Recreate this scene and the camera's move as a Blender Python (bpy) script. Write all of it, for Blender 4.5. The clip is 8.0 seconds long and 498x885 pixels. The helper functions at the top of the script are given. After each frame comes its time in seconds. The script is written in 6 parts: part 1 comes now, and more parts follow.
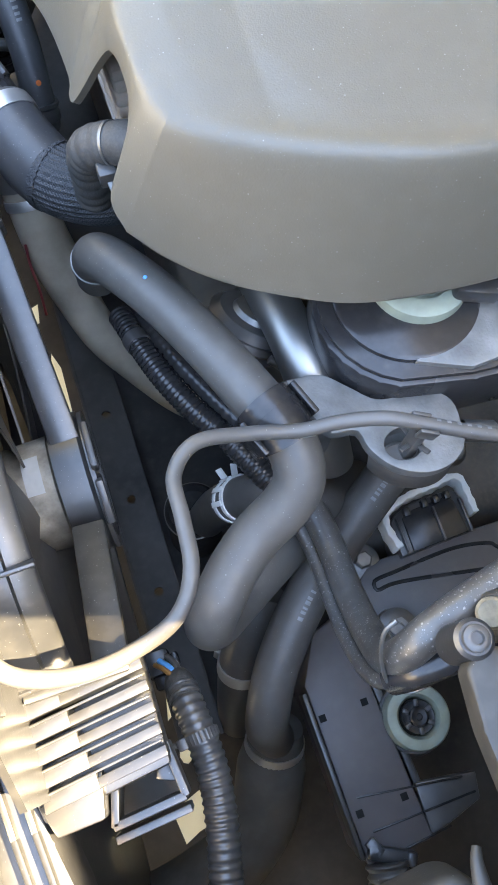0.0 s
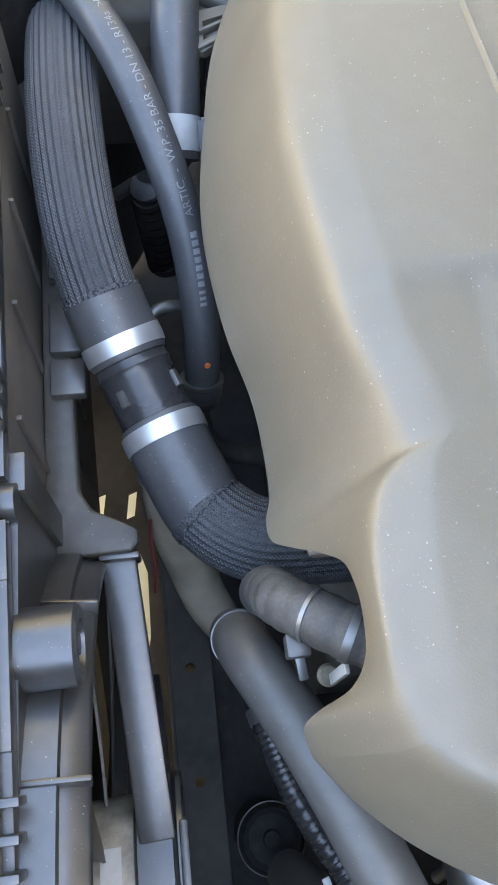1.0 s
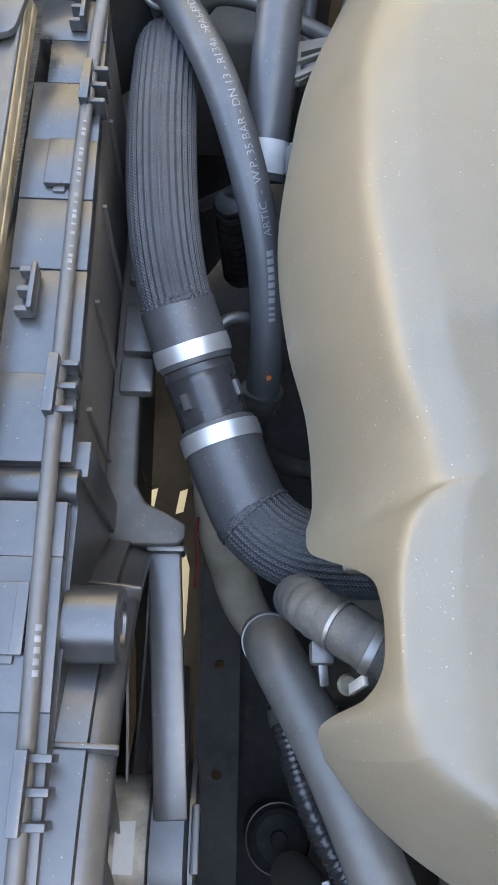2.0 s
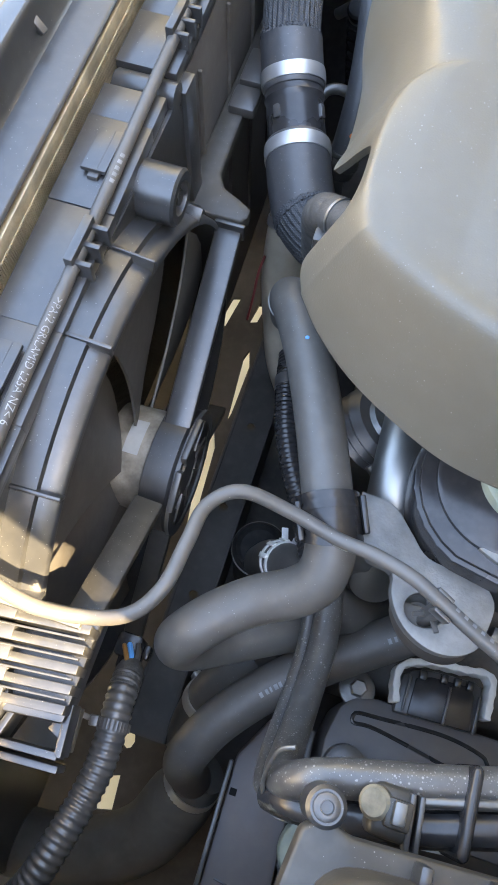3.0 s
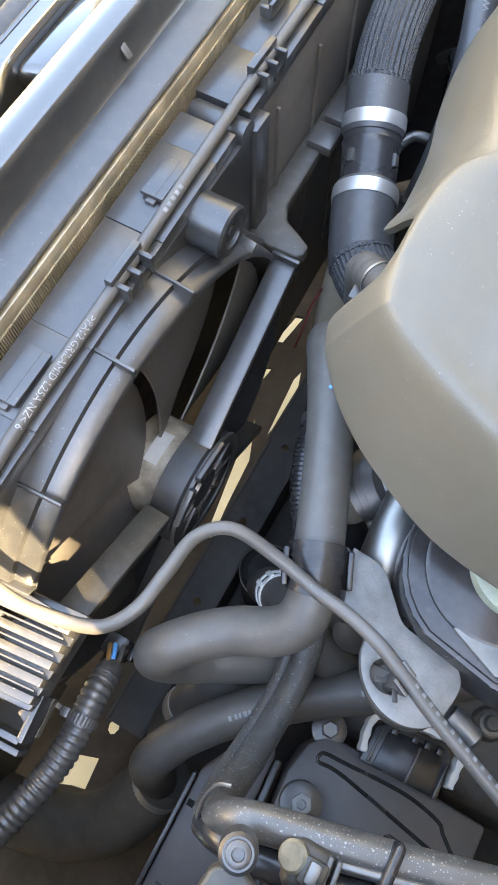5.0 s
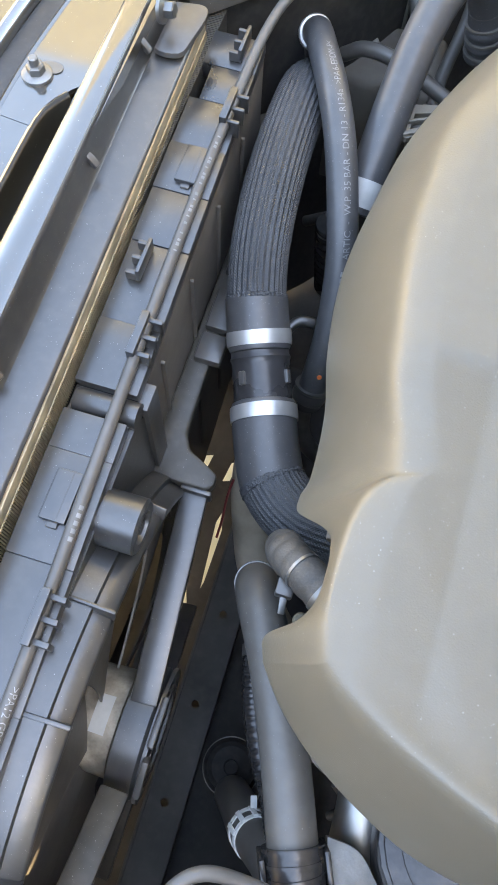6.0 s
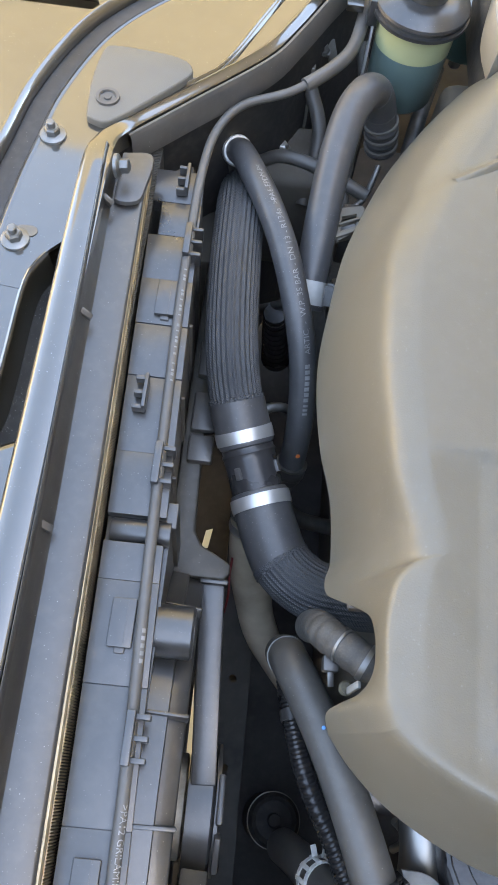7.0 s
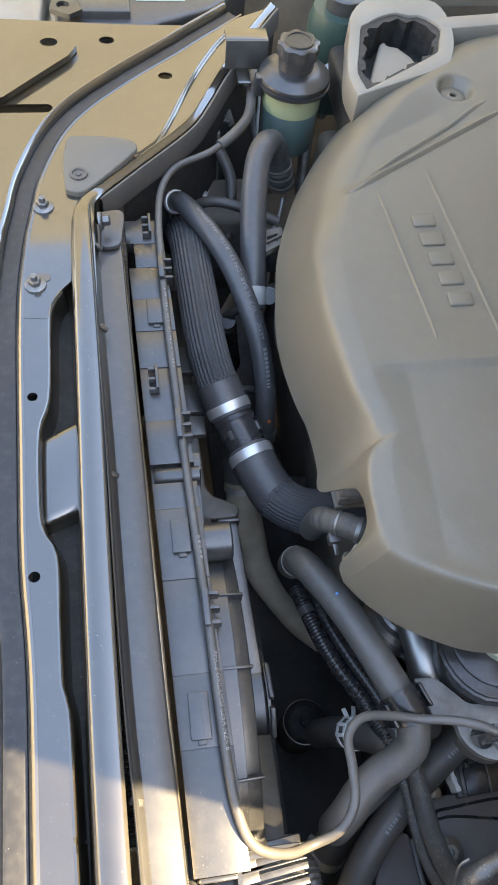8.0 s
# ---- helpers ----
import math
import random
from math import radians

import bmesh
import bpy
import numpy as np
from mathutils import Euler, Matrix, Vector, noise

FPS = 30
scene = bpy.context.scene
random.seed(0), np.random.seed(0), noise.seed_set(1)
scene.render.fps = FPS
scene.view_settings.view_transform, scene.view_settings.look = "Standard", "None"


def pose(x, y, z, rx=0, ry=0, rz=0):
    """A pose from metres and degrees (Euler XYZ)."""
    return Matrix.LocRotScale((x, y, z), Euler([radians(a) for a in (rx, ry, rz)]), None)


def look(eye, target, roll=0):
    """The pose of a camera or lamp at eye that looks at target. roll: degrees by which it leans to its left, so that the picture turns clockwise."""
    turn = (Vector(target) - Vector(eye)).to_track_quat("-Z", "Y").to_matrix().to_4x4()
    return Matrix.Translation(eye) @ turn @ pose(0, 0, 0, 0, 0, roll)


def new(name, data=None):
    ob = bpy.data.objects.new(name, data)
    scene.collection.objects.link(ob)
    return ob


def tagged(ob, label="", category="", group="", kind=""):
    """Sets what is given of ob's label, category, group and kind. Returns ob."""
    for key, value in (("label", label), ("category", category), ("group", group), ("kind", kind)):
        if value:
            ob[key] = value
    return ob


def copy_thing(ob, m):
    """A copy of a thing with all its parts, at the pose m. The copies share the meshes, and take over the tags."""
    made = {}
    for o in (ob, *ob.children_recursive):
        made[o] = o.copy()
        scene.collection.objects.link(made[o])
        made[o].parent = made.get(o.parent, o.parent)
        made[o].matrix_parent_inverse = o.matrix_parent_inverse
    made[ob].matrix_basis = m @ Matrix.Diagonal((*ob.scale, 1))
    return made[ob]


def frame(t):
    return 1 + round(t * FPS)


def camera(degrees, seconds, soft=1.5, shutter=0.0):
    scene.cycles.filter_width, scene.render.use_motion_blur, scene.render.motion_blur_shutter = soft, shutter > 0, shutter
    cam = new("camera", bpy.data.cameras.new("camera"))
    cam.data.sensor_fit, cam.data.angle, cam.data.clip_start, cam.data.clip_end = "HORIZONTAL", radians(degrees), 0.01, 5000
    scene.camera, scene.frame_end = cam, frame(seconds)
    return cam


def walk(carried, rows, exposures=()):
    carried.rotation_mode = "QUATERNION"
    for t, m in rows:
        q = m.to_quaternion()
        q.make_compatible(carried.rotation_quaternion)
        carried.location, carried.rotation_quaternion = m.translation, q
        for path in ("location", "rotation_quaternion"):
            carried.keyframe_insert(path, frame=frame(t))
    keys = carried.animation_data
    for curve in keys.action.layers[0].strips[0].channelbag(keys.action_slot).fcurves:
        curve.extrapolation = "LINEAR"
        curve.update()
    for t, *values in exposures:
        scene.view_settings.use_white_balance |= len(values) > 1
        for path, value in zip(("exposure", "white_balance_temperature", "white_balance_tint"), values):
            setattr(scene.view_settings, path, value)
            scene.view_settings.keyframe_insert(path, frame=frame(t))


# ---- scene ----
cam = camera(36.8, 8.0, soft=1.7)
PATH = [
    (0, (0.152, -0.426, 1.222), (0.442, 0.208, -0.652), 6.1),
    (0.5, (0.144, -0.328, 1.217), (0.339, 0.369, -0.648), 5.1),
    (1, (0.133, -0.141, 1.218), (0.333, 0.601, -0.628), 9.0),
    (1.2, (0.125, -0.091, 1.225), (0.299, 0.66, -0.62), 7.5),
    (2.3, (0.146, -0.229, 1.251), (0.128, 0.534, -0.597), 4.2),
    (2.5, (0.169, -0.304, 1.256), (0.088, 0.451, -0.594), 2.6),
    (3, (0.229, -0.419, 1.255), (0.024, 0.308, -0.597), 2.1),
    (3.5, (0.277, -0.446, 1.27), (-0.042, 0.207, -0.593), 0.3),
    (4, (0.302, -0.476, 1.278), (-0.072, 0.15, -0.584), -0.4),
    (4.2, (0.303, -0.478, 1.276), (-0.086, 0.144, -0.584), -0.6),
    (5.3, (0.229, -0.308, 1.287), (-0.088, 0.357, -0.572), 0.7),
    (5.5, (0.212, -0.256, 1.301), (-0.065, 0.427, -0.558), 1.6),
    (6, (0.174, -0.204, 1.339), (0.017, 0.532, -0.514), 5.1),
    (6.5, (0.145, -0.18, 1.391), (0.086, 0.591, -0.454), 7.0),
    (7, (0.086, -0.192, 1.429), (0.148, 0.646, -0.386), 10.2),
    (7.5, (0.067, -0.225, 1.467), (0.234, 0.685, -0.305), 10.4),
    (8, (-0.005, -0.387, 1.57), (0.267, 0.587, -0.156), 9.4),
]
walk(cam, [(t, look(eye, target, roll)) for t, eye, target, roll in PATH],
     exposures=[(0.0, 4.85, 10000, 9), (1.0, 4.65, 10800, 9), (2.5, 4.7, 11000, 10), (4.0, 4.72, 10300, 9), (5.5, 4.95, 12000, 10), (6.5, 4.42, 12000, 10), (7.5, 4.32, 12200, 11), (8.0, 3.95, 11200, 10)])

# ---- world, sun, exposure ----
world = bpy.data.worlds.new("sky")
scene.world = world
world.use_nodes = True
wn = world.node_tree
sky = wn.nodes.new("ShaderNodeTexSky")
sky.sky_type = "NISHITA"
sky.sun_disc = False
SUN_WAY = Vector((0.84, -0.448, 0.95)).normalized()
sky.sun_elevation = math.asin(SUN_WAY.z)
sky.sun_rotation = math.atan2(SUN_WAY.x, SUN_WAY.y)
sky.ozone_density = 5.0
sky.dust_density = 0.4
sky.air_density = 0.7
wn.links.new(sky.outputs["Color"], wn.nodes["Background"].inputs["Color"])
wn.nodes["Background"].inputs["Strength"].default_value = 0.15
sun = new("sun", bpy.data.lights.new("sun", "SUN"))
sun.data.energy, sun.data.angle, sun.data.color = 2.6, radians(0.4), (1.0, 0.94, 0.82)
sun.matrix_world = look(SUN_WAY * 6, (0, 0, 0))


# ---- materials ----
def material(name, base, rough=0.5, metal=0.0, vary=0.25, scale=9.0, fine=260.0, bump=0.15, dust=0.0,
             dust_colour=(0.2, 0.19, 0.17), specks=0.0, coat=0.0, specular=0.5, coat_ior=1.5):
    """A surface with broad stains, fine grain, settled dust and pale specks."""
    m = bpy.data.materials.new(name)
    m.use_nodes = True
    t = m.node_tree
    n, l = t.nodes, t.links
    b = n["Principled BSDF"]
    co = n.new("ShaderNodeTexCoord")
    broad = n.new("ShaderNodeTexNoise")
    broad.inputs["Scale"].default_value, broad.inputs["Detail"].default_value = scale, 5
    grain = n.new("ShaderNodeTexNoise")
    grain.inputs["Scale"].default_value, grain.inputs["Detail"].default_value = fine, 3
    for tex in (broad, grain):
        l.new(co.outputs["Object"], tex.inputs["Vector"])
    ramp = n.new("ShaderNodeValToRGB")
    e = ramp.color_ramp.elements
    e[0].position, e[1].position = 0.3, 0.7
    e[0].color = (*[c * (1 - vary) for c in base], 1)
    e[1].color = (*[min(1, c * (1 + vary)) for c in base], 1)
    l.new(broad.outputs["Fac"], ramp.inputs["Fac"])
    colour = ramp.outputs["Color"]
    if dust > 0:
        clump = n.new("ShaderNodeTexNoise")
        clump.inputs["Scale"].default_value, clump.inputs["Detail"].default_value = scale * 11.0, 12
        l.new(co.outputs["Object"], clump.inputs["Vector"])
        span = n.new("ShaderNodeMapRange")
        span.inputs["From Min"].default_value, span.inputs["From Max"].default_value = 0.45, 0.95
        span.inputs["To Max"].default_value = dust
        l.new(clump.outputs["Fac"], span.inputs["Value"])
        mix = n.new("ShaderNodeMix")
        mix.data_type = "RGBA"
        mix.inputs["B"].default_value = (*dust_colour, 1)
        l.new(span.outputs["Result"], mix.inputs["Factor"])
        l.new(colour, mix.inputs["A"])
        colour = mix.outputs["Result"]
    if specks > 0:
        patch = n.new("ShaderNodeTexNoise")
        patch.inputs["Scale"].default_value, patch.inputs["Detail"].default_value = 14, 3
        l.new(co.outputs["Object"], patch.inputs["Vector"])
        for size, reach, share in ((300.0, 0.14, 1.2), (640.0, 0.15, 1.8)) + (((230.0, 0.2, 0.9), (420.0, 0.2, 1.2)) if specks > 0.3 else ()):
            fleck = n.new("ShaderNodeTexVoronoi")
            fleck.inputs["Scale"].default_value = size
            l.new(co.outputs["Object"], fleck.inputs["Vector"])
            near = n.new("ShaderNodeMapRange")
            near.inputs["From Min"].default_value, near.inputs["From Max"].default_value = reach, reach * 0.6
            near.inputs["To Max"].default_value = 0.6
            l.new(fleck.outputs["Distance"], near.inputs["Value"])
            pick = n.new("ShaderNodeSeparateColor")
            l.new(fleck.outputs["Color"], pick.inputs[0])
            odds = n.new("ShaderNodeMapRange")
            odds.inputs["From Min"].default_value, odds.inputs["From Max"].default_value = 0.35, 0.72
            odds.inputs["To Min"].default_value, odds.inputs["To Max"].default_value = 0.2 * share * specks, 3.2 * share * specks
            l.new(patch.outputs["Fac"], odds.inputs["Value"])
            keep = n.new("ShaderNodeMath")
            keep.operation = "LESS_THAN"
            l.new(pick.outputs[0], keep.inputs[0])
            l.new(odds.outputs[0], keep.inputs[1])
            both = n.new("ShaderNodeMath")
            both.operation = "MULTIPLY"
            l.new(near.outputs[0], both.inputs[0])
            l.new(keep.outputs[0], both.inputs[1])
            mix = n.new("ShaderNodeMix")
            mix.data_type = "RGBA"
            mix.inputs["B"].default_value = (0.36, 0.35, 0.33, 1)
            l.new(both.outputs[0], mix.inputs["Factor"])
            l.new(colour, mix.inputs["A"])
            colour = mix.outputs["Result"]
    l.new(colour, b.inputs["Base Color"])
    r = n.new("ShaderNodeMapRange")
    r.inputs["To Min"].default_value, r.inputs["To Max"].default_value = max(0.05, rough - 0.1), min(1, rough + 0.12)
    l.new(broad.outputs["Fac"], r.inputs["Value"])
    l.new(r.outputs["Result"], b.inputs["Roughness"])
    b.inputs["Metallic"].default_value = metal
    b.inputs["Coat Weight"].default_value = coat
    b.inputs["Coat Roughness"].default_value = 0.06
    b.inputs["Coat IOR"].default_value = coat_ior
    b.inputs["Specular IOR Level"].default_value = specular
    bu = n.new("ShaderNodeBump")
    bu.inputs["Strength"].default_value, bu.inputs["Distance"].default_value = bump, 0.0006
    l.new(grain.outputs["Fac"], bu.inputs["Height"])
    l.new(bu.outputs["Normal"], b.inputs["Normal"])
    return m


def braid_material(name, base, across, along, depth=0.5):
    """A woven sleeve: crossed strands laid along the tube's own coordinates."""
    m = material(name, base, 0.55, vary=0.2, scale=14, dust=0.12, specks=0.05)
    t = m.node_tree
    n, l = t.nodes, t.links
    uv = n.new("ShaderNodeUVMap")
    uv.uv_map = "along"
    split = n.new("ShaderNodeSeparateXYZ")
    l.new(uv.outputs["UV"], split.inputs[0])
    waves = []
    for sign in (1, -1):
        a = n.new("ShaderNodeMath")
        a.operation = "MULTIPLY"
        a.inputs[1].default_value = across * 6.2832 * sign
        l.new(split.outputs[0], a.inputs[0])
        c = n.new("ShaderNodeMath")
        c.operation = "MULTIPLY_ADD"
        c.inputs[1].default_value = along * 6.2832
        l.new(split.outputs[1], c.inputs[0])
        l.new(a.outputs[0], c.inputs[2])
        s = n.new("ShaderNodeMath")
        s.operation = "SINE"
        l.new(c.outputs[0], s.inputs[0])
        waves.append(s)
    top = n.new("ShaderNodeMath")
    top.operation = "MAXIMUM"
    l.new(waves[0].outputs[0], top.inputs[0])
    l.new(waves[1].outputs[0], top.inputs[1])
    old = [k for k in n if k.bl_idname == "ShaderNodeBump"][0]
    second = n.new("ShaderNodeBump")
    second.inputs["Strength"].default_value, second.inputs["Distance"].default_value = depth, 0.0006
    l.new(top.outputs[0], second.inputs["Height"])
    l.new(old.outputs["Normal"], second.inputs["Normal"])
    l.new(second.outputs["Normal"], n["Principled BSDF"].inputs["Normal"])
    return m


def fin_material(name, base, pitch):
    """A radiator core: close fins, as fine relief."""
    m = material(name, base, 0.6, 0.3, vary=0.4, dust=0.15)
    t = m.node_tree
    n, l = t.nodes, t.links
    co = n.new("ShaderNodeTexCoord")
    w = n.new("ShaderNodeTexWave")
    w.bands_direction = "Y"
    w.inputs["Scale"].default_value = 0.314 / pitch
    w.inputs["Distortion"].default_value = 0.4
    l.new(co.outputs["Object"], w.inputs["Vector"])
    bu = n.new("ShaderNodeBump")
    bu.inputs["Strength"].default_value, bu.inputs["Distance"].default_value = 1.0, 0.002
    l.new(w.outputs["Fac"], bu.inputs["Height"])
    l.new(bu.outputs["Normal"], n["Principled BSDF"].inputs["Normal"])
    return m


PLASTIC = material("black_plastic", (0.030, 0.030, 0.031), 0.31, dust=0.14, specks=0.05, specular=1.0)
PLASTIC_DARK = material("black_plastic_clean", (0.058, 0.055, 0.053), 0.34, dust=0.2, specular=0.8)
PLASTIC_DUSTY = material("dusty_black_plastic", (0.046, 0.042, 0.036), 0.42, dust=0.2, specks=0.06)
COVER = material("grey_cover_plastic", (0.132, 0.119, 0.093), 0.42, vary=0.07, scale=6, dust=0.16, specks=0.085, bump=0.3, fine=900, specular=0.6)
PAD = material("grey_pad_plastic", (0.13, 0.116, 0.095), 0.5, vary=0.08, scale=6, dust=0.1, bump=0.3, fine=900)
RUBBER = material("hose_rubber", (0.056, 0.056, 0.058), 0.40, vary=0.12, dust=0.15, specks=0.1, specular=0.6)
RUBBER_DUSTY = material("dusty_hose_rubber", (0.088, 0.081, 0.073), 0.48, vary=0.14, dust=0.25, specks=0.05, specular=0.6)
RUBBER_DARK = material("dark_rubber", (0.085, 0.079, 0.073), 0.42, dust=0.2, specks=0.03, specular=0.6)
GRIME = material("grimy_black", (0.115, 0.103, 0.089), 0.64, vary=0.45, dust=0.3, specular=0.3)
BLADE = material("fan_blade_black", (0.085, 0.077, 0.070), 0.5, vary=0.4, dust=0.25, specular=0.5)
BLACK_RUBBER = material("black_mount_rubber", (0.022, 0.021, 0.020), 0.6, vary=0.3, dust=0.25, bump=0.5)
BLACK_GLOSS = material("glossy_black", (0.026, 0.025, 0.026), 0.25, dust=0.12)
RUBBER_SPECKLED = material("speckled_hose_rubber", (0.060, 0.056, 0.052), 0.36, vary=0.25, dust=0.35, specks=0.6, specular=0.9)
DUSTY_TAN = material("tan_dusty_rubber", (0.38, 0.32, 0.245), 0.65, vary=0.35, scale=18, dust=0.4, dust_colour=(0.42, 0.36, 0.28), specks=0.05)
HOLE = material("open_hole_black", (0.006, 0.006, 0.006), 0.9)
TRAY = material("black_tray", (0.066, 0.062, 0.058), 0.68, vary=0.45, dust=0.2, specular=0.25)
SOOT = material("grimy_dark_metal", (0.145, 0.128, 0.106), 0.66, vary=0.45, dust=0.35)
PAINT = material("champagne_paint", (0.024, 0.0195, 0.013), 0.32, 0.2, vary=0.06, scale=4, fine=1500, bump=0.008, coat=1.0, coat_ior=2.0, dust=0.05, specks=0.03)
ALLOY = material("cast_alloy", (0.2, 0.2, 0.193), 0.55, 0.5, vary=0.4, scale=38, dust=0.4, dust_colour=(0.16, 0.14, 0.12), bump=0.4, fine=500)
ALLOY_DARK = material("dark_alloy", (0.12, 0.11, 0.10), 0.6, 0.4, vary=0.4, scale=25, dust=0.5, dust_colour=(0.2, 0.16, 0.13))
GRUBBY = material("grubby_cream_plastic", (0.19, 0.17, 0.125), 0.5, vary=0.5, scale=120, dust=0.4)
STEEL = material("clamp_steel", (0.58, 0.58, 0.57), 0.42, 0.8, vary=0.08, scale=60)
DULL_STEEL = material("dull_steel", (0.2, 0.2, 0.195), 0.42, 0.8, vary=0.25, scale=60, dust=0.2)
BRIGHT_PIPE = material("polished_alloy", (0.34, 0.335, 0.32), 0.46, 1.0, vary=0.08, scale=30)
WHITE = material("white_plastic", (0.74, 0.73, 0.69), 0.5, vary=0.12, scale=40, dust=0.15, dust_colour=(0.25, 0.22, 0.18))
CAST = material("pale_cast_alloy", (0.27, 0.252, 0.22), 0.55, 0.35, vary=0.1, scale=12, dust=0.12, bump=0.4, fine=500)
LABEL = material("pale_label", (0.4, 0.4, 0.385), 0.5, vary=0.1, scale=80)
INK = material("white_print", (0.3, 0.305, 0.31), 0.6, vary=0.2, scale=200)
FAINT_INK = material("faint_print", (0.21, 0.21, 0.21), 0.6, vary=0.25, scale=200)
MOTOR = material("grimy_motor_steel", (0.3, 0.265, 0.215), 0.5, 0.35, vary=0.6, scale=45, dust=0.4, dust_colour=(0.2, 0.13, 0.08))
BOX_PLASTIC = material("dark_box_plastic", (0.092, 0.087, 0.088), 0.48, vary=0.15, dust=0.2, specular=0.6)
HOSE_WARM = material("dull_hose_rubber", (0.098, 0.086, 0.077), 0.5, vary=0.2, dust=0.25, specks=0.05, specular=0.5)
GREEN_PALE = material("pale_green_plastic", (0.27, 0.31, 0.25), 0.5, vary=0.22, scale=50)
TANK_TOP = material("translucent_tank", (0.37, 0.40, 0.23), 0.35, vary=0.1, scale=12)
TANK_LOW = material("filled_tank", (0.105, 0.17, 0.16), 0.3, vary=0.12, scale=12)
ORANGE = material("orange_mark", (0.75, 0.16, 0.04), 0.5, vary=0.1)
BLUE = material("blue_mark", (0.05, 0.35, 0.75), 0.5, vary=0.1)
RED = material("red_plastic", (0.16, 0.02, 0.022), 0.45, vary=0.1)
BRAID = braid_material("braided_sleeve", (0.045, 0.048, 0.052), 72, 420)
TAPE = material("fabric_tape", (0.05, 0.048, 0.045), 0.6, vary=0.3, scale=60, fine=700, bump=0.5, dust=0.25)
FINS = fin_material("radiator_fins", (0.085, 0.078, 0.068), 0.0022)
RADIATOR_SKIN = material("radiator_aluminium", (0.50, 0.42, 0.30), 0.45, 0.6, vary=0.35, scale=40, dust=0.4, dust_colour=(0.30, 0.23, 0.14))
GROUND = material("pale_concrete", (0.76, 0.70, 0.52), 0.9, vary=0.15, scale=3, fine=60)
LINER = material("bonnet_liner", (0.36, 0.32, 0.25), 0.8, vary=0.12, scale=5)


# ---- mesh helpers ----
def thing(name, at, label, category, group="", kind=""):
    ob = new(name)
    ob.empty_display_size = 0.02
    ob.location = at
    return tagged(ob, label, category, group, kind)


def root_place(ob):
    p = Vector((0, 0, 0))
    while ob is not None:
        p += Vector(ob.location)
        ob = ob.parent
    return p


def part(name, bm, mat, parent=None, label="", smooth=40):
    """Links a bmesh, given in world places, as one mesh object under a thing or a part."""
    me = bpy.data.meshes.new(name)
    bm.normal_update()
    if smooth:
        for f in bm.faces:
            f.smooth = True
        for e in bm.edges:
            if len(e.link_faces) == 2 and e.calc_face_angle(0) > radians(smooth):
                e.smooth = False
    bm.to_mesh(me)
    bm.free()
    me.materials.append(mat)
    ob = new(name, me)
    if parent is not None:
        me.transform(Matrix.Translation(-root_place(parent)))
        ob.parent = parent
    if label:
        ob["label"] = label
    return ob


def solo(name, bm, mat, label, category, group="", kind="", smooth=40):
    """A thing that is one mesh, with its origin at its middle."""
    low = [min(v.co[i] for v in bm.verts) for i in range(3)]
    high = [max(v.co[i] for v in bm.verts) for i in range(3)]
    mid = Vector(((low[0] + high[0]) / 2, (low[1] + high[1]) / 2, low[2]))
    ob = part(name, bm, mat, None, smooth=smooth)
    ob.data.transform(Matrix.Translation(-mid))
    ob.location = mid
    return tagged(ob, label, category, group, kind)


def box(x0, x1, y0, y1, z0, z1, bevel=0.0, segments=2, m=None):
    bm = bmesh.new()
    bmesh.ops.create_cube(bm, size=1, matrix=Matrix.LocRotScale(
        ((x0 + x1) / 2, (y0 + y1) / 2, (z0 + z1) / 2), None, (x1 - x0, y1 - y0, z1 - z0)))
    if bevel:
        bmesh.ops.bevel(bm, geom=bm.edges[:], offset=bevel, segments=segments, profile=0.5, affect="EDGES")
    if m is not None:
        bm.transform(m)
    return bm


def bar(a, b, width, height, bevel=0.0015, up=(0, 0, 1)):
    """A straight bar from a to b."""
    a, b = Vector(a), Vector(b)
    t = (b - a).normalized()
    side = t.cross(Vector(up)).normalized()
    top = side.cross(t)
    rot = Matrix((t, side, top)).transposed().to_4x4()
    bm = box(-(b - a).length / 2, (b - a).length / 2, -width / 2, width / 2, -height / 2, height / 2, bevel)
    bm.transform(Matrix.Translation((a + b) / 2) @ rot)
    return bm


def prism(points, z0, z1, bevel=0.0, segments=2, m=None):
    """An upright prism on a plan outline."""
    bm = bmesh.new()
    low = [bm.verts.new((x, y, z0)) for x, y in points]
    f = bm.faces.new(low)
    bm.normal_update()
    if f.normal.z > 0:
        f.normal_flip()
    up = bmesh.ops.extrude_face_region(bm, geom=[f])
    bmesh.ops.translate(bm, verts=[v for v in up["geom"] if isinstance(v, bmesh.types.BMVert)], vec=(0, 0, z1 - z0))
    bmesh.ops.recalc_face_normals(bm, faces=bm.faces[:])
    if bevel:
        edges = [e for e in bm.edges if any(abs(v.co.z - z1) < 1e-6 for v in e.verts)]
        bmesh.ops.bevel(bm, geom=edges, offset=bevel, segments=segments, profile=0.5, affect="EDGES", clamp_overlap=True)
    if m is not None:
        bm.transform(m)
    return bm


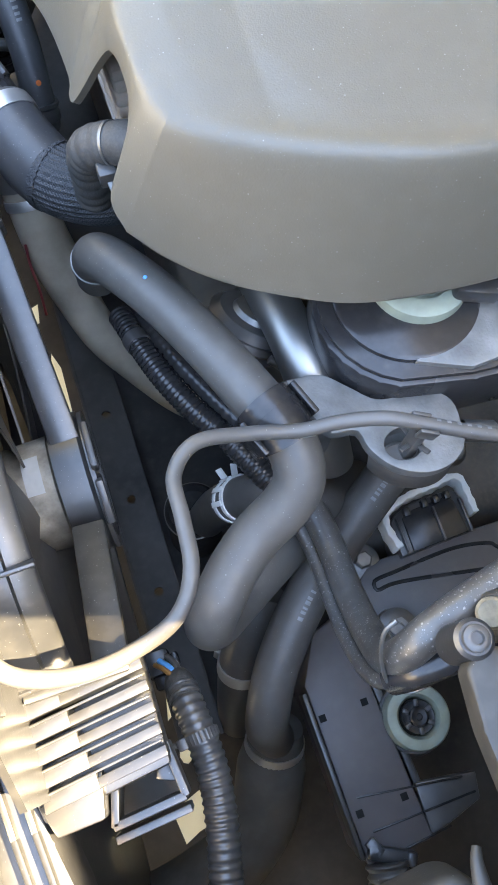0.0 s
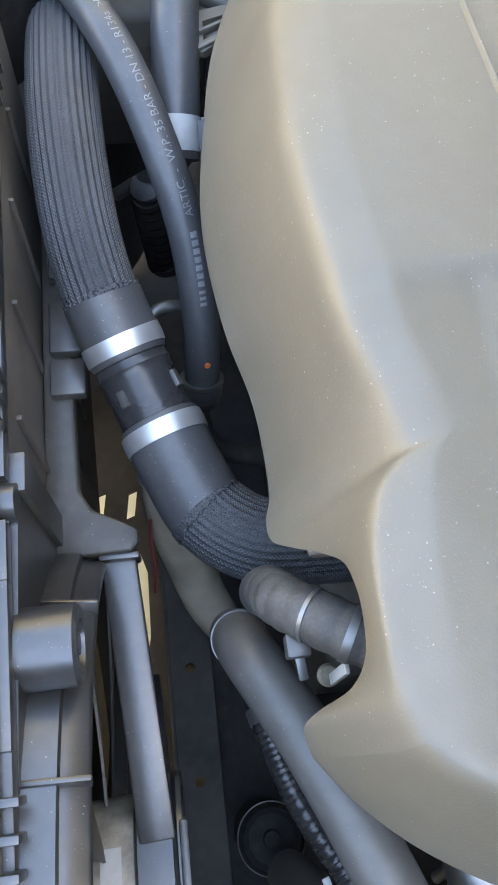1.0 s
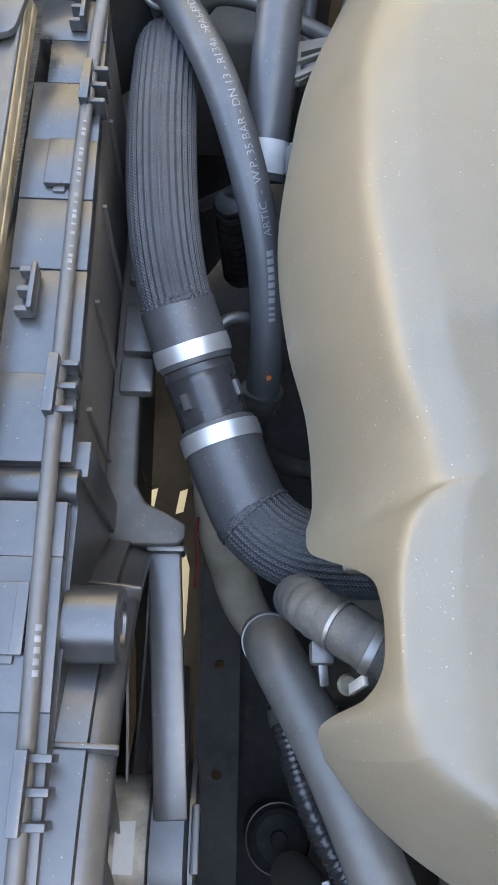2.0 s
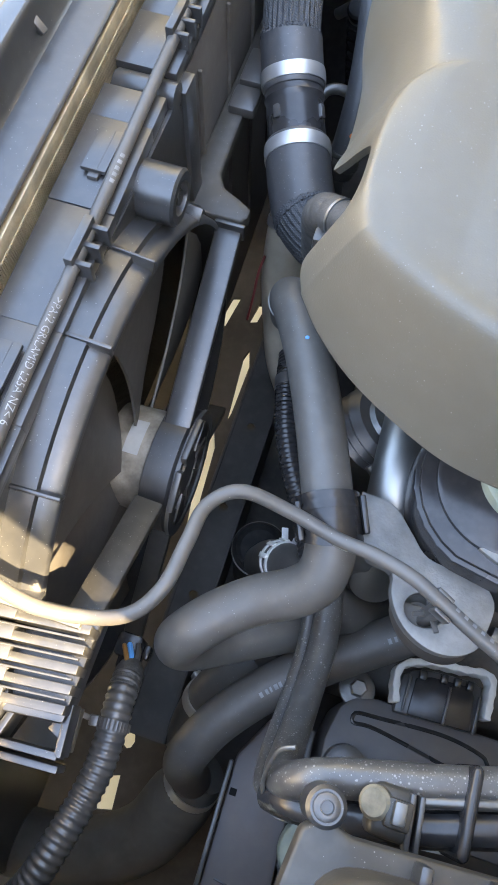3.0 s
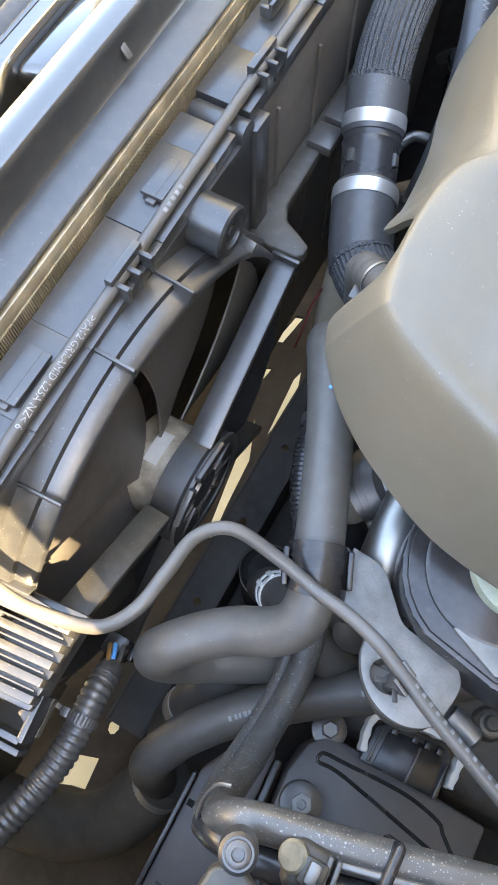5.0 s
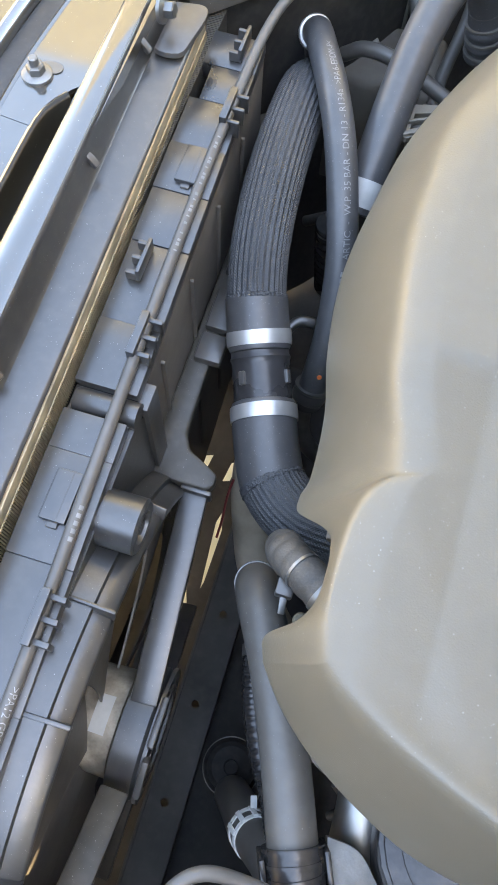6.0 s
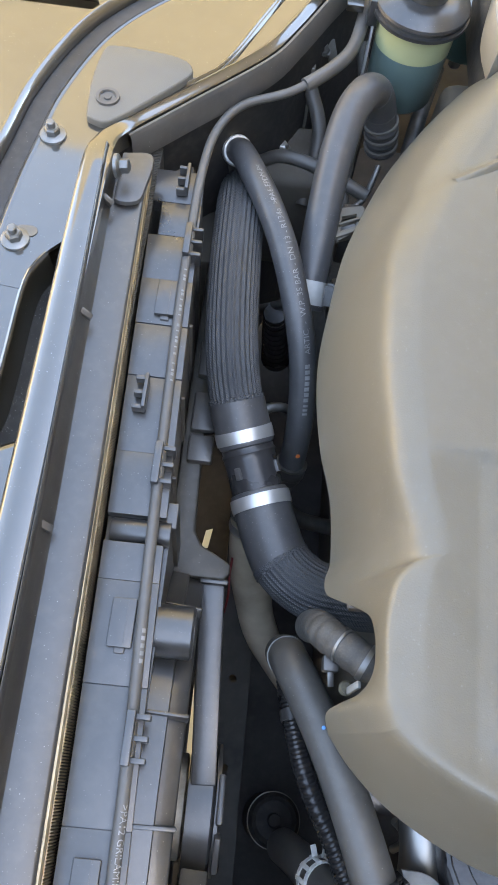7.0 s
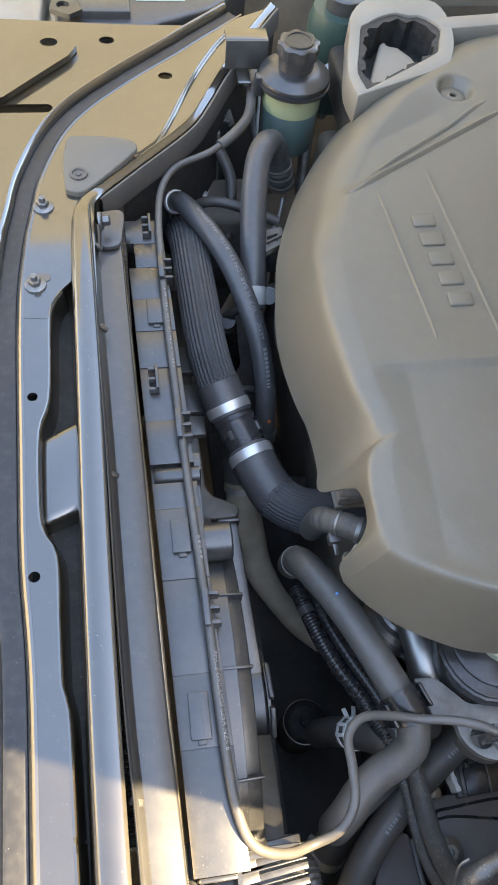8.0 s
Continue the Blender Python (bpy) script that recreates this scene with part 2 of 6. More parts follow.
def lathe(profile, axis_at=(0, 0, 0), axis=(0, 0, 1), n=32, turn=6.283185):
    """A turned body: profile of (height, radius) round an axis."""
    bm = bmesh.new()
    rot = Vector((0, 0, 1)).rotation_difference(Vector(axis)).to_matrix()
    rings = []
    for h, r in profile:
        if r < 1e-6:
            rings.append([bm.verts.new(Vector(axis_at) + rot @ Vector((0, 0, h)))])
        else:
            rings.append([bm.verts.new(Vector(axis_at) + rot @ Vector((r * math.cos(turn * k / n), r * math.sin(turn * k / n), h))) for k in range(n)])
    for a, b in zip(rings, rings[1:]):
        for k in range(n):
            q = (k + 1) % n
            if len(a) == 1 and len(b) == 1:
                continue
            if len(a) == 1:
                bm.faces.new((a[0], b[k], b[q]))
            elif len(b) == 1:
                bm.faces.new((a[k], b[0], a[q]))
            else:
                bm.faces.new((a[k], b[k], b[q], a[q]))
    bmesh.ops.recalc_face_normals(bm, faces=bm.faces[:])
    return bm


def joined(*bms):
    """Several bmeshes as one, for pieces of a single part."""
    out = bmesh.new()
    for bm in bms:
        me = bpy.data.meshes.new("joint")
        bm.to_mesh(me)
        bm.free()
        out.from_mesh(me)
        bpy.data.meshes.remove(me)
    return out


class Line:
    """A smooth line through places, measured by its length."""

    def __init__(self, points, step=0.003):
        p = [Vector(q) for q in points]
        p = [2 * p[0] - p[1]] + p + [2 * p[-1] - p[-2]]
        raw = []
        for i in range(1, len(p) - 2):
            a, b, c, d = p[i - 1:i + 3]
            for k in range(24):
                s = k / 24
                raw.append(0.5 * (2 * b + (c - a) * s + (2 * a - 5 * b + 4 * c - d) * s * s + (3 * b - a - 3 * c + d) * s ** 3))
        raw.append(p[-2])
        d = [0.0]
        for a, b in zip(raw, raw[1:]):
            d.append(d[-1] + (b - a).length)
        self.d, self.raw, self.length, self.step = d, raw, d[-1], step

    def at(self, s):
        s = min(max(s, 0), self.length)
        i = int(np.searchsorted(self.d, s, side="right")) - 1
        i = min(max(i, 0), len(self.raw) - 2)
        f = (s - self.d[i]) / max(1e-9, self.d[i + 1] - self.d[i])
        return self.raw[i].lerp(self.raw[i + 1], f)

    def way(self, s):
        return (self.at(s + 0.002) - self.at(s - 0.002)).normalized()

    def upright(self, s):
        t = self.way(s)
        up = Vector((0, 0, 1)) - t * t.z
        if up.length < 0.05:
            up = Vector((1, 0, 0)) - t * t.x
        up.normalize()
        return t, up, t.cross(up)


def tube(line, radius, s0=0.0, s1=None, n=20, step=None, swell=None, ribs=0, rib=0.0, cap=True):
    """A hose along a line. swell(s): factor on the radius; ribs: number of lengthwise ribs."""
    s1 = line.length if s1 is None else s1
    step = step or line.step
    count = max(2, int((s1 - s0) / step) + 1)
    bm = bmesh.new()
    uv = bm.loops.layers.uv.new("along")
    t = line.way(s0)
    _, normal, _ = line.upright(s0)
    rings, places = [], []
    for i in range(count):
        s = s0 + (s1 - s0) * i / (count - 1)
        t = line.way(s)
        normal = (normal - t * normal.dot(t)).normalized()
        b = t.cross(normal)
        c = line.at(s)
        r0 = radius * (swell(s - s0) if swell else 1)
        ring = []
        for k in range(n):
            a = 6.283185 * k / n
            r = r0 * (1 + rib * math.cos(ribs * a))
            ring.append(bm.verts.new(c + normal * (r * math.cos(a)) + b * (r * math.sin(a))))
        rings.append(ring)
        places.append(s)
    for i in range(count - 1):
        for k in range(n):
            q = (k + 1) % n
            f = bm.faces.new((rings[i][k], rings[i][q], rings[i + 1][q], rings[i + 1][k]))
            for loop, (a, s) in zip(f.loops, ((k, places[i]), (k + 1, places[i]), (k + 1, places[i + 1]), (k, places[i + 1]))):
                loop[uv].uv = (a / n, s)
    if cap:
        bm.faces.new(rings[0][::-1])
        bm.faces.new(rings[-1])
    bmesh.ops.recalc_face_normals(bm, faces=bm.faces[:])
    return bm


def rounded_end(length, start=True, end=True, depth=0.006):
    """A swell that rounds a hose's ends off."""
    def f(s):
        k = 1.0
        if start and s < depth:
            k = min(k, math.sqrt(max(0.02, 1 - ((depth - s) / depth) ** 2)) * 0.35 + 0.65)
        if end and s > length - depth:
            k = min(k, math.sqrt(max(0.02, 1 - ((s - length + depth) / depth) ** 2)) * 0.35 + 0.65)
        return k
    return f


def clamp(line, s, radius, width, parent, screw_angle=2.0, name="hose_clamp", label="bright steel clamp band"):
    """A steel band round a hose, with its crimped ear."""
    band = part(name, tube(line, radius, s - width / 2, s + width / 2, n=40, step=width / 4,
                           swell=lambda q: 1 + (0.012 if 0.1 * width < q < 0.9 * width else 0)), STEEL, parent, label)
    t, up, side = line.upright(s)
    out = up * math.cos(screw_angle) + side * math.sin(screw_angle)
    c = line.at(s) + out * (radius + 0.003)
    part("clamp_ear", bar(c - t * width * 0.42, c + t * width * 0.42, 0.008, 0.006, 0.001, out), STEEL, band)
    return band


def wrapped(words, line, s0, angle, radius, size, mat, parent, name, backwards=False, label=""):
    """Printed letters laid round a hose."""
    data = bpy.data.curves.new("letters", "FONT")
    data.body, data.size = words, size
    data.resolution_u = 2
    ob = new("letters", data)
    bpy.context.view_layer.update()
    me = bpy.data.meshes.new_from_object(ob.evaluated_get(bpy.context.evaluated_depsgraph_get()))
    bpy.data.objects.remove(ob)
    bm = bmesh.new()
    bm.from_mesh(me)
    bpy.data.meshes.remove(me)
    for v in bm.verts:
        sign = -1 if backwards else 1
        s = s0 + sign * v.co.x
        t, up, side = line.upright(s)
        a = angle - sign * (v.co.y - size * 0.35) / radius
        v.co = line.at(s) + (up * math.cos(a) + side * math.sin(a)) * (radius + 0.0004)
    return part(name, bm, mat, parent, label, smooth=0)


def wrapped_bars(spans, line, angle, radius, size, mat, parent, name):
    """Plain printed bars round a hose; spans of (place, length)."""
    for s0, w in spans:
        bm = bmesh.new()
        rows = []
        for q in (s0, s0 + w):
            t, up, side = line.upright(q)
            row = []
            for k in range(4):
                a = angle + (k / 3 - 0.5) * size / radius
                row.append(bm.verts.new(line.at(q) + (up * math.cos(a) + side * math.sin(a)) * (radius + 0.0004)))
            rows.append(row)
        for k in range(3):
            bm.faces.new((rows[0][k], rows[0][k + 1], rows[1][k + 1], rows[1][k]))
        part(name, bm, mat, parent, smooth=0)


def dot_on(line, s, angle, radius, size, mat, parent, name, label):
    t, up, side = line.upright(s)
    out = up * math.cos(angle) + side * math.sin(angle)
    return part(name, lathe([(0, size), (0.0006, size * 0.8), (0.0008, 0)], line.at(s) + out * (radius - 0.0001), out, 14), mat, parent, label)


def holed_sheet(outline, holes, z, thick, bevel=0.0015):
    """A flat sheet with openings through it, by triangulated fill."""
    bm = bmesh.new()
    edges = []
    for ring in (outline, *holes):
        vs = [bm.verts.new((x, y, z)) for x, y in ring]
        edges += [bm.edges.new((vs[i], vs[(i + 1) % len(vs)])) for i in range(len(vs))]
    bmesh.ops.triangle_fill(bm, use_beauty=True, use_dissolve=False, edges=edges)
    for f in bm.faces:
        if f.normal.z < 0:
            f.normal_flip()
    bm.normal_update()
    up = bmesh.ops.extrude_face_region(bm, geom=bm.faces[:])
    bmesh.ops.translate(bm, verts=[v for v in up["geom"] if isinstance(v, bmesh.types.BMVert)], vec=(0, 0, -thick))
    bmesh.ops.recalc_face_normals(bm, faces=bm.faces[:])
    return bm


def circle(x, y, r, n=18, sx=1.0, sy=1.0):
    return [(x + sx * r * math.cos(6.2832 * k / n), y + sy * r * math.sin(6.2832 * k / n)) for k in range(n)]


# ---- ground and the closed sides of the bay ----
bm = bmesh.new()
bmesh.ops.create_grid(bm, x_segments=40, y_segments=40, size=150)
tagged(part("ground", bm, GROUND, None), "pale dusty concrete ground under the car", "ground", kind="structure")
tagged(part("inner_wing_near", box(0.05, 1.0, -0.80, -0.76, 0.25, 0.90, 0.004), SOOT), "dark inner wing closing the bay", "wall", kind="structure")
tagged(part("inner_wing_far", box(-0.02, 1.0, 1.02, 1.06, 0.25, 0.90, 0.004), SOOT), "dark inner wing closing the bay", "wall", kind="structure")
tagged(part("bulkhead", box(0.98, 1.02, -0.80, 1.06, 0.25, 1.05, 0.004), SOOT), "dark bulkhead behind the engine", "wall", kind="structure")


def slit(x0, y0, x1, y1, w):
    return [(x0 - w, y0), (x0 + w, y0 + 0.004), (x1 + w, y1), (x1 - w, y1 - 0.004)]


def undertray():
    gaps = [[(0.057, -0.003), (0.056, -0.028), (0.082, -0.191), (0.091, -0.186), (0.086, -0.14), (0.081, -0.066)], [(0.080, 0.094), (0.076, 0.078), (0.084, -0.022), (0.0865, -0.010), (0.088, 0.068)],
            slit(0.028, 0.118, 0.036, 0.176, 0.006), slit(0.034, 0.052, 0.037, 0.078, 0.004), slit(0.071, 0.138, 0.076, 0.176, 0.0055),
            [(0.073, -0.501), (0.108, -0.489), (0.112, -0.526), (0.095, -0.530), (0.078, -0.537)], [(0.104, -0.366), (0.100, -0.385), (0.095, -0.409), (0.106, -0.402)], circle(0.104, -0.450, 0.007, 8, sy=1.4), circle(0.080, -0.451, 0.003, 6)]
    sheet = holed_sheet([(-0.12, -0.80), (1.0, -0.80), (1.0, 1.06), (-0.12, 1.06)], gaps, 0.300, 0.006)
    return tagged(part("undertray", sheet, TRAY), "black undertray with light gaps along the radiator", "undertray", kind="structure")


undertray()


def bonnet():
    """The raised bonnet over the bay: an outer skin and its pale underside."""
    b = thing("bonnet", (0.98, 0.13, 1.0), "champagne car bonnet raised above the engine bay", "bonnet")
    m = Matrix.Translation((0.98, 0, 1.0)) @ Matrix.Rotation(radians(66), 4, "Y") @ Matrix.Rotation(radians(180), 4, "Z")
    outline = []
    for x, y, r in ((0, 0.72, 0), (0.93, 0.70, 1), (0.93, -0.98, 1), (0, -1.0, 0)):
        if r:
            for k in range(7):
                a = radians(90) - radians(15 * k) if y > 0 else radians(-15 * k)
                outline.append((x - 0.12 + 0.12 * math.cos(a) + 0.09, y - 0.12 + 0.12 * math.sin(a) if y > 0 else y + 0.12 + 0.12 * math.sin(a)))
        else:
            outline.append((x, y))
    part("outer_skin", prism(outline, 0.02, 0.03, 0.003, m=m), PAINT, b)
    part("underside", prism([(0.97 * x, 0.98 * y) for x, y in outline], -0.004, 0.018, 0.003, m=m), LINER, b, "pale bonnet underside")
    return b


bonnet()


def house():
    """An unseen block with a lower wing, added behind the car so its shade covers most of the bay."""
    w = Vector((-SUN_WAY.y, SUN_WAY.x, 0)).normalized()
    flat = Vector((SUN_WAY.x, SUN_WAY.y, 0)).normalized()
    a = Vector((0.07, -0.337, 0)) + flat * 4.6
    back = flat * 3.0
    walls = material("shade_block_render", (0.55, 0.5, 0.42), 0.9, vary=0.1, scale=2, fine=80)
    h = thing("house", a, "unseen block with a lower wing, added behind the car to shade the bay", "house")
    for name, p, q, top in (("shade_block", a, a + w * 8.0, 7.6), ("low_shade_block", a - w * 4.0, a - w * 0.003, 5.29)):
        part(name, prism([tuple(k[:2]) for k in (p, q, q + back, p + back)], 0.0, top, 0.02), walls, h)
    return h


house()
# unseen cream block, added to reflect warm light and hide the bright horizon
solo("opposite_reflector", box(-9.0, -6.0, -10.0, 12.0, 0.0, 3.6, 0.02), material("cream_block", (0.38, 0.36, 0.315), 0.9, vary=0.12, scale=1.5, fine=60), "unseen cream block added opposite the car for warm reflections", "house")
# unseen dark screen, added to keep low side light off the engine cover
solo("side_light_screen", box(-6.0, 1.6, -1.75, -1.65, 0.0, 1.95, 0.02), material("dark_screen_stain", (0.05, 0.044, 0.036), 0.8, vary=0.2, scale=3, fine=60), "unseen dark screen added beside the car to block side light", "fence")
# unseen beige block, added so the far paint mirrors something tan
solo("beside_reflector", box(-4.0, 3.2, 4.6, 8.0, 0.0, 5.2, 0.02), material("beige_block", (0.21, 0.193, 0.145), 0.9, vary=0.12, scale=1.5, fine=60), "unseen beige block added beside the car for tan reflections", "house")

# ---- front panel of the body ----
PANEL_Z = 0.885


def ribbon(outline_path, profile, name, mat, parent, other=None, turn=None):
    """A pressed profile of (sideways, height) swept along a plan path; other: the profile past the line y = turn."""
    line = Line(outline_path, 0.01)
    bm = bmesh.new()
    rows = []
    count = max(2, int(line.length / 0.012))
    for i in range(count + 1):
        s = line.length * i / count
        t = line.way(s)
        side = Vector((t.y, -t.x, 0)).normalized()
        w = 0.0 if other is None else min(1, max(0, (line.at(s).y - turn) / 0.05))
        shape = profile if other is None else [(a + (c - a) * w, h + (g - h) * w) for (a, h), (c, g) in zip(profile, other)]
        rows.append([bm.verts.new(line.at(s) + side * a + Vector((0, 0, h))) for a, h in shape])
    for a, b in zip(rows, rows[1:]):
        for k in range(len(profile) - 1):
            bm.faces.new((a[k], a[k + 1], b[k + 1], b[k]))
    bmesh.ops.recalc_face_normals(bm, faces=bm.faces[:])
    if bm.faces and sum(f.normal.z for f in bm.faces) < 0:
        bmesh.ops.reverse_faces(bm, faces=bm.faces[:])
    return part(name, bm, mat, parent)


def slot(x0, x1, y, r, n=8):
    return [(x1 + r * math.cos(a), y + r * math.sin(a)) for a in [radians(-90 + 180 * k / n) for k in range(n + 1)]] + \
           [(x0 + r * math.cos(a), y + r * math.sin(a)) for a in [radians(90 + 180 * k / n) for k in range(n + 1)]]


SEAM = [(-0.108, -0.9, PANEL_Z), (-0.128, -0.45, PANEL_Z), (-0.135, -0.23, PANEL_Z), (-0.144, -0.114, PANEL_Z), (-0.148, 0.0, PANEL_Z), (-0.153, 0.2, PANEL_Z), (-0.148, 0.30, PANEL_Z), (-0.140, 0.36, PANEL_Z), (-0.130, 0.422, PANEL_Z),
        (-0.102, 0.503, PANEL_Z), (-0.062, 0.564, PANEL_Z), (0.005, 0.632, PANEL_Z), (0.067, 0.687, PANEL_Z), (0.112, 0.729, PANEL_Z), (0.18, 0.79, PANEL_Z)]


def seam_side(off, y0, y1, n=40):
    """Plan places at one distance from the seam's middle, from y0 to y1."""
    line = Line(SEAM, 0.01)
    out = []
    for k in range(401):
        q = line.length * k / 400
        if min(y0, y1) <= line.at(q).y <= max(y0, y1):
            t = line.way(q)
            side = Vector((t.y, -t.x, 0)).normalized()
            out.append(tuple((line.at(q) + side * off)[:2]))
    step = max(1, len(out) // n)
    out = out[::step]
    return out if y1 > y0 else out[::-1]


def front_panel():
    p = thing("front_panel", (-0.1, 0, 0.84), "champagne painted front body panel with seams and holes", "body panel", kind="structure")
    part("under_sheet", box(-0.60, -0.06, -0.90, 0.74, PANEL_Z - 0.052, PANEL_Z - 0.046), SOOT, p)
    part("under_sheet", prism([(-0.061, 0.36), (-0.04, 0.38), (0.01, 0.44), (0.08, 0.52), (0.12, 0.58), (0.16, 0.65), (0.25, 0.80), (-0.061, 0.74)], PANEL_Z - 0.052, PANEL_Z - 0.046), SOOT, p)
    # inner plate between the seam and the lip, with the bolts on it
    inner = [(-0.1034, 0.18), (-0.099, 0.205), (-0.088, 0.225), (-0.079, 0.235), (-0.078, 0.30), (-0.074, 0.352), (-0.046, 0.379), (0.008, 0.436), (0.082, 0.514),
             (0.120, 0.575), (0.160, 0.650), (0.205, 0.72), (0.25, 0.80)] + seam_side(0.0178, 0.785, 0.18)
    part("inner_plate", holed_sheet(inner, [circle(-0.010, 0.660, 0.008, sx=1.3), circle(0.061, 0.622, 0.008, sx=1.3)], PANEL_Z, 0.004), PAINT, p)
    outer = [(-0.60, 0.20)] + seam_side(-0.0178, 0.235, 0.735) + [(0.0, 0.745), (-0.20, 0.76), (-0.60, 0.80)]
    part("outer_plate", holed_sheet(outer, [slot(-0.20, -0.108, 0.549, 0.009), circle(-0.02, 0.705, 0.009, sx=1.3)], PANEL_Z + 0.002, 0.004), PAINT, p)
    edge = [(-0.06, -0.9), (-0.081, -0.40), (-0.0828, -0.357), (-0.0872, -0.255), (-0.0928, -0.233), (-0.0949, -0.173), (-0.0971, -0.108), (-0.111, -0.0775), (-0.1145, -0.026),
            (-0.1138, 0.034), (-0.104, 0.0756), (-0.1034, 0.1797)]
    strip = seam_side(0.0178, 0.202, -0.89) + edge + [(-0.1000, 0.200)]
    part("crossmember_strip", holed_sheet(strip, [circle(-0.1215, 0.075, 0.0055), circle(-0.1175, -0.128, 0.0055)], PANEL_Z - 0.0005, 0.004), PAINT, p)
    # the deep dark channel between strip and lip, with its raised land
    ribbon([(x, y, PANEL_Z) for x, y in edge] + [(-0.099, 0.205, PANEL_Z), (-0.090, 0.222, PANEL_Z)], [(-0.002, -0.0002), (0.0, 0.0006), (0.0012, -0.0004), (0.0025, -0.004), (0.006, -0.034)], "channel_edge", PAINT, p)
    # shade of the deep trough is put into this dark base; specks are dust
    part("channel", prism([(-0.125, 0.27), (-0.125, -0.2), (-0.105, -0.9), (-0.045, -0.9), (-0.060, -0.3), (-0.070, 0.27)], PANEL_Z - 0.040, PANEL_Z - 0.033, 0.001), material("dusty_shaded_channel", (0.022, 0.021, 0.019), 0.6, vary=0.3, dust=0.15, specks=0.22, specular=0.3), p, "dusty channel floor, coloured dark for the trough's shade")
    part("land", prism([(-0.1145, 0.026), (-0.100, 0.034), (-0.064, 0.052), (-0.064, -0.056), (-0.096, -0.068), (-0.112, -0.074)], PANEL_Z - 0.036, PANEL_Z - 0.006, 0.009, 3), PAINT, p)
    # the raised lip along the opening
    lip = [(-0.046, -0.9, PANEL_Z), (-0.058, -0.40, PANEL_Z), (-0.0615, -0.25, PANEL_Z), (-0.064, -0.1, PANEL_Z), (-0.0655, 0.1, PANEL_Z), (-0.067, 0.30, PANEL_Z), (-0.062, 0.345, PANEL_Z),
           (-0.044, 0.377, PANEL_Z), (0.010, 0.432, PANEL_Z), (0.084, 0.508, PANEL_Z), (0.115, 0.56, PANEL_Z), (0.150, 0.63, PANEL_Z), (0.20, 0.72, PANEL_Z), (0.25, 0.80, PANEL_Z)]
    ribbon(lip, [(-0.017, -0.034), (-0.0105, 0.006), (-0.0075, 0.0165), (-0.004, 0.0195), (0.006, 0.0200), (0.0155, 0.0192), (0.0185, 0.0175), (0.019, 0.006)], "lip", PAINT, p,
           [(-0.0115, -0.001), (-0.0105, 0.0015), (-0.009, 0.0035), (-0.007, 0.004), (-0.005, 0.002), (-0.001, 0.0008), (0.0015, -0.001), (0.003, -0.02)], 0.335)
    ribbon(lip[7:], [(0.0025, -0.006), (0.0035, -0.0015), (0.0065, -0.001), (0.0085, -0.005), (0.009, -0.035)], "edge_strip", RUBBER_DARK, p)
    # added sheet hung below the lip, coloured dark to stand for the depth there
    ribbon(lip[6:], [(0.003, -0.01), (0.004, -0.10), (0.006, -0.30), (0.008, -0.58)], "depth_sheet", material("dark_depth_sheet", (0.030, 0.028, 0.027), 0.6, vary=0.3, dust=0.2, specular=0.3), p)
    # rolled edges of both plates along the seam
    roll = [(0.0205, -0.0030), (0.0200, 0.0002), (0.0175, 0.0008), (0.0150, -0.0006), (0.0125, -0.0036), (0.0108, -0.0080), (0.0102, -0.0150)]
    ribbon(SEAM, roll[::-1], "seam_edge", PAINT, p)
    ribbon(SEAM[5:], [(-a, h + 0.002) for a, h in roll], "seam_edge", PAINT, p)
    # pressed ridge beside the far holes
    for off in (0.0, 0.008):
        ribbon([(0.006, 0.441 + off, PANEL_Z), (0.018, 0.452 + off, PANEL_Z), (0.044, 0.482 + off, PANEL_Z), (0.079, 0.564 + off, PANEL_Z), (0.109, 0.630 + off, PANEL_Z), (0.14, 0.686 + off, PANEL_Z), (0.16, 0.714 + off, PANEL_Z)],
               [(-0.003, 0.0003), (-0.0015, 0.0022), (0.0, 0.003), (0.0015, 0.0022), (0.003, 0.0003)], "pressed_ridge", PAINT, p)
    return p


front_panel()
seal = ribbon(SEAM, [(-0.0118, -0.0125), (-0.0100, -0.0090), (-0.006, -0.0075), (0.0, -0.0085), (0.006, -0.0075), (0.0100, -0.0090), (0.0118, -0.0125)], "rubber_seal", material("black_seal_rubber", (0.02, 0.02, 0.021), 0.4, dust=0.15, specks=0.03), None)
tagged(seal, "black rubber seal strip in the body seam", "seal")
tagged(part("grille_trim", joined(box(-0.60, -0.162, -0.9, 0.26, 0.855, 0.872, 0.005), box(-0.60, -0.58, -0.9, 0.8, 0.60, 0.88, 0.004)), material("black_grille_plastic", (0.03, 0.028, 0.025), 0.6, dust=0.25, specks=0.05, specular=0.3)),
       "dusty black plastic grille trim ahead of the panel", "trim", kind="structure")


def raised_plate():
    outline = [(-0.30, 0.60), (-0.30, 0.705), (-0.135, 0.702), (-0.085, 0.700), (-0.068, 0.690), (-0.064, 0.675), (-0.075, 0.652), (-0.165, 0.558), (-0.22, 0.55)]
    return solo("hinge_plate", holed_sheet(outline, [circle(-0.103, 0.683, 0.010, sx=1.25)], PANEL_Z + 0.013, 0.009), PAINT,
                "champagne painted raised plate with a round hole", "plate")


raised_plate()


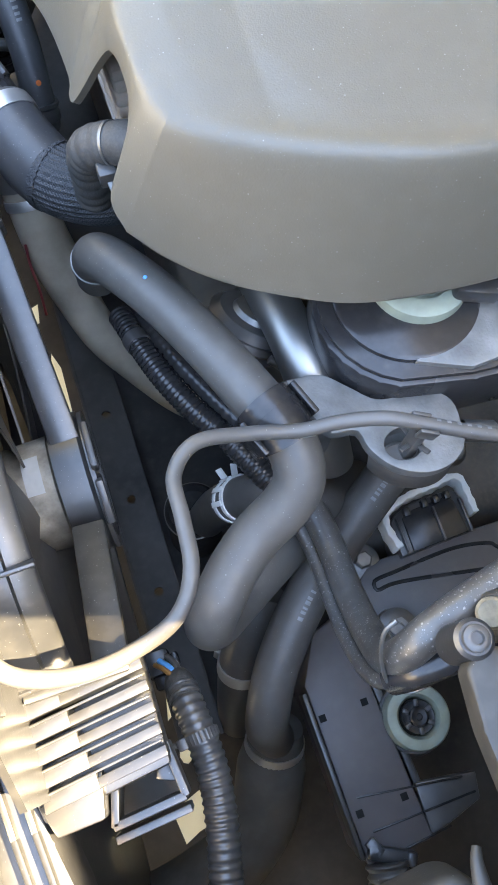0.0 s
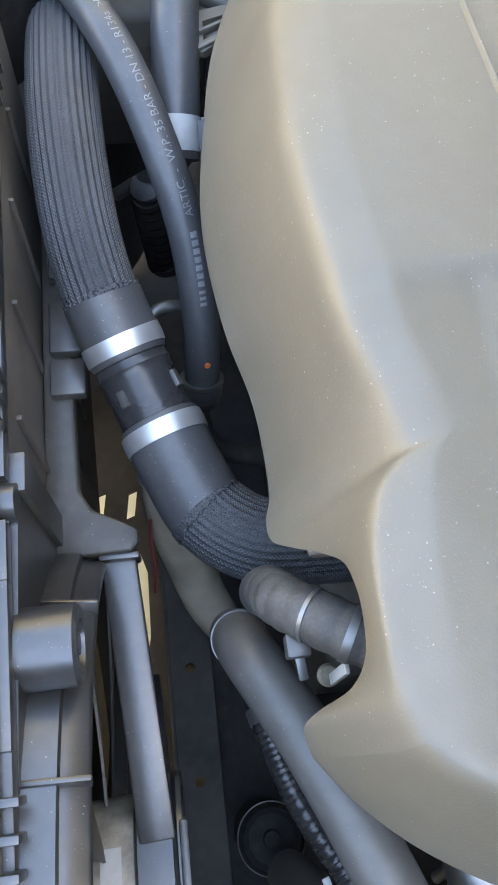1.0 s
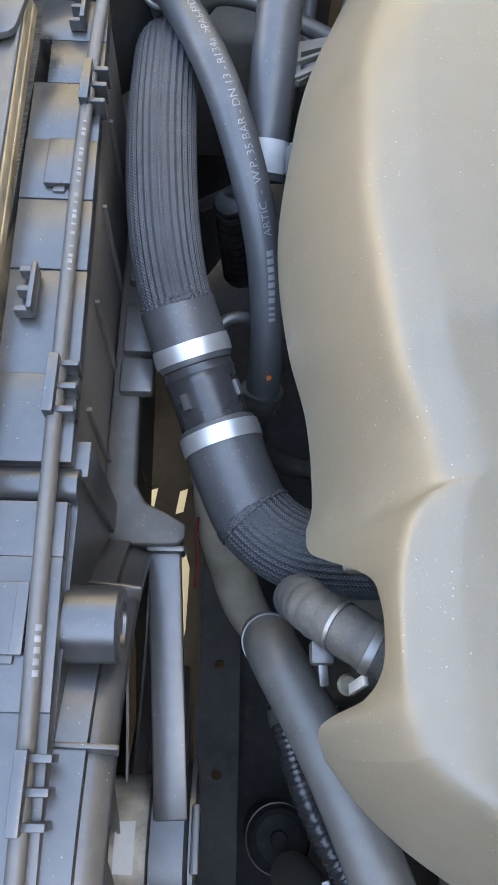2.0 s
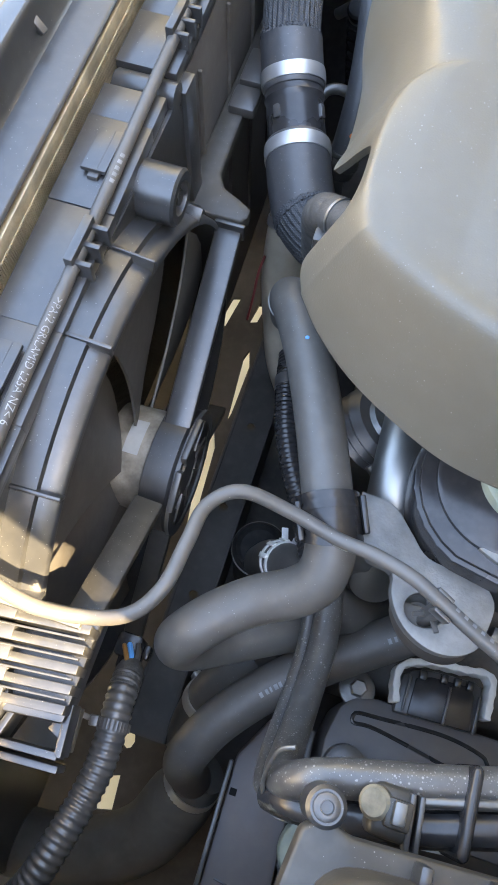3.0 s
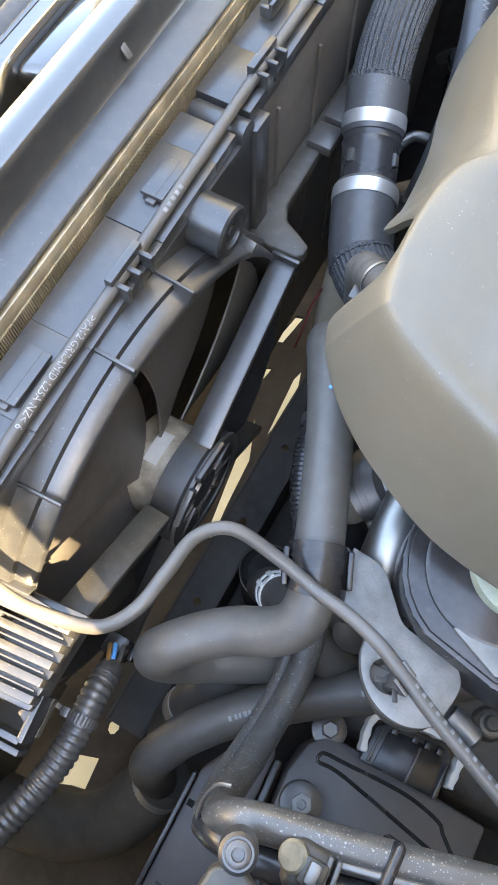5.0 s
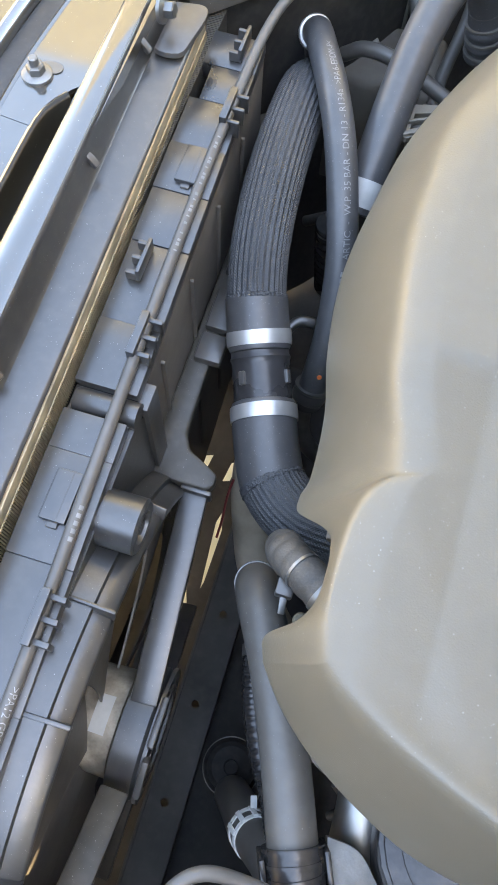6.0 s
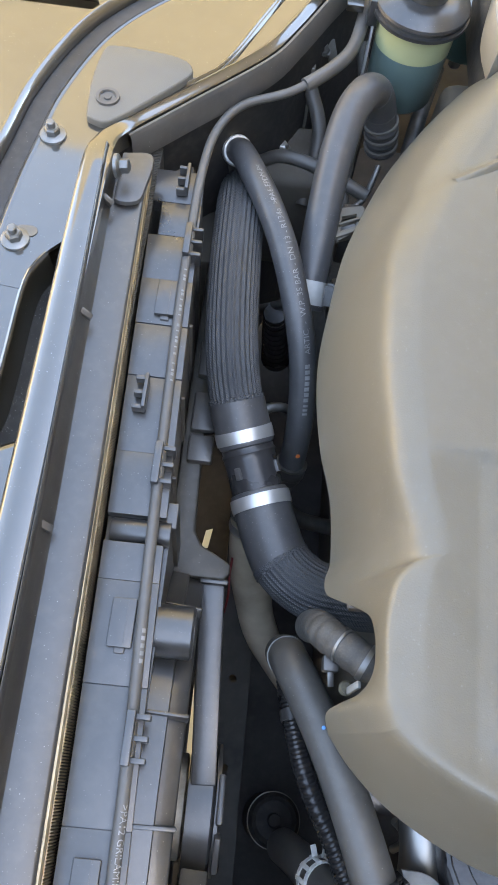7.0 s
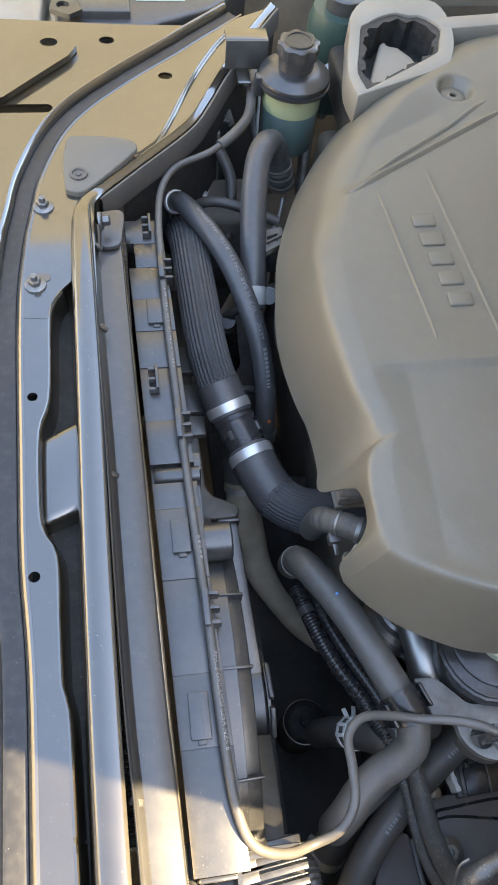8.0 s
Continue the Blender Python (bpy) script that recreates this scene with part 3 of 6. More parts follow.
def panel_bolt():
    b = thing("panel_bolt", (-0.111, 0.359, PANEL_Z), "grey flanged bolt on the painted panel", "bolt", "bolts on the front panel")
    part("washer", lathe([(0, 0), (0, 0.0125), (0.0022, 0.0125), (0.004, 0.0095), (0.004, 0)], (-0.111, 0.359, PANEL_Z), n=28), DULL_STEEL, b)
    part("hex_head", lathe([(0.004, 0.0075), (0.0095, 0.0075), (0.011, 0.0062), (0.011, 0)], (-0.111, 0.359, PANEL_Z), n=6), DULL_STEEL, b, smooth=20)
    part("stud", lathe([(0.011, 0.004), (0.0165, 0.004), (0.0175, 0.003), (0.0175, 0)], (-0.111, 0.359, PANEL_Z), n=16), DULL_STEEL, b)
    return b


bolt = panel_bolt()
copy_thing(bolt, pose(-0.1195, 0.231, PANEL_Z, 0, 0, 20))
solo("slot_hole", prism(slot(-0.116, -0.108, 0.242, 0.006), PANEL_Z + 0.0003, PANEL_Z + 0.0008), SOOT, "dark slotted hole beside the bolt", "hole")


def corner_pad():
    p = thing("corner_pad", (-0.04, 0.45, PANEL_Z), "dark grey triangular plastic pad with a recessed screw", "pad")
    pts = [(x, y - 0.010) for x, y in ((-0.083, 0.392), (-0.066, 0.386), (-0.048, 0.398), (0.006, 0.458), (0.011, 0.474), (0.002, 0.485), (-0.020, 0.491), (-0.070, 0.494), (-0.081, 0.486), (-0.086, 0.44))]
    line = Line([(*q, 0) for q in pts + pts[:1]], 0.004)
    smooth = [tuple(line.at(line.length * k / 40)[:2]) for k in range(40)]
    part("pad_body", prism(smooth, PANEL_Z, PANEL_Z + 0.0085, 0.003, 3), PAD, p, smooth=20)
    part("screw_ring", lathe([(0.0, 0.012), (0.0025, 0.0115), (0.0025, 0.0085), (0.0006, 0.0075), (0.0006, 0.004), (0.0020, 0.0035), (0.0020, 0)], (-0.066, 0.408, PANEL_Z + 0.0083), n=24), PLASTIC_DARK, p)
    return p


corner_pad()


# added filler blocks that close the view to the ground past the radiator
solo("end_filler", joined(box(-0.05, 0.06, 0.375, 0.46, 0.45, 0.70, 0.01), box(-0.05, 0.02, 0.375, 0.43, 0.45, 0.80, 0.008)), GRIME, "grimy dark filler blocks added at the radiator end", "air guide")


def side_bracket():
    b = thing("side_bracket", (-0.03, 0.32, 0.86), "black plastic mounting tab with a steel bolt", "bracket")
    line = Line([(-0.043, 0.294, 0), (-0.034, 0.291, 0), (-0.020, 0.295, 0), (-0.016, 0.31, 0), (-0.014, 0.352, 0), (-0.043, 0.352, 0)])
    part("tab", prism([tuple(line.at(line.length * k / 20)[:2]) for k in range(21)], 0.877, 0.882, 0.0015), PLASTIC_DARK, b)
    part("bolt_flange", lathe([(0, 0), (0, 0.011), (0.003, 0.011), (0.005, 0.008), (0.005, 0)], (-0.042, 0.313, 0.903), (1, 0, 0.15), 24), DULL_STEEL, b)
    part("bolt_head", lathe([(0.005, 0.0068), (0.012, 0.0068), (0.013, 0.0055), (0.013, 0)], (-0.042, 0.313, 0.903), (1, 0, 0.15), 6), DULL_STEEL, b, smooth=20)
    return b


side_bracket()


def deflector():
    d = thing("air_deflector", (-0.02, 0, 0.85), "dusty black plastic air deflector beside the radiator", "deflector")
    ribbon([(0.008, -0.9, 0.874), (-0.009, -0.4, 0.874), (-0.0155, -0.26, 0.874), (-0.019, -0.13, 0.874), (-0.0215, 0.0, 0.874), (-0.0250, 0.12, 0.874), (-0.0305, 0.338, 0.874)],
           [(-0.0242, 0.020), (-0.0242, 0.032), (-0.0232, 0.0335), (-0.0220, 0.0325), (-0.0210, 0.0270), (-0.0185, 0.0035), (-0.0160, 0.0008), (0.0100, -0.0005), (0.0115, -0.0015), (0.0125, -0.0035), (0.0115, -0.005), (0.006, -0.0052)],
           "strip", PLASTIC, d)
    for y in (-0.028, 0.285, 0.16, -0.33):
        part("pin", bar((-0.0445 - 0.02 * y, y, 0.894), (-0.036 - 0.02 * y, y - 0.002, 0.886), 0.006, 0.005, 0.0012), PLASTIC_DARK, d)
    return d


deflector()


def radiator():
    r = thing("radiator", (-0.02, 0, 0.38), "aluminium radiator with dirty fins behind the fan", "radiator")
    part("core", box(-0.045, -0.012, -0.362, 0.40, 0.38, 0.846), FINS, r, smooth=0)
    part("top_skin", bar((0.0106, -0.80, 0.8590), (-0.0219, 0.36, 0.8590), 0.005, 0.013, 0.001), RADIATOR_SKIN, r, "dirty golden aluminium edge")
    tops = []
    y = -0.62
    while y < 0.36:
        k = -0.028 * (y + 0.15)
        tops.append(bar((k - 0.0062, y, 0.8525), (k - 0.0044, y, 0.832), 0.0010, 0.004, 0))
        y += 0.0021
    part("fin_edge", joined(*tops), RADIATOR_SKIN, r, "row of fine radiator fins", smooth=0)
    part("edge_bead", bar((0.0122, -0.80, 0.8515), (-0.0203, 0.36, 0.8515), 0.0024, 0.0026, 0.0009), RADIATOR_SKIN, r)
    part("fin_backing", bar((0.0080, -0.80, 0.838), (-0.0245, 0.36, 0.838), 0.005, 0.022, 0.001), FINS, r)
    return r


radiator()

# ---- fan shroud and fan ----
FAN = Vector((0.06, -0.212, 0.613))
RING = 0.215


def slant(bm):
    """The shroud's top runs a little askew to the fan."""
    for v in bm.verts:
        v.co.x -= 0.028 * (v.co.y + 0.2)
    return bm


def fan_shroud():
    s = thing("fan_shroud", (0.04, 0, 0.36), "black plastic radiator fan shroud with cable clips", "fan shroud")
    # top plates, a step apart
    cuts = [(-0.392, -0.2917, 0.8480), (-0.2914, -0.2257, 0.8489), (-0.2254, -0.1317, 0.8484), (-0.1314, -0.0535, 0.8493), (-0.0532, -0.0225, 0.8488), (0.0005, 0.0557, 0.8493), (0.0560, 0.1287, 0.8484),
            (0.1290, 0.1827, 0.8494), (0.1830, 0.2327, 0.8502), (0.2330, 0.2853, 0.8489), (0.3267, 0.368, 0.8493)]
    for y0, y1, z in cuts:
        part("top_plate", slant(box(0.003, 0.051, y0, y1, 0.838, z, 0.0005)), PLASTIC, s)
    part("top_plate", slant(box(0.012, 0.051, 0.2856, 0.3264, 0.838, 0.849, 0.0005)), PLASTIC, s)
    for x0, y0, y1 in ((0.0035, -0.390, -0.0235), (0.0035, 0.0015, 0.2853), (0.0125, 0.2853, 0.3268), (0.0035, 0.3268, 0.367)):
        part("top_base", slant(box(x0, 0.0505, y0, y1, 0.834, 0.8476, 0.0003)), PLASTIC, s)
    part("channel_floor", slant(box(0.003, 0.051, -0.024, 0.001, 0.834, 0.841, 0.001)), PLASTIC, s)
    part("channel_roll", lathe([(0, 0), (0, 0.0085), (0.002, 0.010), (0.049, 0.010), (0.049, 0)], (0.001, -0.011, 0.8405), (1, 0, 0), 28), PLASTIC, s)
    # front face, with the round opening
    n = 48
    cy, cz = FAN.y, FAN.z
    bm = bmesh.new()
    inner, outer = [], []
    for k in range(n):
        a = 6.283185 * (k + 0.5) / n
        c, q = math.cos(a), math.sin(a)
        g = 0.224 / max(abs(c), abs(q))
        inner.append(bm.verts.new((0.0495, cy + RING * c, cz + RING * q)))
        outer.append(bm.verts.new((0.0495, cy + g * c, cz + g * q)))
    for k in range(n):
        bm.faces.new((inner[k], outer[k], outer[(k + 1) % n], inner[(k + 1) % n]))
    bm.normal_update()
    bmesh.ops.solidify(bm, geom=bm.faces[:], thickness=0.004)
    part("front_face", bm, PLASTIC, s)
    part("side_face", slant(box(0.043, 0.0495, 0.0125, 0.37, 0.36, 0.838, 0.001)), BLADE, s)
    part("side_face", box(0.030, 0.042, -0.60, -0.434, 0.36, 0.70, 0.001), PLASTIC_DARK, s)
    for y in (0.05, 0.13, 0.21, 0.29):
        part("rib", slant(box(0.0494, 0.053, y, y + 0.003, 0.45, 0.81, 0.0005)), BLADE, s)
    part("corner_post", box(0.036, 0.0535, -0.004, 0.018, 0.36, 0.838, 0.001), PLASTIC, s)
    # the ring in two bands
    profile = [(0.049, 0.230), (0.0655, 0.2285), (0.0662, 0.2235), (0.068, 0.2230), (0.0785, 0.2205), (0.0800, 0.2185), (0.0800, RING), (0.049, RING)]
    part("ring", lathe(profile, (0, FAN.y, FAN.z), (1, 0, 0), 96), PLASTIC, s)
    for y in (-0.055, -0.147, -0.222, -0.318, -0.375):
        dy = y - FAN.y
        z = FAN.z + math.sqrt(max(0, 0.2268 ** 2 - dy ** 2))
        out = Vector((0, dy, z - FAN.z)).normalized()
        part("rib", bar(Vector((0.045, y, z)), Vector((0.0815, y, z)) - out * 0.004, 0.0032, 0.012, 0.0012, out), PLASTIC, s)
    # boss on the ring
    part("boss", lathe([(0, 0.0), (0, 0.021), (0.028, 0.021), (0.0300, 0.019), (0.030, 0.013), (0.024, 0.012), (0.024, 0.006), (0.029, 0.0055), (0.029, 0)], (0.048, -0.084, 0.823), (1, 0, 0), 40), PLASTIC, s)
    # flaps
    for x0, y0, y1 in ((0.014, -0.105, -0.068), (0.008, 0.191, 0.229), (0.016, -0.285, -0.243)):
        f = part("flap", box(x0, x0 + 0.019, y0, y1, 0.8515, 0.8555, 0.0012), PLASTIC, s)
        part("flap_seam", box(x0 + 0.012, x0 + 0.0126, y0 + 0.001, y1 - 0.001, 0.8552, 0.8558), PLASTIC_DARK, f)
        part("flap_foot", box(x0 + 0.006, x0 + 0.014, y0 - 0.004, y0 + 0.003, 0.8475, 0.8525, 0.001), PLASTIC_DARK, f)
    # open clips near the radiator
    for x0, y0 in ((0.003, 0.092), (0.010, 0.335)):
        c = part("open_clip", box(x0 + 0.008, x0 + 0.0115, y0, y0 + 0.033, 0.85, 0.863, 0.001), PLASTIC, s)
        for q in (0.0, 0.014, 0.028):
            part("clip_finger", box(x0, x0 + 0.009, y0 + q, y0 + q + 0.004, 0.85, 0.859, 0.0008), PLASTIC_DARK, c)
    # cable clips with fingers
    for x0, y0 in ((0.030, 0.024), (0.027, 0.254), (0.039, -0.185)):
        c = part("cable_clip", box(x0 - 0.001, x0 + 0.0055, y0, y0 + 0.037, 0.85, 0.8665, 0.0012), PLASTIC, s)
        for q in (0.002, 0.0165, 0.031):
            part("clip_finger", box(x0 + 0.004, x0 + 0.016, y0 + q, y0 + q + 0.004, 0.845, 0.8615, 0.0009), PLASTIC, c)
    # ledge and arm that carry the motor strut
    part("ledge", prism([(0.042, -0.012), (0.099, -0.012), (0.104, -0.006), (0.104, 0.004), (0.090, 0.012), (0.074, 0.020), (0.066, 0.034), (0.064, 0.10), (0.062, 0.36), (0.042, 0.36)],
                        0.708, 0.720, 0.003), PLASTIC_DUSTY, s)
    part("arm_lip", box(0.076, 0.104, -0.016, -0.011, 0.698, 0.717, 0.002), PLASTIC, s)
    for y0, y1 in ((0.105, 0.135), (0.14, 0.185), (0.205, 0.25)):
        part("ledge_pad", box(0.048, 0.074, y0, y1, 0.716, 0.728, 0.003), PLASTIC_DARK, s)
    part("strut", bar((0.0885, -0.010, 0.706), (0.1005, -0.192, 0.663), 0.024, 0.010, 0.002), PLASTIC, s)
    part("strut", bar((0.1005, -0.262, 0.660), (0.094, -0.395, 0.712), 0.025, 0.010, 0.002), PLASTIC_DUSTY, s)
    part("strut", bar((0.100, -0.19, 0.57), (0.090, -0.07, 0.44), 0.02, 0.010, 0.002), PLASTIC_DARK, s)
    part("strut", bar((0.100, -0.235, 0.57), (0.090, -0.36, 0.44), 0.02, 0.010, 0.002), PLASTIC_DARK, s)
    return s


fan_shroud()


def fan():
    f = thing("radiator_fan", FAN, "black radiator fan with a metal motor", "fan")
    part("motor", lathe([(-0.015, 0), (-0.015, 0.046), (0.024, 0.048), (0.026, 0.044), (0.026, 0)], FAN, (1, 0, 0), 48), MOTOR, f, "grimy bare metal motor case")
    part("motor_cap", lathe([(0.0265, 0.04), (0.027, 0.058), (0.050, 0.058), (0.053, 0.055), (0.053, 0.036), (0.048, 0.034), (0.048, 0.022), (0.054, 0.020), (0.054, 0)], FAN, (1, 0, 0), 48), PLASTIC, f)
    part("cap_trim", lathe([(0.0535, 0.050), (0.0535, 0.0595), (0.057, 0.0595), (0.057, 0.050)], FAN, (1, 0, 0), 40), PLASTIC_DARK, f)
    for k in range(9):
        a = 6.283185 * (k + 0.3) / 9
        way = Vector((0, math.cos(a), math.sin(a)))
        part("cap_rib", bar(FAN + Vector((0.0515, 0, 0)) + way * 0.020, FAN + Vector((0.0515, 0, 0)) + way * 0.052, 0.004, 0.007, 0.001, (1, 0, 0)), PLASTIC_DARK, f)
    part("cap_lug", bar(FAN + Vector((0.058, 0.030, 0.052)), FAN + Vector((0.058, -0.012, 0.060)), 0.006, 0.010, 0.0015), PLASTIC_DARK, f)
    part("cap_lug", bar(FAN + Vector((0.058, -0.020, 0.058)), FAN + Vector((0.058, -0.050, 0.038)), 0.006, 0.010, 0.0015), PLASTIC_DARK, f)
    lab = lathe([(0.002, 0.0478), (0.016, 0.0486)], FAN, (1, 0, 0), 64)
    keep = [v for v in lab.verts if not (1.1 < math.atan2(v.co.z - FAN.z, v.co.y - FAN.y) < 1.95)]
    bmesh.ops.delete(lab, geom=keep, context="VERTS")
    part("motor_label", lab, LABEL, f, "white printed motor label")
    for k in range(7):
        bm = bmesh.new()
        rows = []
        for i in range(9):
            r = 0.046 + 0.160 * i / 8
            base = 6.283185 * k / 7 + 0.25 * (i / 8) ** 1.5
            row = []
            for j in range(6):
                w = (j / 5 - 0.5) * (0.90 - 0.06 * i / 8)
                a = base + w
                x = FAN.x - 0.012 + 0.026 * (j / 5) - 0.01 * (j / 5) ** 2
                row.append(bm.verts.new((x, FAN.y + r * math.cos(a), FAN.z + r * math.sin(a))))
            rows.append(row)
        for a, b in zip(rows, rows[1:]):
            for j in range(5):
                bm.faces.new((a[j], a[j + 1], b[j + 1], b[j]))
        bm.normal_update()
        bmesh.ops.solidify(bm, geom=bm.faces[:], thickness=0.002)
        part("blade", bm, BLADE, f)
    return f


fan()


def louvre_duct():
    d = thing("louvre_duct", (0.08, -0.42, 0.5), "black plastic duct with a row of louvre slats", "duct")
    def askew(bm):
        for v in bm.verts:
            v.co.y -= 0.106 * (0.1177 - v.co.x)
        return bm
    for k in range(5):
        x0, y, z = (0.022, 0.026, 0.031, 0.040, 0.045)[k], -0.3745 - 0.0125 * k, 0.768 - 0.003 * k
        xm = 0.068 + 0.002 * k
        slat = part("slat", askew(joined(box(x0, xm + 0.001, y - 0.0104, y, z - 0.03, z, 0.0008), box(xm, 0.1185, y - 0.0104, y - 0.0042, z - 0.03, z - 0.0010, 0.0008))), PLASTIC, d)
        part("slat_ridge", askew(box(x0 + 0.002, 0.117, y - 0.0018, y - 0.0003, z - 0.002, z + 0.0018, 0.0005)), PLASTIC, slat)
    part("slat_step", box(0.050, 0.112, -0.384, -0.3745, 0.74, 0.772, 0.002), PLASTIC, d)
    part("end_plate", box(0.012, 0.0455, -0.3965, -0.392, 0.74, 0.846, 0.002), PLASTIC, d)
    part("backing", askew(box(0.006, 0.118, -0.440, -0.366, 0.715, 0.742, 0.003)), PLASTIC, d)
    part("lower_plate", prism([(0.040, -0.4375), (0.0685, -0.4315), (0.080, -0.430), (0.075, -0.4557), (0.047, -0.4566)], 0.700, 0.750, 0.002), PLASTIC, d)
    part("side_rail", prism([(0.010, -0.384), (0.024, -0.394), (0.036, -0.411), (0.038, -0.43), (0.044, -0.458), (0.050, -0.483), (0.066, -0.62), (0.010, -0.62)], 0.690, 0.744, 0.004), PLASTIC, d)
    for q in (0.0, 0.012):
        part("rail_rib", joined(bar((0.018 + q, -0.398, 0.746), (0.024 + q, -0.45, 0.746), 0.004, 0.010, 0.0012), bar((0.024 + q, -0.449, 0.746), (0.046 + q, -0.62, 0.742), 0.004, 0.010, 0.0012)), PLASTIC, d)
    part("rail_wall", box(0.004, 0.012, -0.80, -0.362, 0.70, 0.80, 0.003), PLASTIC, d)
    part("pocket_floor", prism([(0.076, -0.462), (0.085, -0.432), (0.116, -0.428), (0.119, -0.458)], 0.680, 0.690, 0.001), GRIME, d)
    for p, q, z in (((0.0845, -0.432), (0.1165, -0.428), 0.722), ((0.1165, -0.427), (0.1205, -0.460), 0.722), ((0.0755, -0.4625), (0.1205, -0.4595), 0.722), ((0.073, -0.471), (0.121, -0.468), 0.708), ((0.0845, -0.431), (0.0765, -0.463), 0.722)):
        part("pocket_wall", bar((*p, z), (*q, z), 0.005, 0.026, 0.001), PLASTIC, d)
    part("pocket_lug", prism([(0.104, -0.446), (0.112, -0.433), (0.116, -0.436), (0.118, -0.452)], 0.69, 0.722, 0.002), PLASTIC, d)
    return d


louvre_duct()
solo("wiring_plug", joined(box(0.108, 0.130, -0.382, -0.362, 0.585, 0.622, 0.004), box(0.113, 0.126, -0.392, -0.378, 0.595, 0.615, 0.003), box(0.130, 0.136, -0.378, -0.366, 0.59, 0.606, 0.002)), BLACK_GLOSS, "dark plug at the end of the conduit", "plug")

# ---- the thin pipe that runs along the shroud ----
CABLE_R = 0.0047
cable = Line([(0.205, 0.70, 0.87), (0.190, 0.62, 0.868), (0.172, 0.545, 0.868), (0.120, 0.49, 0.862), (0.066, 0.462, 0.858), (0.042, 0.425, 0.856), (0.033, 0.37, 0.857), (0.0305, 0.29, 0.8565),
              (0.0305, 0.20, 0.8565), (0.034, 0.05, 0.8565), (0.038, -0.07, 0.8565), (0.0425, -0.18, 0.8565), (0.045, -0.285, 0.856), (0.050, -0.345, 0.853), (0.062, -0.374, 0.846),
              (0.090, -0.383, 0.826), (0.118, -0.379, 0.806), (0.146, -0.370, 0.812), (0.161, -0.350, 0.820), (0.165, -0.321, 0.819), (0.168, -0.293, 0.812), (0.186, -0.277, 0.810), (0.219, -0.277, 0.798),
              (0.252, -0.283, 0.792), (0.276, -0.288, 0.800), (0.300, -0.296, 0.806), (0.321, -0.305, 0.803), (0.345, -0.316, 0.799), (0.375, -0.328, 0.794), (0.42, -0.345, 0.785), (0.47, -0.36, 0.77)])


def vacuum_pipe():
    c = thing("vacuum_pipe", (0.04, 0, 0.85), "thin grey plastic pipe with white print clipped along the shroud", "pipe")
    part("pipe", tube(cable, CABLE_R, n=14, step=0.004), RUBBER_DARK, c)
    part("sleeve", tube(cable, 0.0075, 0.0, 0.225, n=18, step=0.004), RUBBER_DARK, c, "thicker grey sleeve over the pipe")
    base = 0.0
    while base < cable.length and cable.at(base).y > -0.095 + 0.0:
        base += 0.002
    wrapped_bars([(base - 0.006 + 0.0055 * k, 0.0032) for k in range(5)], cable, -0.5, CABLE_R, 0.003, FAINT_INK, c, "maker_print")
    wrapped(">PA12 GRILAMID L25A NZ< 6", cable, base + 0.112, -0.55, CABLE_R, 0.0068, INK, c, "print")
    far = 0.0
    while far < cable.length and cable.at(far).y > 0.24:
        far += 0.002
    wrapped_bars([(far + 0.0056 * k + 0.0012 * math.sin(k * 2.1), 0.0014 + 0.0008 * (k % 3)) for k in range(22) if k % 7 != 3], cable, -0.3, CABLE_R, 0.0024, FAINT_INK, c, "date_print")
    loop = cable.length - 0.155
    wrapped_bars([(loop + 0.0066 * k, 0.0028) for k in range(13)], cable, -0.5, CABLE_R, 0.0028, FAINT_INK, c, "number_print")
    mark = 0.0
    while mark < cable.length and not (cable.at(mark).x > 0.250 and cable.at(mark).y < -0.27):
        mark += 0.001
    wrapped_bars([(mark, 0.009)], cable, 2.0, CABLE_R, 0.005, LABEL, c, "white_tag")
    return c


vacuum_pipe()

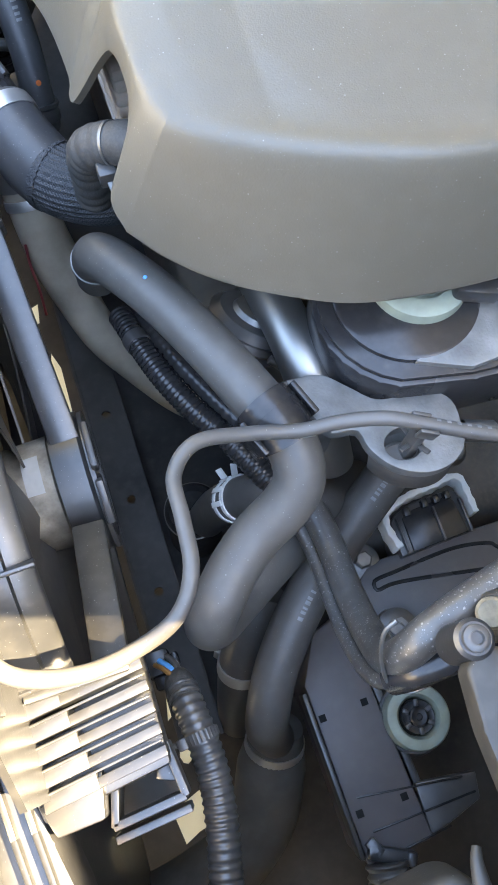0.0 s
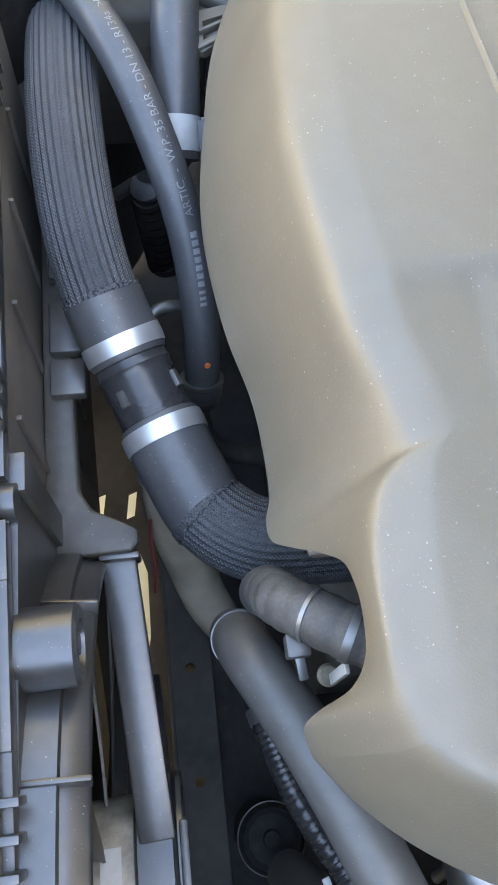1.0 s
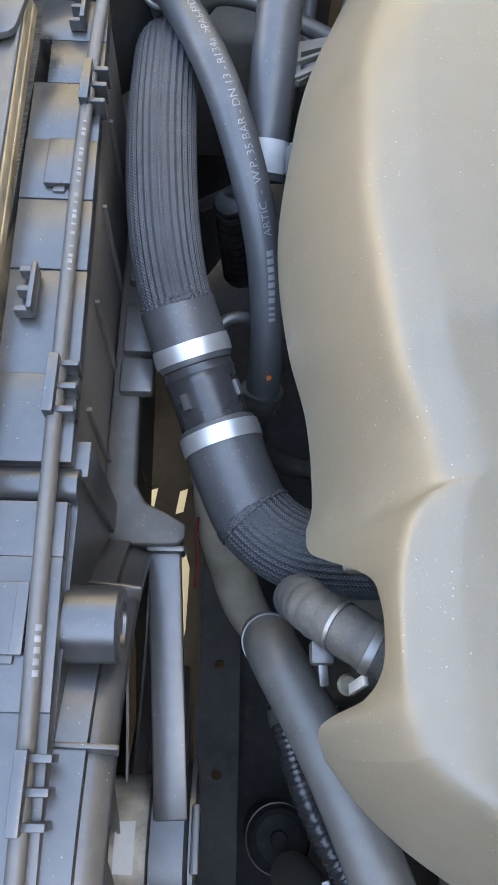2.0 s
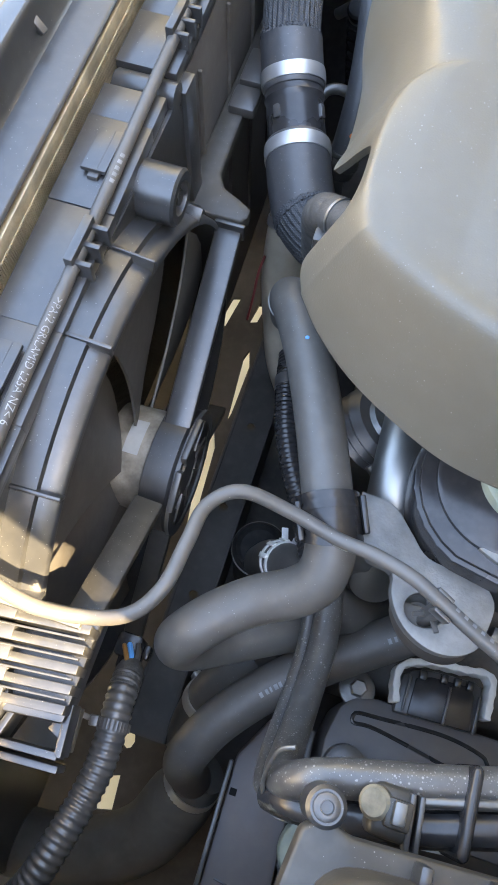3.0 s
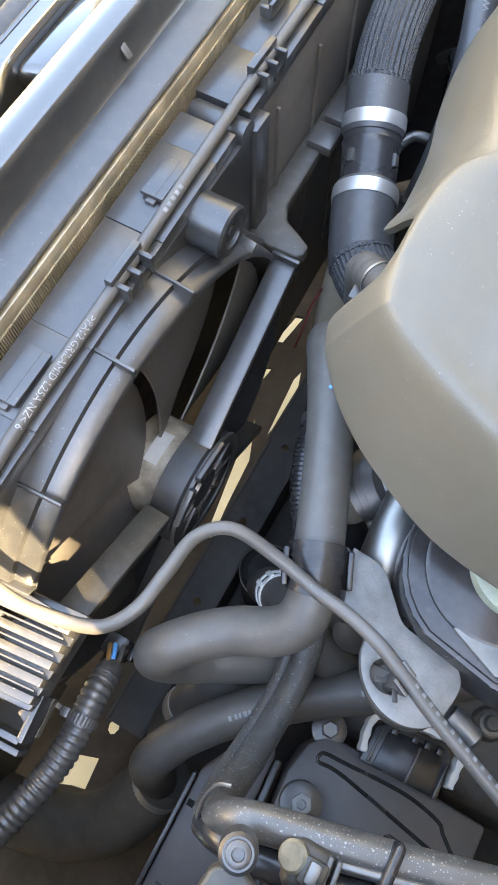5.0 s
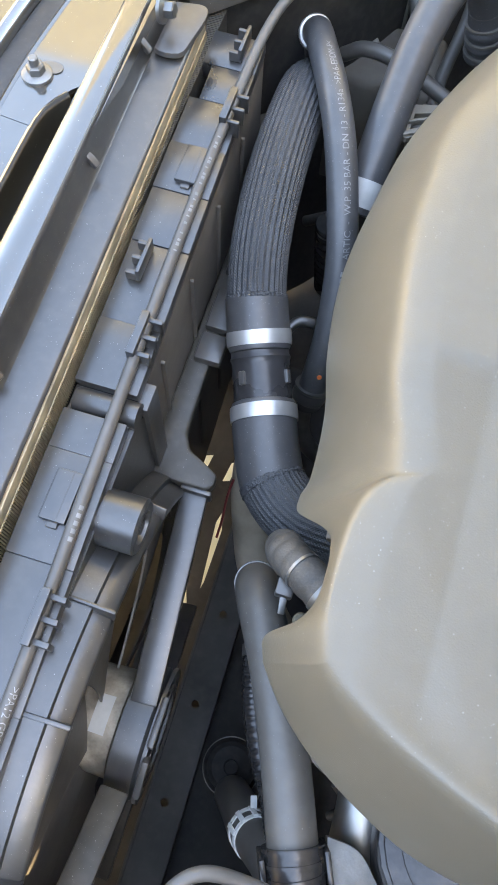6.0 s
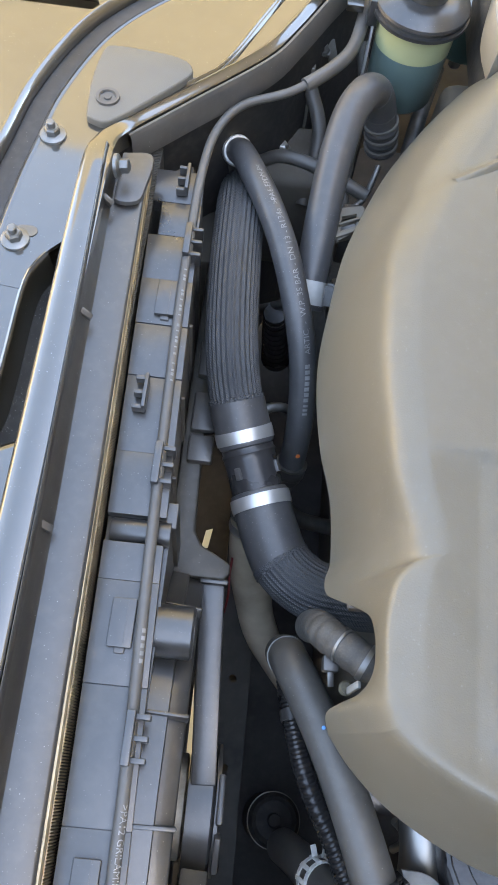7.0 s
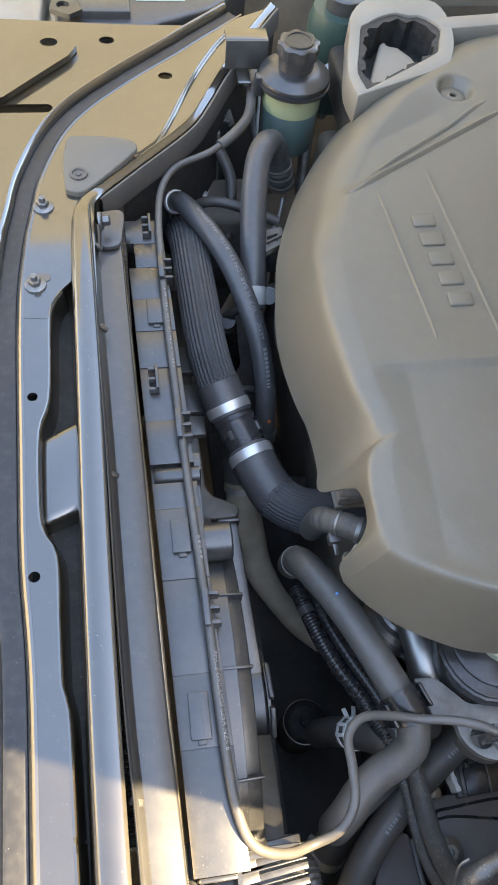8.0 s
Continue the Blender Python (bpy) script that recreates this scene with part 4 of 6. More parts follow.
# ---- engine cover ----
COVER_RIM = [  # bottom edge and matching top edge
    ((0.184, -0.150, 0.846), (0.214, -0.150, 0.926)), ((0.1805, -0.136, 0.862), (0.210, -0.135, 0.929)), ((0.196, -0.126, 0.893), (0.2085, -0.124, 0.930)),
    ((0.2025, -0.114, 0.908), (0.2075, -0.112, 0.932)), ((0.2035, -0.096, 0.912), (0.207, -0.095, 0.933)), ((0.2025, -0.083, 0.910), (0.2075, -0.080, 0.934)), ((0.2005, -0.073, 0.903), (0.209, -0.066, 0.935)),
    ((0.1935, -0.064, 0.886), (0.213, -0.052, 0.937)), ((0.1855, -0.0560, 0.866), (0.2185, -0.044, 0.9385)), ((0.1782, -0.047, 0.848), (0.225, -0.037, 0.940)), ((0.1775, -0.034, 0.841), (0.2225, -0.025, 0.9415)), ((0.181, -0.017, 0.842), (0.219, -0.012, 0.943)), ((0.178, 0.030, 0.845), (0.208, 0.022, 0.947)),
    ((0.168, 0.075, 0.845), (0.202, 0.075, 0.949)), ((0.162, 0.125, 0.845), (0.199, 0.12, 0.949)), ((0.162, 0.170, 0.845), (0.200, 0.165, 0.948)), ((0.169, 0.225, 0.848), (0.205, 0.228, 0.944)),
    ((0.181, 0.290, 0.850), (0.226, 0.291, 0.938)), ((0.205, 0.360, 0.850), (0.246, 0.345, 0.936)), ((0.230, 0.415, 0.850), (0.272, 0.398, 0.936)), ((0.275, 0.490, 0.850), (0.312, 0.460, 0.936)),
    ((0.330, 0.560, 0.850), (0.362, 0.520, 0.935)), ((0.420, 0.630, 0.850), (0.440, 0.585, 0.935)), ((0.53, 0.680, 0.850), (0.53, 0.640, 0.935)), ((0.66, 0.69, 0.850), (0.65, 0.65, 0.935)),
    ((0.72, 0.45, 0.850), (0.69, 0.43, 0.940)), ((0.73, 0.20, 0.848), (0.70, 0.19, 0.945)), ((0.71, 0.0, 0.840), (0.68, 0.0, 0.935)), ((0.66, -0.18, 0.835), (0.64, -0.16, 0.920)),
    ((0.58, -0.235, 0.835), (0.56, -0.208, 0.920)), ((0.48, -0.242, 0.835), (0.47, -0.214, 0.922)), ((0.40, -0.241, 0.834), (0.395, -0.213, 0.924)), ((0.345, -0.238, 0.834), (0.345, -0.208, 0.926)),
    ((0.300, -0.230, 0.834), (0.305, -0.196, 0.926)), ((0.262, -0.214, 0.836), (0.272, -0.183, 0.926)), ((0.228, -0.194, 0.838), (0.244, -0.170, 0.926)), ((0.202, -0.172, 0.842), (0.226, -0.160, 0.926))]


CREST_A = ((0.256, 0.2915), (0.500, 0.442))
CREST_B = ((0.290, 0.330), (0.482, 0.462))


def cover_height(x, y, rim_z, k):
    """The top of the cover: flat far part, sloped near part, with pressed ridges."""
    flat = 0.957 - 0.0055 * min(1, max(0, (0.041 - y) / 0.008)) * min(1, max(0, (x - 0.228) / 0.04)) - 0.135 * max(0, 0.040 - y)
    # shallow hollow on the near slope, from the front shoulder inwards
    hollow = (x - 0.221) * -0.877 + (y + 0.033) * -0.48
    flat -= 0.07 * max(0, min(0.05, hollow + 0.004)) * min(1, max(0, (0.02 - y) / 0.06))
    z = rim_z + (flat - rim_z) * math.sin(1.5708 * min(1, (1 - k) * 9.0))
    # step that runs from the front shoulder to the screw
    a, b = Vector((0.219, 0.271)), Vector((0.495, 0.443))
    d = (b - a).normalized()
    off = (Vector((x, y)) - a).dot(Vector((-d.y, d.x)))
    along = (Vector((x, y)) - a).dot(d)
    fade = min(1, (1 - k) * 9.0) * min(1, max(0, (along + 0.01) / 0.06)) * min(1, max(0, (0.30 - along) / 0.05))
    z -= 0.009 * fade * min(1, max(0, off / 0.009)) * min(1, max(0, (0.09 - off) / 0.04))
    # screw well
    r = math.hypot(x - 0.445, y - 0.488)
    z -= 0.014 * min(1, max(0, (0.026 - r) / 0.008))
    return z


def cover_ridge(a, b, width, height, start=0.03, end=0.03):
    """A narrow raised line on the cover from a to b, running out at both ends."""
    bm = bmesh.new()
    a, b = Vector(a), Vector(b)
    way = (b - a).normalized()
    side = Vector((-way.y, way.x))
    length = (b - a).length
    rows = []
    count = int(length / 0.004)
    for k in range(count + 1):
        u = length * k / count
        rise = height * min(1, u / start, (length - u) / end)
        row = []
        for q in range(9):
            v = (q / 4 - 1) * width * 0.5
            p = a + way * u + side * v
            row.append(bm.verts.new((p.x, p.y, cover_height(p.x, p.y, 0.95, 0) - 0.0008 + (rise + 0.0008) * max(0.0, math.cos(1.5708 * (q / 4 - 1))) ** 1.5)))
        rows.append(row)
    for p, q in zip(rows, rows[1:]):
        for k in range(8):
            bm.faces.new((p[k], p[k + 1], q[k + 1], q[k]))
    bmesh.ops.recalc_face_normals(bm, faces=bm.faces[:])
    return bm


def engine_cover():
    c = thing("engine_cover", (0.42, 0.16, 0.835), "large matt grey plastic engine cover, lightly dusty", "engine cover")
    n = 700
    # walk both rims together, by the same stretch between their marks
    lows, tops = Line([p for p, _ in COVER_RIM] + [COVER_RIM[0][0]]), Line([q for _, q in COVER_RIM] + [COVER_RIM[0][1]])
    segs = len(COVER_RIM)
    bm = bmesh.new()
    mid = Vector((0.44, 0.02, 0.957))
    pairs = []
    for k in range(n):
        f = k / n * segs * 24
        i = int(f)
        w = f - i
        pairs.append((lows.raw[i].lerp(lows.raw[i + 1], w), tops.raw[i].lerp(tops.raw[i + 1], w)))
    inside = []
    for a, b in pairs:
        inside.append((Vector((a.x, a.y, 0)) - Vector((mid.x, mid.y, 0))).normalized())
    levels = [0.0, 0.02] + [0.05 * q for q in range(1, 20)]
    rows = [[a + Vector((0, 0, -0.004)) - o * 0.004 for (a, b), o in zip(pairs, inside)]]
    for w in levels:
        rows.append([a.lerp(b, w) + o * (0.006 * w * (1 - w)) for (a, b), o in zip(pairs, inside)])
    for q in range(111):
        w = 1 - q / 110
        if w < 0.012:
            break
        row = []
        for a, b in pairs:
            flat = mid.lerp(b, w)
            row.append(Vector((flat.x, flat.y, cover_height(flat.x, flat.y, b.z, w))))
        rows.append(row)
    # round the shoulder off
    place = np.array(rows)
    for _ in range(7):
        place[4:33] = 0.5 * place[4:33] + 0.25 * (place[3:32] + place[5:34])
    rings = [[bm.verts.new(p) for p in row] for row in place]
    for a, b in zip(rings, rings[1:]):
        for k in range(n):
            bm.faces.new((a[k], a[(k + 1) % n], b[(k + 1) % n], b[k]))
    top = bm.verts.new((mid.x, mid.y, cover_height(mid.x, mid.y, 0.95, 0)))
    for k in range(n):
        bm.faces.new((rings[-1][k], rings[-1][(k + 1) % n], top))
    bmesh.ops.recalc_face_normals(bm, faces=bm.faces[:])
    part("shell", bm, COVER, c, smooth=60)
    part("foam_pad", joined(*[box(0.205 + 0.001 * (k % 2) + 0.0078 * max(0, k - 6), 0.27, -0.046 + 0.001 * (k % 2), 0.05, 0.790 + 0.0105 * k, 0.7998 + 0.0105 * k, 0.003) for k in range(9)]),
         material("brown_foam", (0.27, 0.225, 0.19), 0.9, vary=0.3, scale=60), c, "brown ribbed foam inside the cut-out")
    for k in range(5):
        y = 0.240 - 0.030 * k
        x = 0.336 + 0.003 * k
        z = cover_height(x, y, 0.95, 0)
        part("raised_bar", box(x - 0.014, x + 0.014, y - 0.0095, y + 0.0095, z - 0.003, z + 0.003, 0.0022, 3), COVER, c)
    for p, q in (((0.291, 0.294), (0.308, 0.066)), ((0.360, 0.332), (0.379, 0.069))):
        part("thin_rib", cover_ridge(p, q, 0.0046, 0.0026, 0.012, 0.012), COVER, c)
    part("crest", cover_ridge(CREST_A[0], CREST_A[1], 0.011, 0.0040, 0.035, 0.04), COVER, c)
    part("crest", cover_ridge(CREST_B[0], CREST_B[1], 0.010, 0.0032, 0.05, 0.04), COVER, c)
    z = cover_height(0.445, 0.488, 0.94, 0)
    part("cover_screw", lathe([(-0.002, 0.0165), (0.002, 0.0165), (0.003, 0.014), (0.0028, 0.005), (0.0, 0.004), (0.0, 0)], (0.445, 0.488, z), n=28), COVER, c)
    return c


engine_cover()


def engine_block():
    b = thing("engine_block", (0.5, 0.15, 0.35), "dark grimy engine block beneath the cover", "engine")
    part("block", box(0.30, 0.80, -0.16, 0.62, 0.35, 0.80, 0.02, 3), SOOT, b)
    part("front_ledge", box(0.24, 0.32, -0.10, 0.55, 0.35, 0.60, 0.015, 3), SOOT, b)
    return b


engine_block()

# ---- charge hose with two clamps ----
charge = Line([(0.071, 0.50, 0.69), (0.072, 0.47, 0.725), (0.073, 0.42, 0.767), (0.074, 0.37, 0.796), (0.076, 0.28, 0.806), (0.081, 0.21, 0.792), (0.090, 0.165, 0.772), (0.104, 0.128, 0.752), (0.117, 0.095, 0.738), (0.128, 0.066, 0.730),
               (0.139, 0.038, 0.725), (0.155, 0.008, 0.722), (0.185, -0.014, 0.724), (0.225, -0.020, 0.730), (0.28, -0.02, 0.735)])


def station(line, test):
    s = 0.0
    while s < line.length and not test(line.at(s)):
        s += 0.001
    return s


def frayed(bm, amount=0.0011):
    for v in bm.verts:
        v.co += amount * noise.noise_vector(v.co * 700)
    return bm


def charge_hose():
    h = thing("charge_hose", (0.08, 0.2, 0.73), "thick black charge hose with braided sleeve and steel clamps", "hose")
    a = station(charge, lambda p: p.y < 0.160)
    b = station(charge, lambda p: p.y < 0.113)
    c = station(charge, lambda p: p.y < 0.082)
    d = station(charge, lambda p: p.y < 0.0105)
    part("braided_sleeve", tube(charge, 0.0258, 0.0, a + 0.004, n=180, step=0.004, ribs=30, rib=0.028), BRAID, h, "ribbed black braided sleeve")
    part("sleeve_hem", frayed(tube(charge, 0.0272, a - 0.001, a + 0.007, n=144, step=0.0008, ribs=36, rib=0.02)), BRAID, h, "frayed sleeve edge")
    part("hose_end", tube(charge, 0.0282, a + 0.003, b - 0.004, n=40, swell=rounded_end(b - a - 0.007, False, True)), RUBBER, h)
    part("connector", tube(charge, 0.0262, b - 0.006, c + 0.006, n=40, swell=lambda q: 1 + (0.05 if 0.006 < q < 0.009 else 0)), BLACK_GLOSS, h, "smooth black plastic connector")
    part("elbow", tube(charge, 0.0292, c + 0.002, d, n=44, swell=rounded_end(d - c - 0.002, True, False)), RUBBER, h)
    part("braided_elbow", tube(charge, 0.0288, d - 0.002, charge.length, n=180, step=0.003, ribs=36, rib=0.018), BRAID, h, "braided hose wrap under the cover")
    part("elbow_hem", frayed(tube(charge, 0.0298, d - 0.003, d + 0.002, n=144, step=0.0008)), BRAID, h)
    clamp(charge, b - 0.018, 0.0292, 0.0135, h, -2.2)
    clamp(charge, c + 0.016, 0.0302, 0.0135, h, -2.2)
    m = c + (b - c) * 0.45
    t, up, side = charge.upright(m)
    for ang in (-0.9, 0.75):
        out = up * math.cos(ang) + side * math.sin(ang)
        part("lug", bar(charge.at(m) + out * 0.026 - t * 0.006, charge.at(m) + out * 0.0265 + t * 0.006, 0.006, 0.006, 0.001, out), PLASTIC_DARK, h)
    return h


charge_hose()

# ---- refrigerant hose ----
AC_R = 0.0143
ac = Line([(0.0610, 0.468, 0.788), (0.064, 0.459, 0.797), (0.070, 0.440, 0.812), (0.084, 0.398, 0.828), (0.104, 0.350, 0.834), (0.124, 0.302, 0.826), (0.143, 0.252, 0.800), (0.156, 0.212, 0.766),
           (0.162, 0.172, 0.722), (0.161, 0.142, 0.680), (0.158, 0.128, 0.650)])


def refrigerant_hose():
    h = thing("refrigerant_hose", (0.1, 0.3, 0.65), "black rubber refrigerant hose with white print", "hose")
    part("hose", tube(ac, AC_R, n=28), RUBBER, h)
    part("collar", tube(ac, 0.0166, -0.0, 0.012, n=32, step=0.001, swell=lambda q: 0.98 + (0.07 if 0.002 < q < 0.010 else 0)), STEEL, h, "dull metal end collar")
    part("inlet_pipe", tube(Line([(0.0612, 0.467, 0.789), (0.058, 0.474, 0.776), (0.054, 0.482, 0.74), (0.052, 0.486, 0.66)]), 0.0100, n=20), BLADE, h)
    e = ac.length
    part("collar", tube(ac, 0.0170, e - 0.022, e - 0.004, n=28, step=0.002, swell=lambda q: 0.93 + (0.1 if 0.004 < q < 0.012 else 0)), PLASTIC_DARK, h)
    part("end_ring", tube(ac, 0.0180, e - 0.026, e - 0.0235, n=28, step=0.001), DULL_STEEL, h)
    fit_line = Line([tuple(ac.at(e - 0.004)), (0.157, 0.123, 0.635), (0.163, 0.115, 0.60), (0.185, 0.11, 0.57), (0.23, 0.11, 0.55)])
    part("metal_pipe", tube(fit_line, 0.0095, n=20), DULL_STEEL, h, "dull alloy pipe leading to the engine")
    s = station(ac, lambda p: p.y < 0.228) + 0.040
    wrapped_bars([(s + 0.0045 * k + 0.024, 0.0024) for k in range(3)], ac, -0.12, AC_R, 0.005, FAINT_INK, h, "maker_mark")
    wrapped_bars([(s + 0.017 - 0.0058 * k, 0.0040) for k in range(7)], ac, -0.12, AC_R, 0.005, FAINT_INK, h, "maker_name")
    wrapped("ARTIC  -  W.P. 35 BAR - DN 13 - R134a  >PA6-EPDM-P<", ac, s - 0.028, -0.12, AC_R, 0.0085, FAINT_INK, h, "print", backwards=True)
    dot_on(ac, station(ac, lambda p: p.z < 0.690), -0.3, AC_R, 0.0026, ORANGE, h, "orange_dot", "orange paint dot")
    return h


refrigerant_hose()

# ---- upper coolant hose and the fluid tank ----
upper = Line([(0.234, 0.530, 0.760), (0.229, 0.528, 0.785), (0.222, 0.527, 0.812), (0.214, 0.520, 0.838), (0.203, 0.507, 0.858), (0.190, 0.485, 0.869), (0.177, 0.455, 0.866), (0.167, 0.41, 0.850), (0.161, 0.36, 0.825), (0.157, 0.308, 0.795), (0.154, 0.275, 0.77)])


def upper_hose():
    h = thing("upper_hose", (0.18, 0.42, 0.77), "grey-black rubber hose arching beside the fluid tank", "hose")
    part("hose", tube(upper, 0.0180, n=32), RUBBER, h)
    part("ribbed_end", tube(upper, 0.0190, 0.0, 0.042, n=32, step=0.001, swell=lambda q: 1 + 0.07 * math.sin(q * 420)), RUBBER, h)
    for q in (0.058, 0.098):
        part("mould_line", tube(upper, 0.0183, q, q + 0.0012, n=32, step=0.0006), RUBBER_DARK, h)
    for q in (0.008, 0.024, 0.040):
        part("end_ridge", tube(upper, 0.0208, q, q + 0.0022, n=32, step=0.0011), RUBBER_DUSTY, h)
    e = upper.length
    part("paper_tag", tube(upper, 0.0186, e - 0.030, e - 0.006, n=32, step=0.004), LABEL, h, "pale paper tag round the hose")
    return h


upper_hose()


def fluid_tank():
    x, y = 0.247, 0.598
    t = thing("fluid_tank", (x, y, 0.785), "round translucent fluid tank with black screw cap", "fluid tank")
    part("filled_body", lathe([(0, 0), (0, 0.036), (0.006, 0.041), (0.072, 0.0435), (0.072, 0)], (x, y, 0.785), n=48), TANK_LOW, t, "lower tank showing teal fluid")
    part("clear_body", lathe([(0.072, 0.0437), (0.105, 0.0445), (0.105, 0)], (x, y, 0.785), n=48), TANK_TOP, t, "yellow-green translucent upper tank")
    part("fluid_line", lathe([(0.0715, 0.0442), (0.0725, 0.0442)], (x, y, 0.785), n=48), TANK_LOW, t)
    part("lid_rim", lathe([(0.104, 0.046), (0.107, 0.0535), (0.111, 0.0535), (0.1115, 0.050), (0.114, 0.050), (0.117, 0.0525), (0.120, 0.0515), (0.127, 0.040), (0.131, 0.026), (0.131, 0)], (x, y, 0.785), n=48), PLASTIC, t, "black plastic lid")
    bm = lathe([(0.130, 0.0255), (0.150, 0.0255), (0.150, 0.029), (0.166, 0.0285), (0.168, 0.026), (0.168, 0)], (x, y, 0.785), n=48)
    for v in bm.verts:
        if v.co.z > 0.785 + 0.149:
            a = math.atan2(v.co.y - y, v.co.x - x)
            k = 1 + 0.05 * (1 if math.cos(8 * a) > 0 else -1)
            v.co.x, v.co.y = x + (v.co.x - x) * k, y + (v.co.y - y) * k
    cap = part("cap", bm, PLASTIC_DARK, t)
    part("cap_top", lathe([(0.1675, 0.0215), (0.1705, 0.0205), (0.1705, 0.017), (0.169, 0.0165), (0.169, 0)], (x, y, 0.785), n=40), PLASTIC_DUSTY, cap, "pale dusty cap disc with embossed print")
    part("strap", bar((x - 0.047, y - 0.004, 0.795), (x - 0.050, y - 0.004, 0.890), 0.010, 0.003, 0.001, (1, 0, 0)), LABEL, t, "pale plastic strap")
    part("strap_lug", box(x - 0.058, x - 0.046, y - 0.012, y + 0.004, 0.875, 0.905, 0.002), PLASTIC, t)
    return t


fluid_tank()


def far_tank():
    x, y = 0.340, 0.72
    t = thing("coolant_tank", (x, y, 0.78), "dark green translucent tank behind the fluid tank", "tank")
    part("body", lathe([(0, 0), (0, 0.05), (0.13, 0.052), (0.15, 0.046), (0.15, 0)], (x, y, 0.78), n=40), material("dark_green_tank", (0.03, 0.065, 0.055), 0.35, vary=0.2, scale=15), t)
    part("neck", lathe([(0.15, 0.028), (0.17, 0.028), (0.172, 0.024), (0.172, 0)], (x, y, 0.78), n=28), PLASTIC_DARK, t)
    return t


far_tank()


def engine_mount():
    m = thing("engine_mount", (0.43, 0.70, 0.85), "pale cast alloy engine mount bracket with dark rubber inside", "engine mount")
    ring = [(0.306, 0.475), (0.303, 0.53), (0.323, 0.62), (0.334, 0.662), (0.362, 0.698), (0.404, 0.706), (0.464, 0.699), (0.480, 0.66), (0.475, 0.60), (0.458, 0.555), (0.44, 0.535)]
    hole = [(0.322, 0.49), (0.317, 0.525), (0.327, 0.568), (0.335, 0.60), (0.343, 0.63), (0.357, 0.640), (0.371, 0.652), (0.402, 0.665), (0.42, 0.658), (0.44, 0.658), (0.461, 0.630), (0.452, 0.60), (0.446, 0.58), (0.43, 0.562)]
    rings = []
    for way in (ring, hole):
        line = Line([(*q, 0) for q in way + way[:1]], 0.004)
        rings.append([tuple(line.at(line.length * k / 44)[:2]) for k in range(44)])
    cast = holed_sheet(rings[0], [rings[1]], 0.955, 0.045)
    bmesh.ops.bevel(cast, geom=[e for e in cast.edges if len(e.link_faces) == 2 and e.calc_face_angle(0) > 1.2], offset=0.003, segments=2, profile=0.5, affect="EDGES", clamp_overlap=True)
    part("casting", cast, CAST, m)
    cx, cy = 0.39, 0.58
    lining = [[(cx + f * (x - cx) + wob * math.sin(k * 1.7), cy + f * (y - cy) + wob * math.cos(k * 2.3)) for k, (x, y) in enumerate(rings[1])] for f, wob in ((0.995, 0.0), (0.86, 0.004))]
    part("rubber_lining", holed_sheet(lining[0], [lining[1]], 0.951, 0.06), BLACK_RUBBER, m, "ragged black rubber lining")
    part("arm", bar((0.47, 0.735, 0.945), (0.75, 0.735, 0.95), 0.030, 0.03, 0.004), CAST, m)
    part("arm", bar((0.46, 0.640, 0.940), (0.75, 0.668, 0.945), 0.030, 0.03, 0.004), CAST, m)
    part("rubber_block", box(0.312, 0.466, 0.48, 0.672, 0.84, 0.905, 0.012, 3), BLACK_RUBBER, m, "dark cracked rubber block")
    part("tongue", prism([(0.325, 0.50), (0.334, 0.521), (0.356, 0.579), (0.375, 0.627), (0.383, 0.633), (0.387, 0.622), (0.401, 0.618), (0.416, 0.594), (0.423, 0.565), (0.42, 0.50)], 0.89, 0.932, 0.010, 3), CAST, m, "bright machined mount tongue")
    return m


engine_mount()


def far_clip_bracket():
    b = thing("latch_bracket", (0.17, 0.62, 0.86), "small folded metal bracket on the wing edge", "bracket")
    part("top_leaf", box(0.150, 0.212, 0.640, 0.668, 0.925, 0.929, 0.001), PAINT, b)
    part("front_leaf", box(0.150, 0.212, 0.636, 0.640, 0.885, 0.929, 0.001), PLASTIC_DARK, b)
    part("foot", box(0.166, 0.185, 0.600, 0.640, 0.880, 0.888, 0.001), PAINT, b)
    return b


far_clip_bracket()


def headlamp():
    h = thing("headlamp_housing", (0.0, 0.86, 0.80), "dark plastic headlamp housing at the wing corner", "headlamp")
    part("housing", prism([(-0.10, 0.77), (-0.02, 0.765), (0.06, 0.79), (0.15, 0.83), (0.22, 0.90), (0.20, 1.02), (-0.10, 1.02)], 0.78, 0.862, 0.008, 3), PLASTIC, h)
    part("lens", prism([(-0.30, 0.80), (-0.12, 0.775), (-0.11, 1.02), (-0.30, 1.02)], 0.76, 0.845, 0.02, 3), BRIGHT_PIPE, h, "clear grey lamp lens")
    part("adjuster", box(-0.06, 0.02, 0.80, 0.84, 0.855, 0.875, 0.004), PLASTIC_DARK, h)
    part("lug", holed_sheet([(-0.105, 0.80), (-0.075, 0.785), (-0.055, 0.80), (-0.07, 0.83), (-0.10, 0.84)], [circle(-0.085, 0.812, 0.010)], 0.878, 0.008), PLASTIC, h)
    part("paper_label", box(0.03, 0.11, 0.85, 0.90, 0.8625, 0.8632), LABEL, h, "white printed label")
    return h


headlamp()

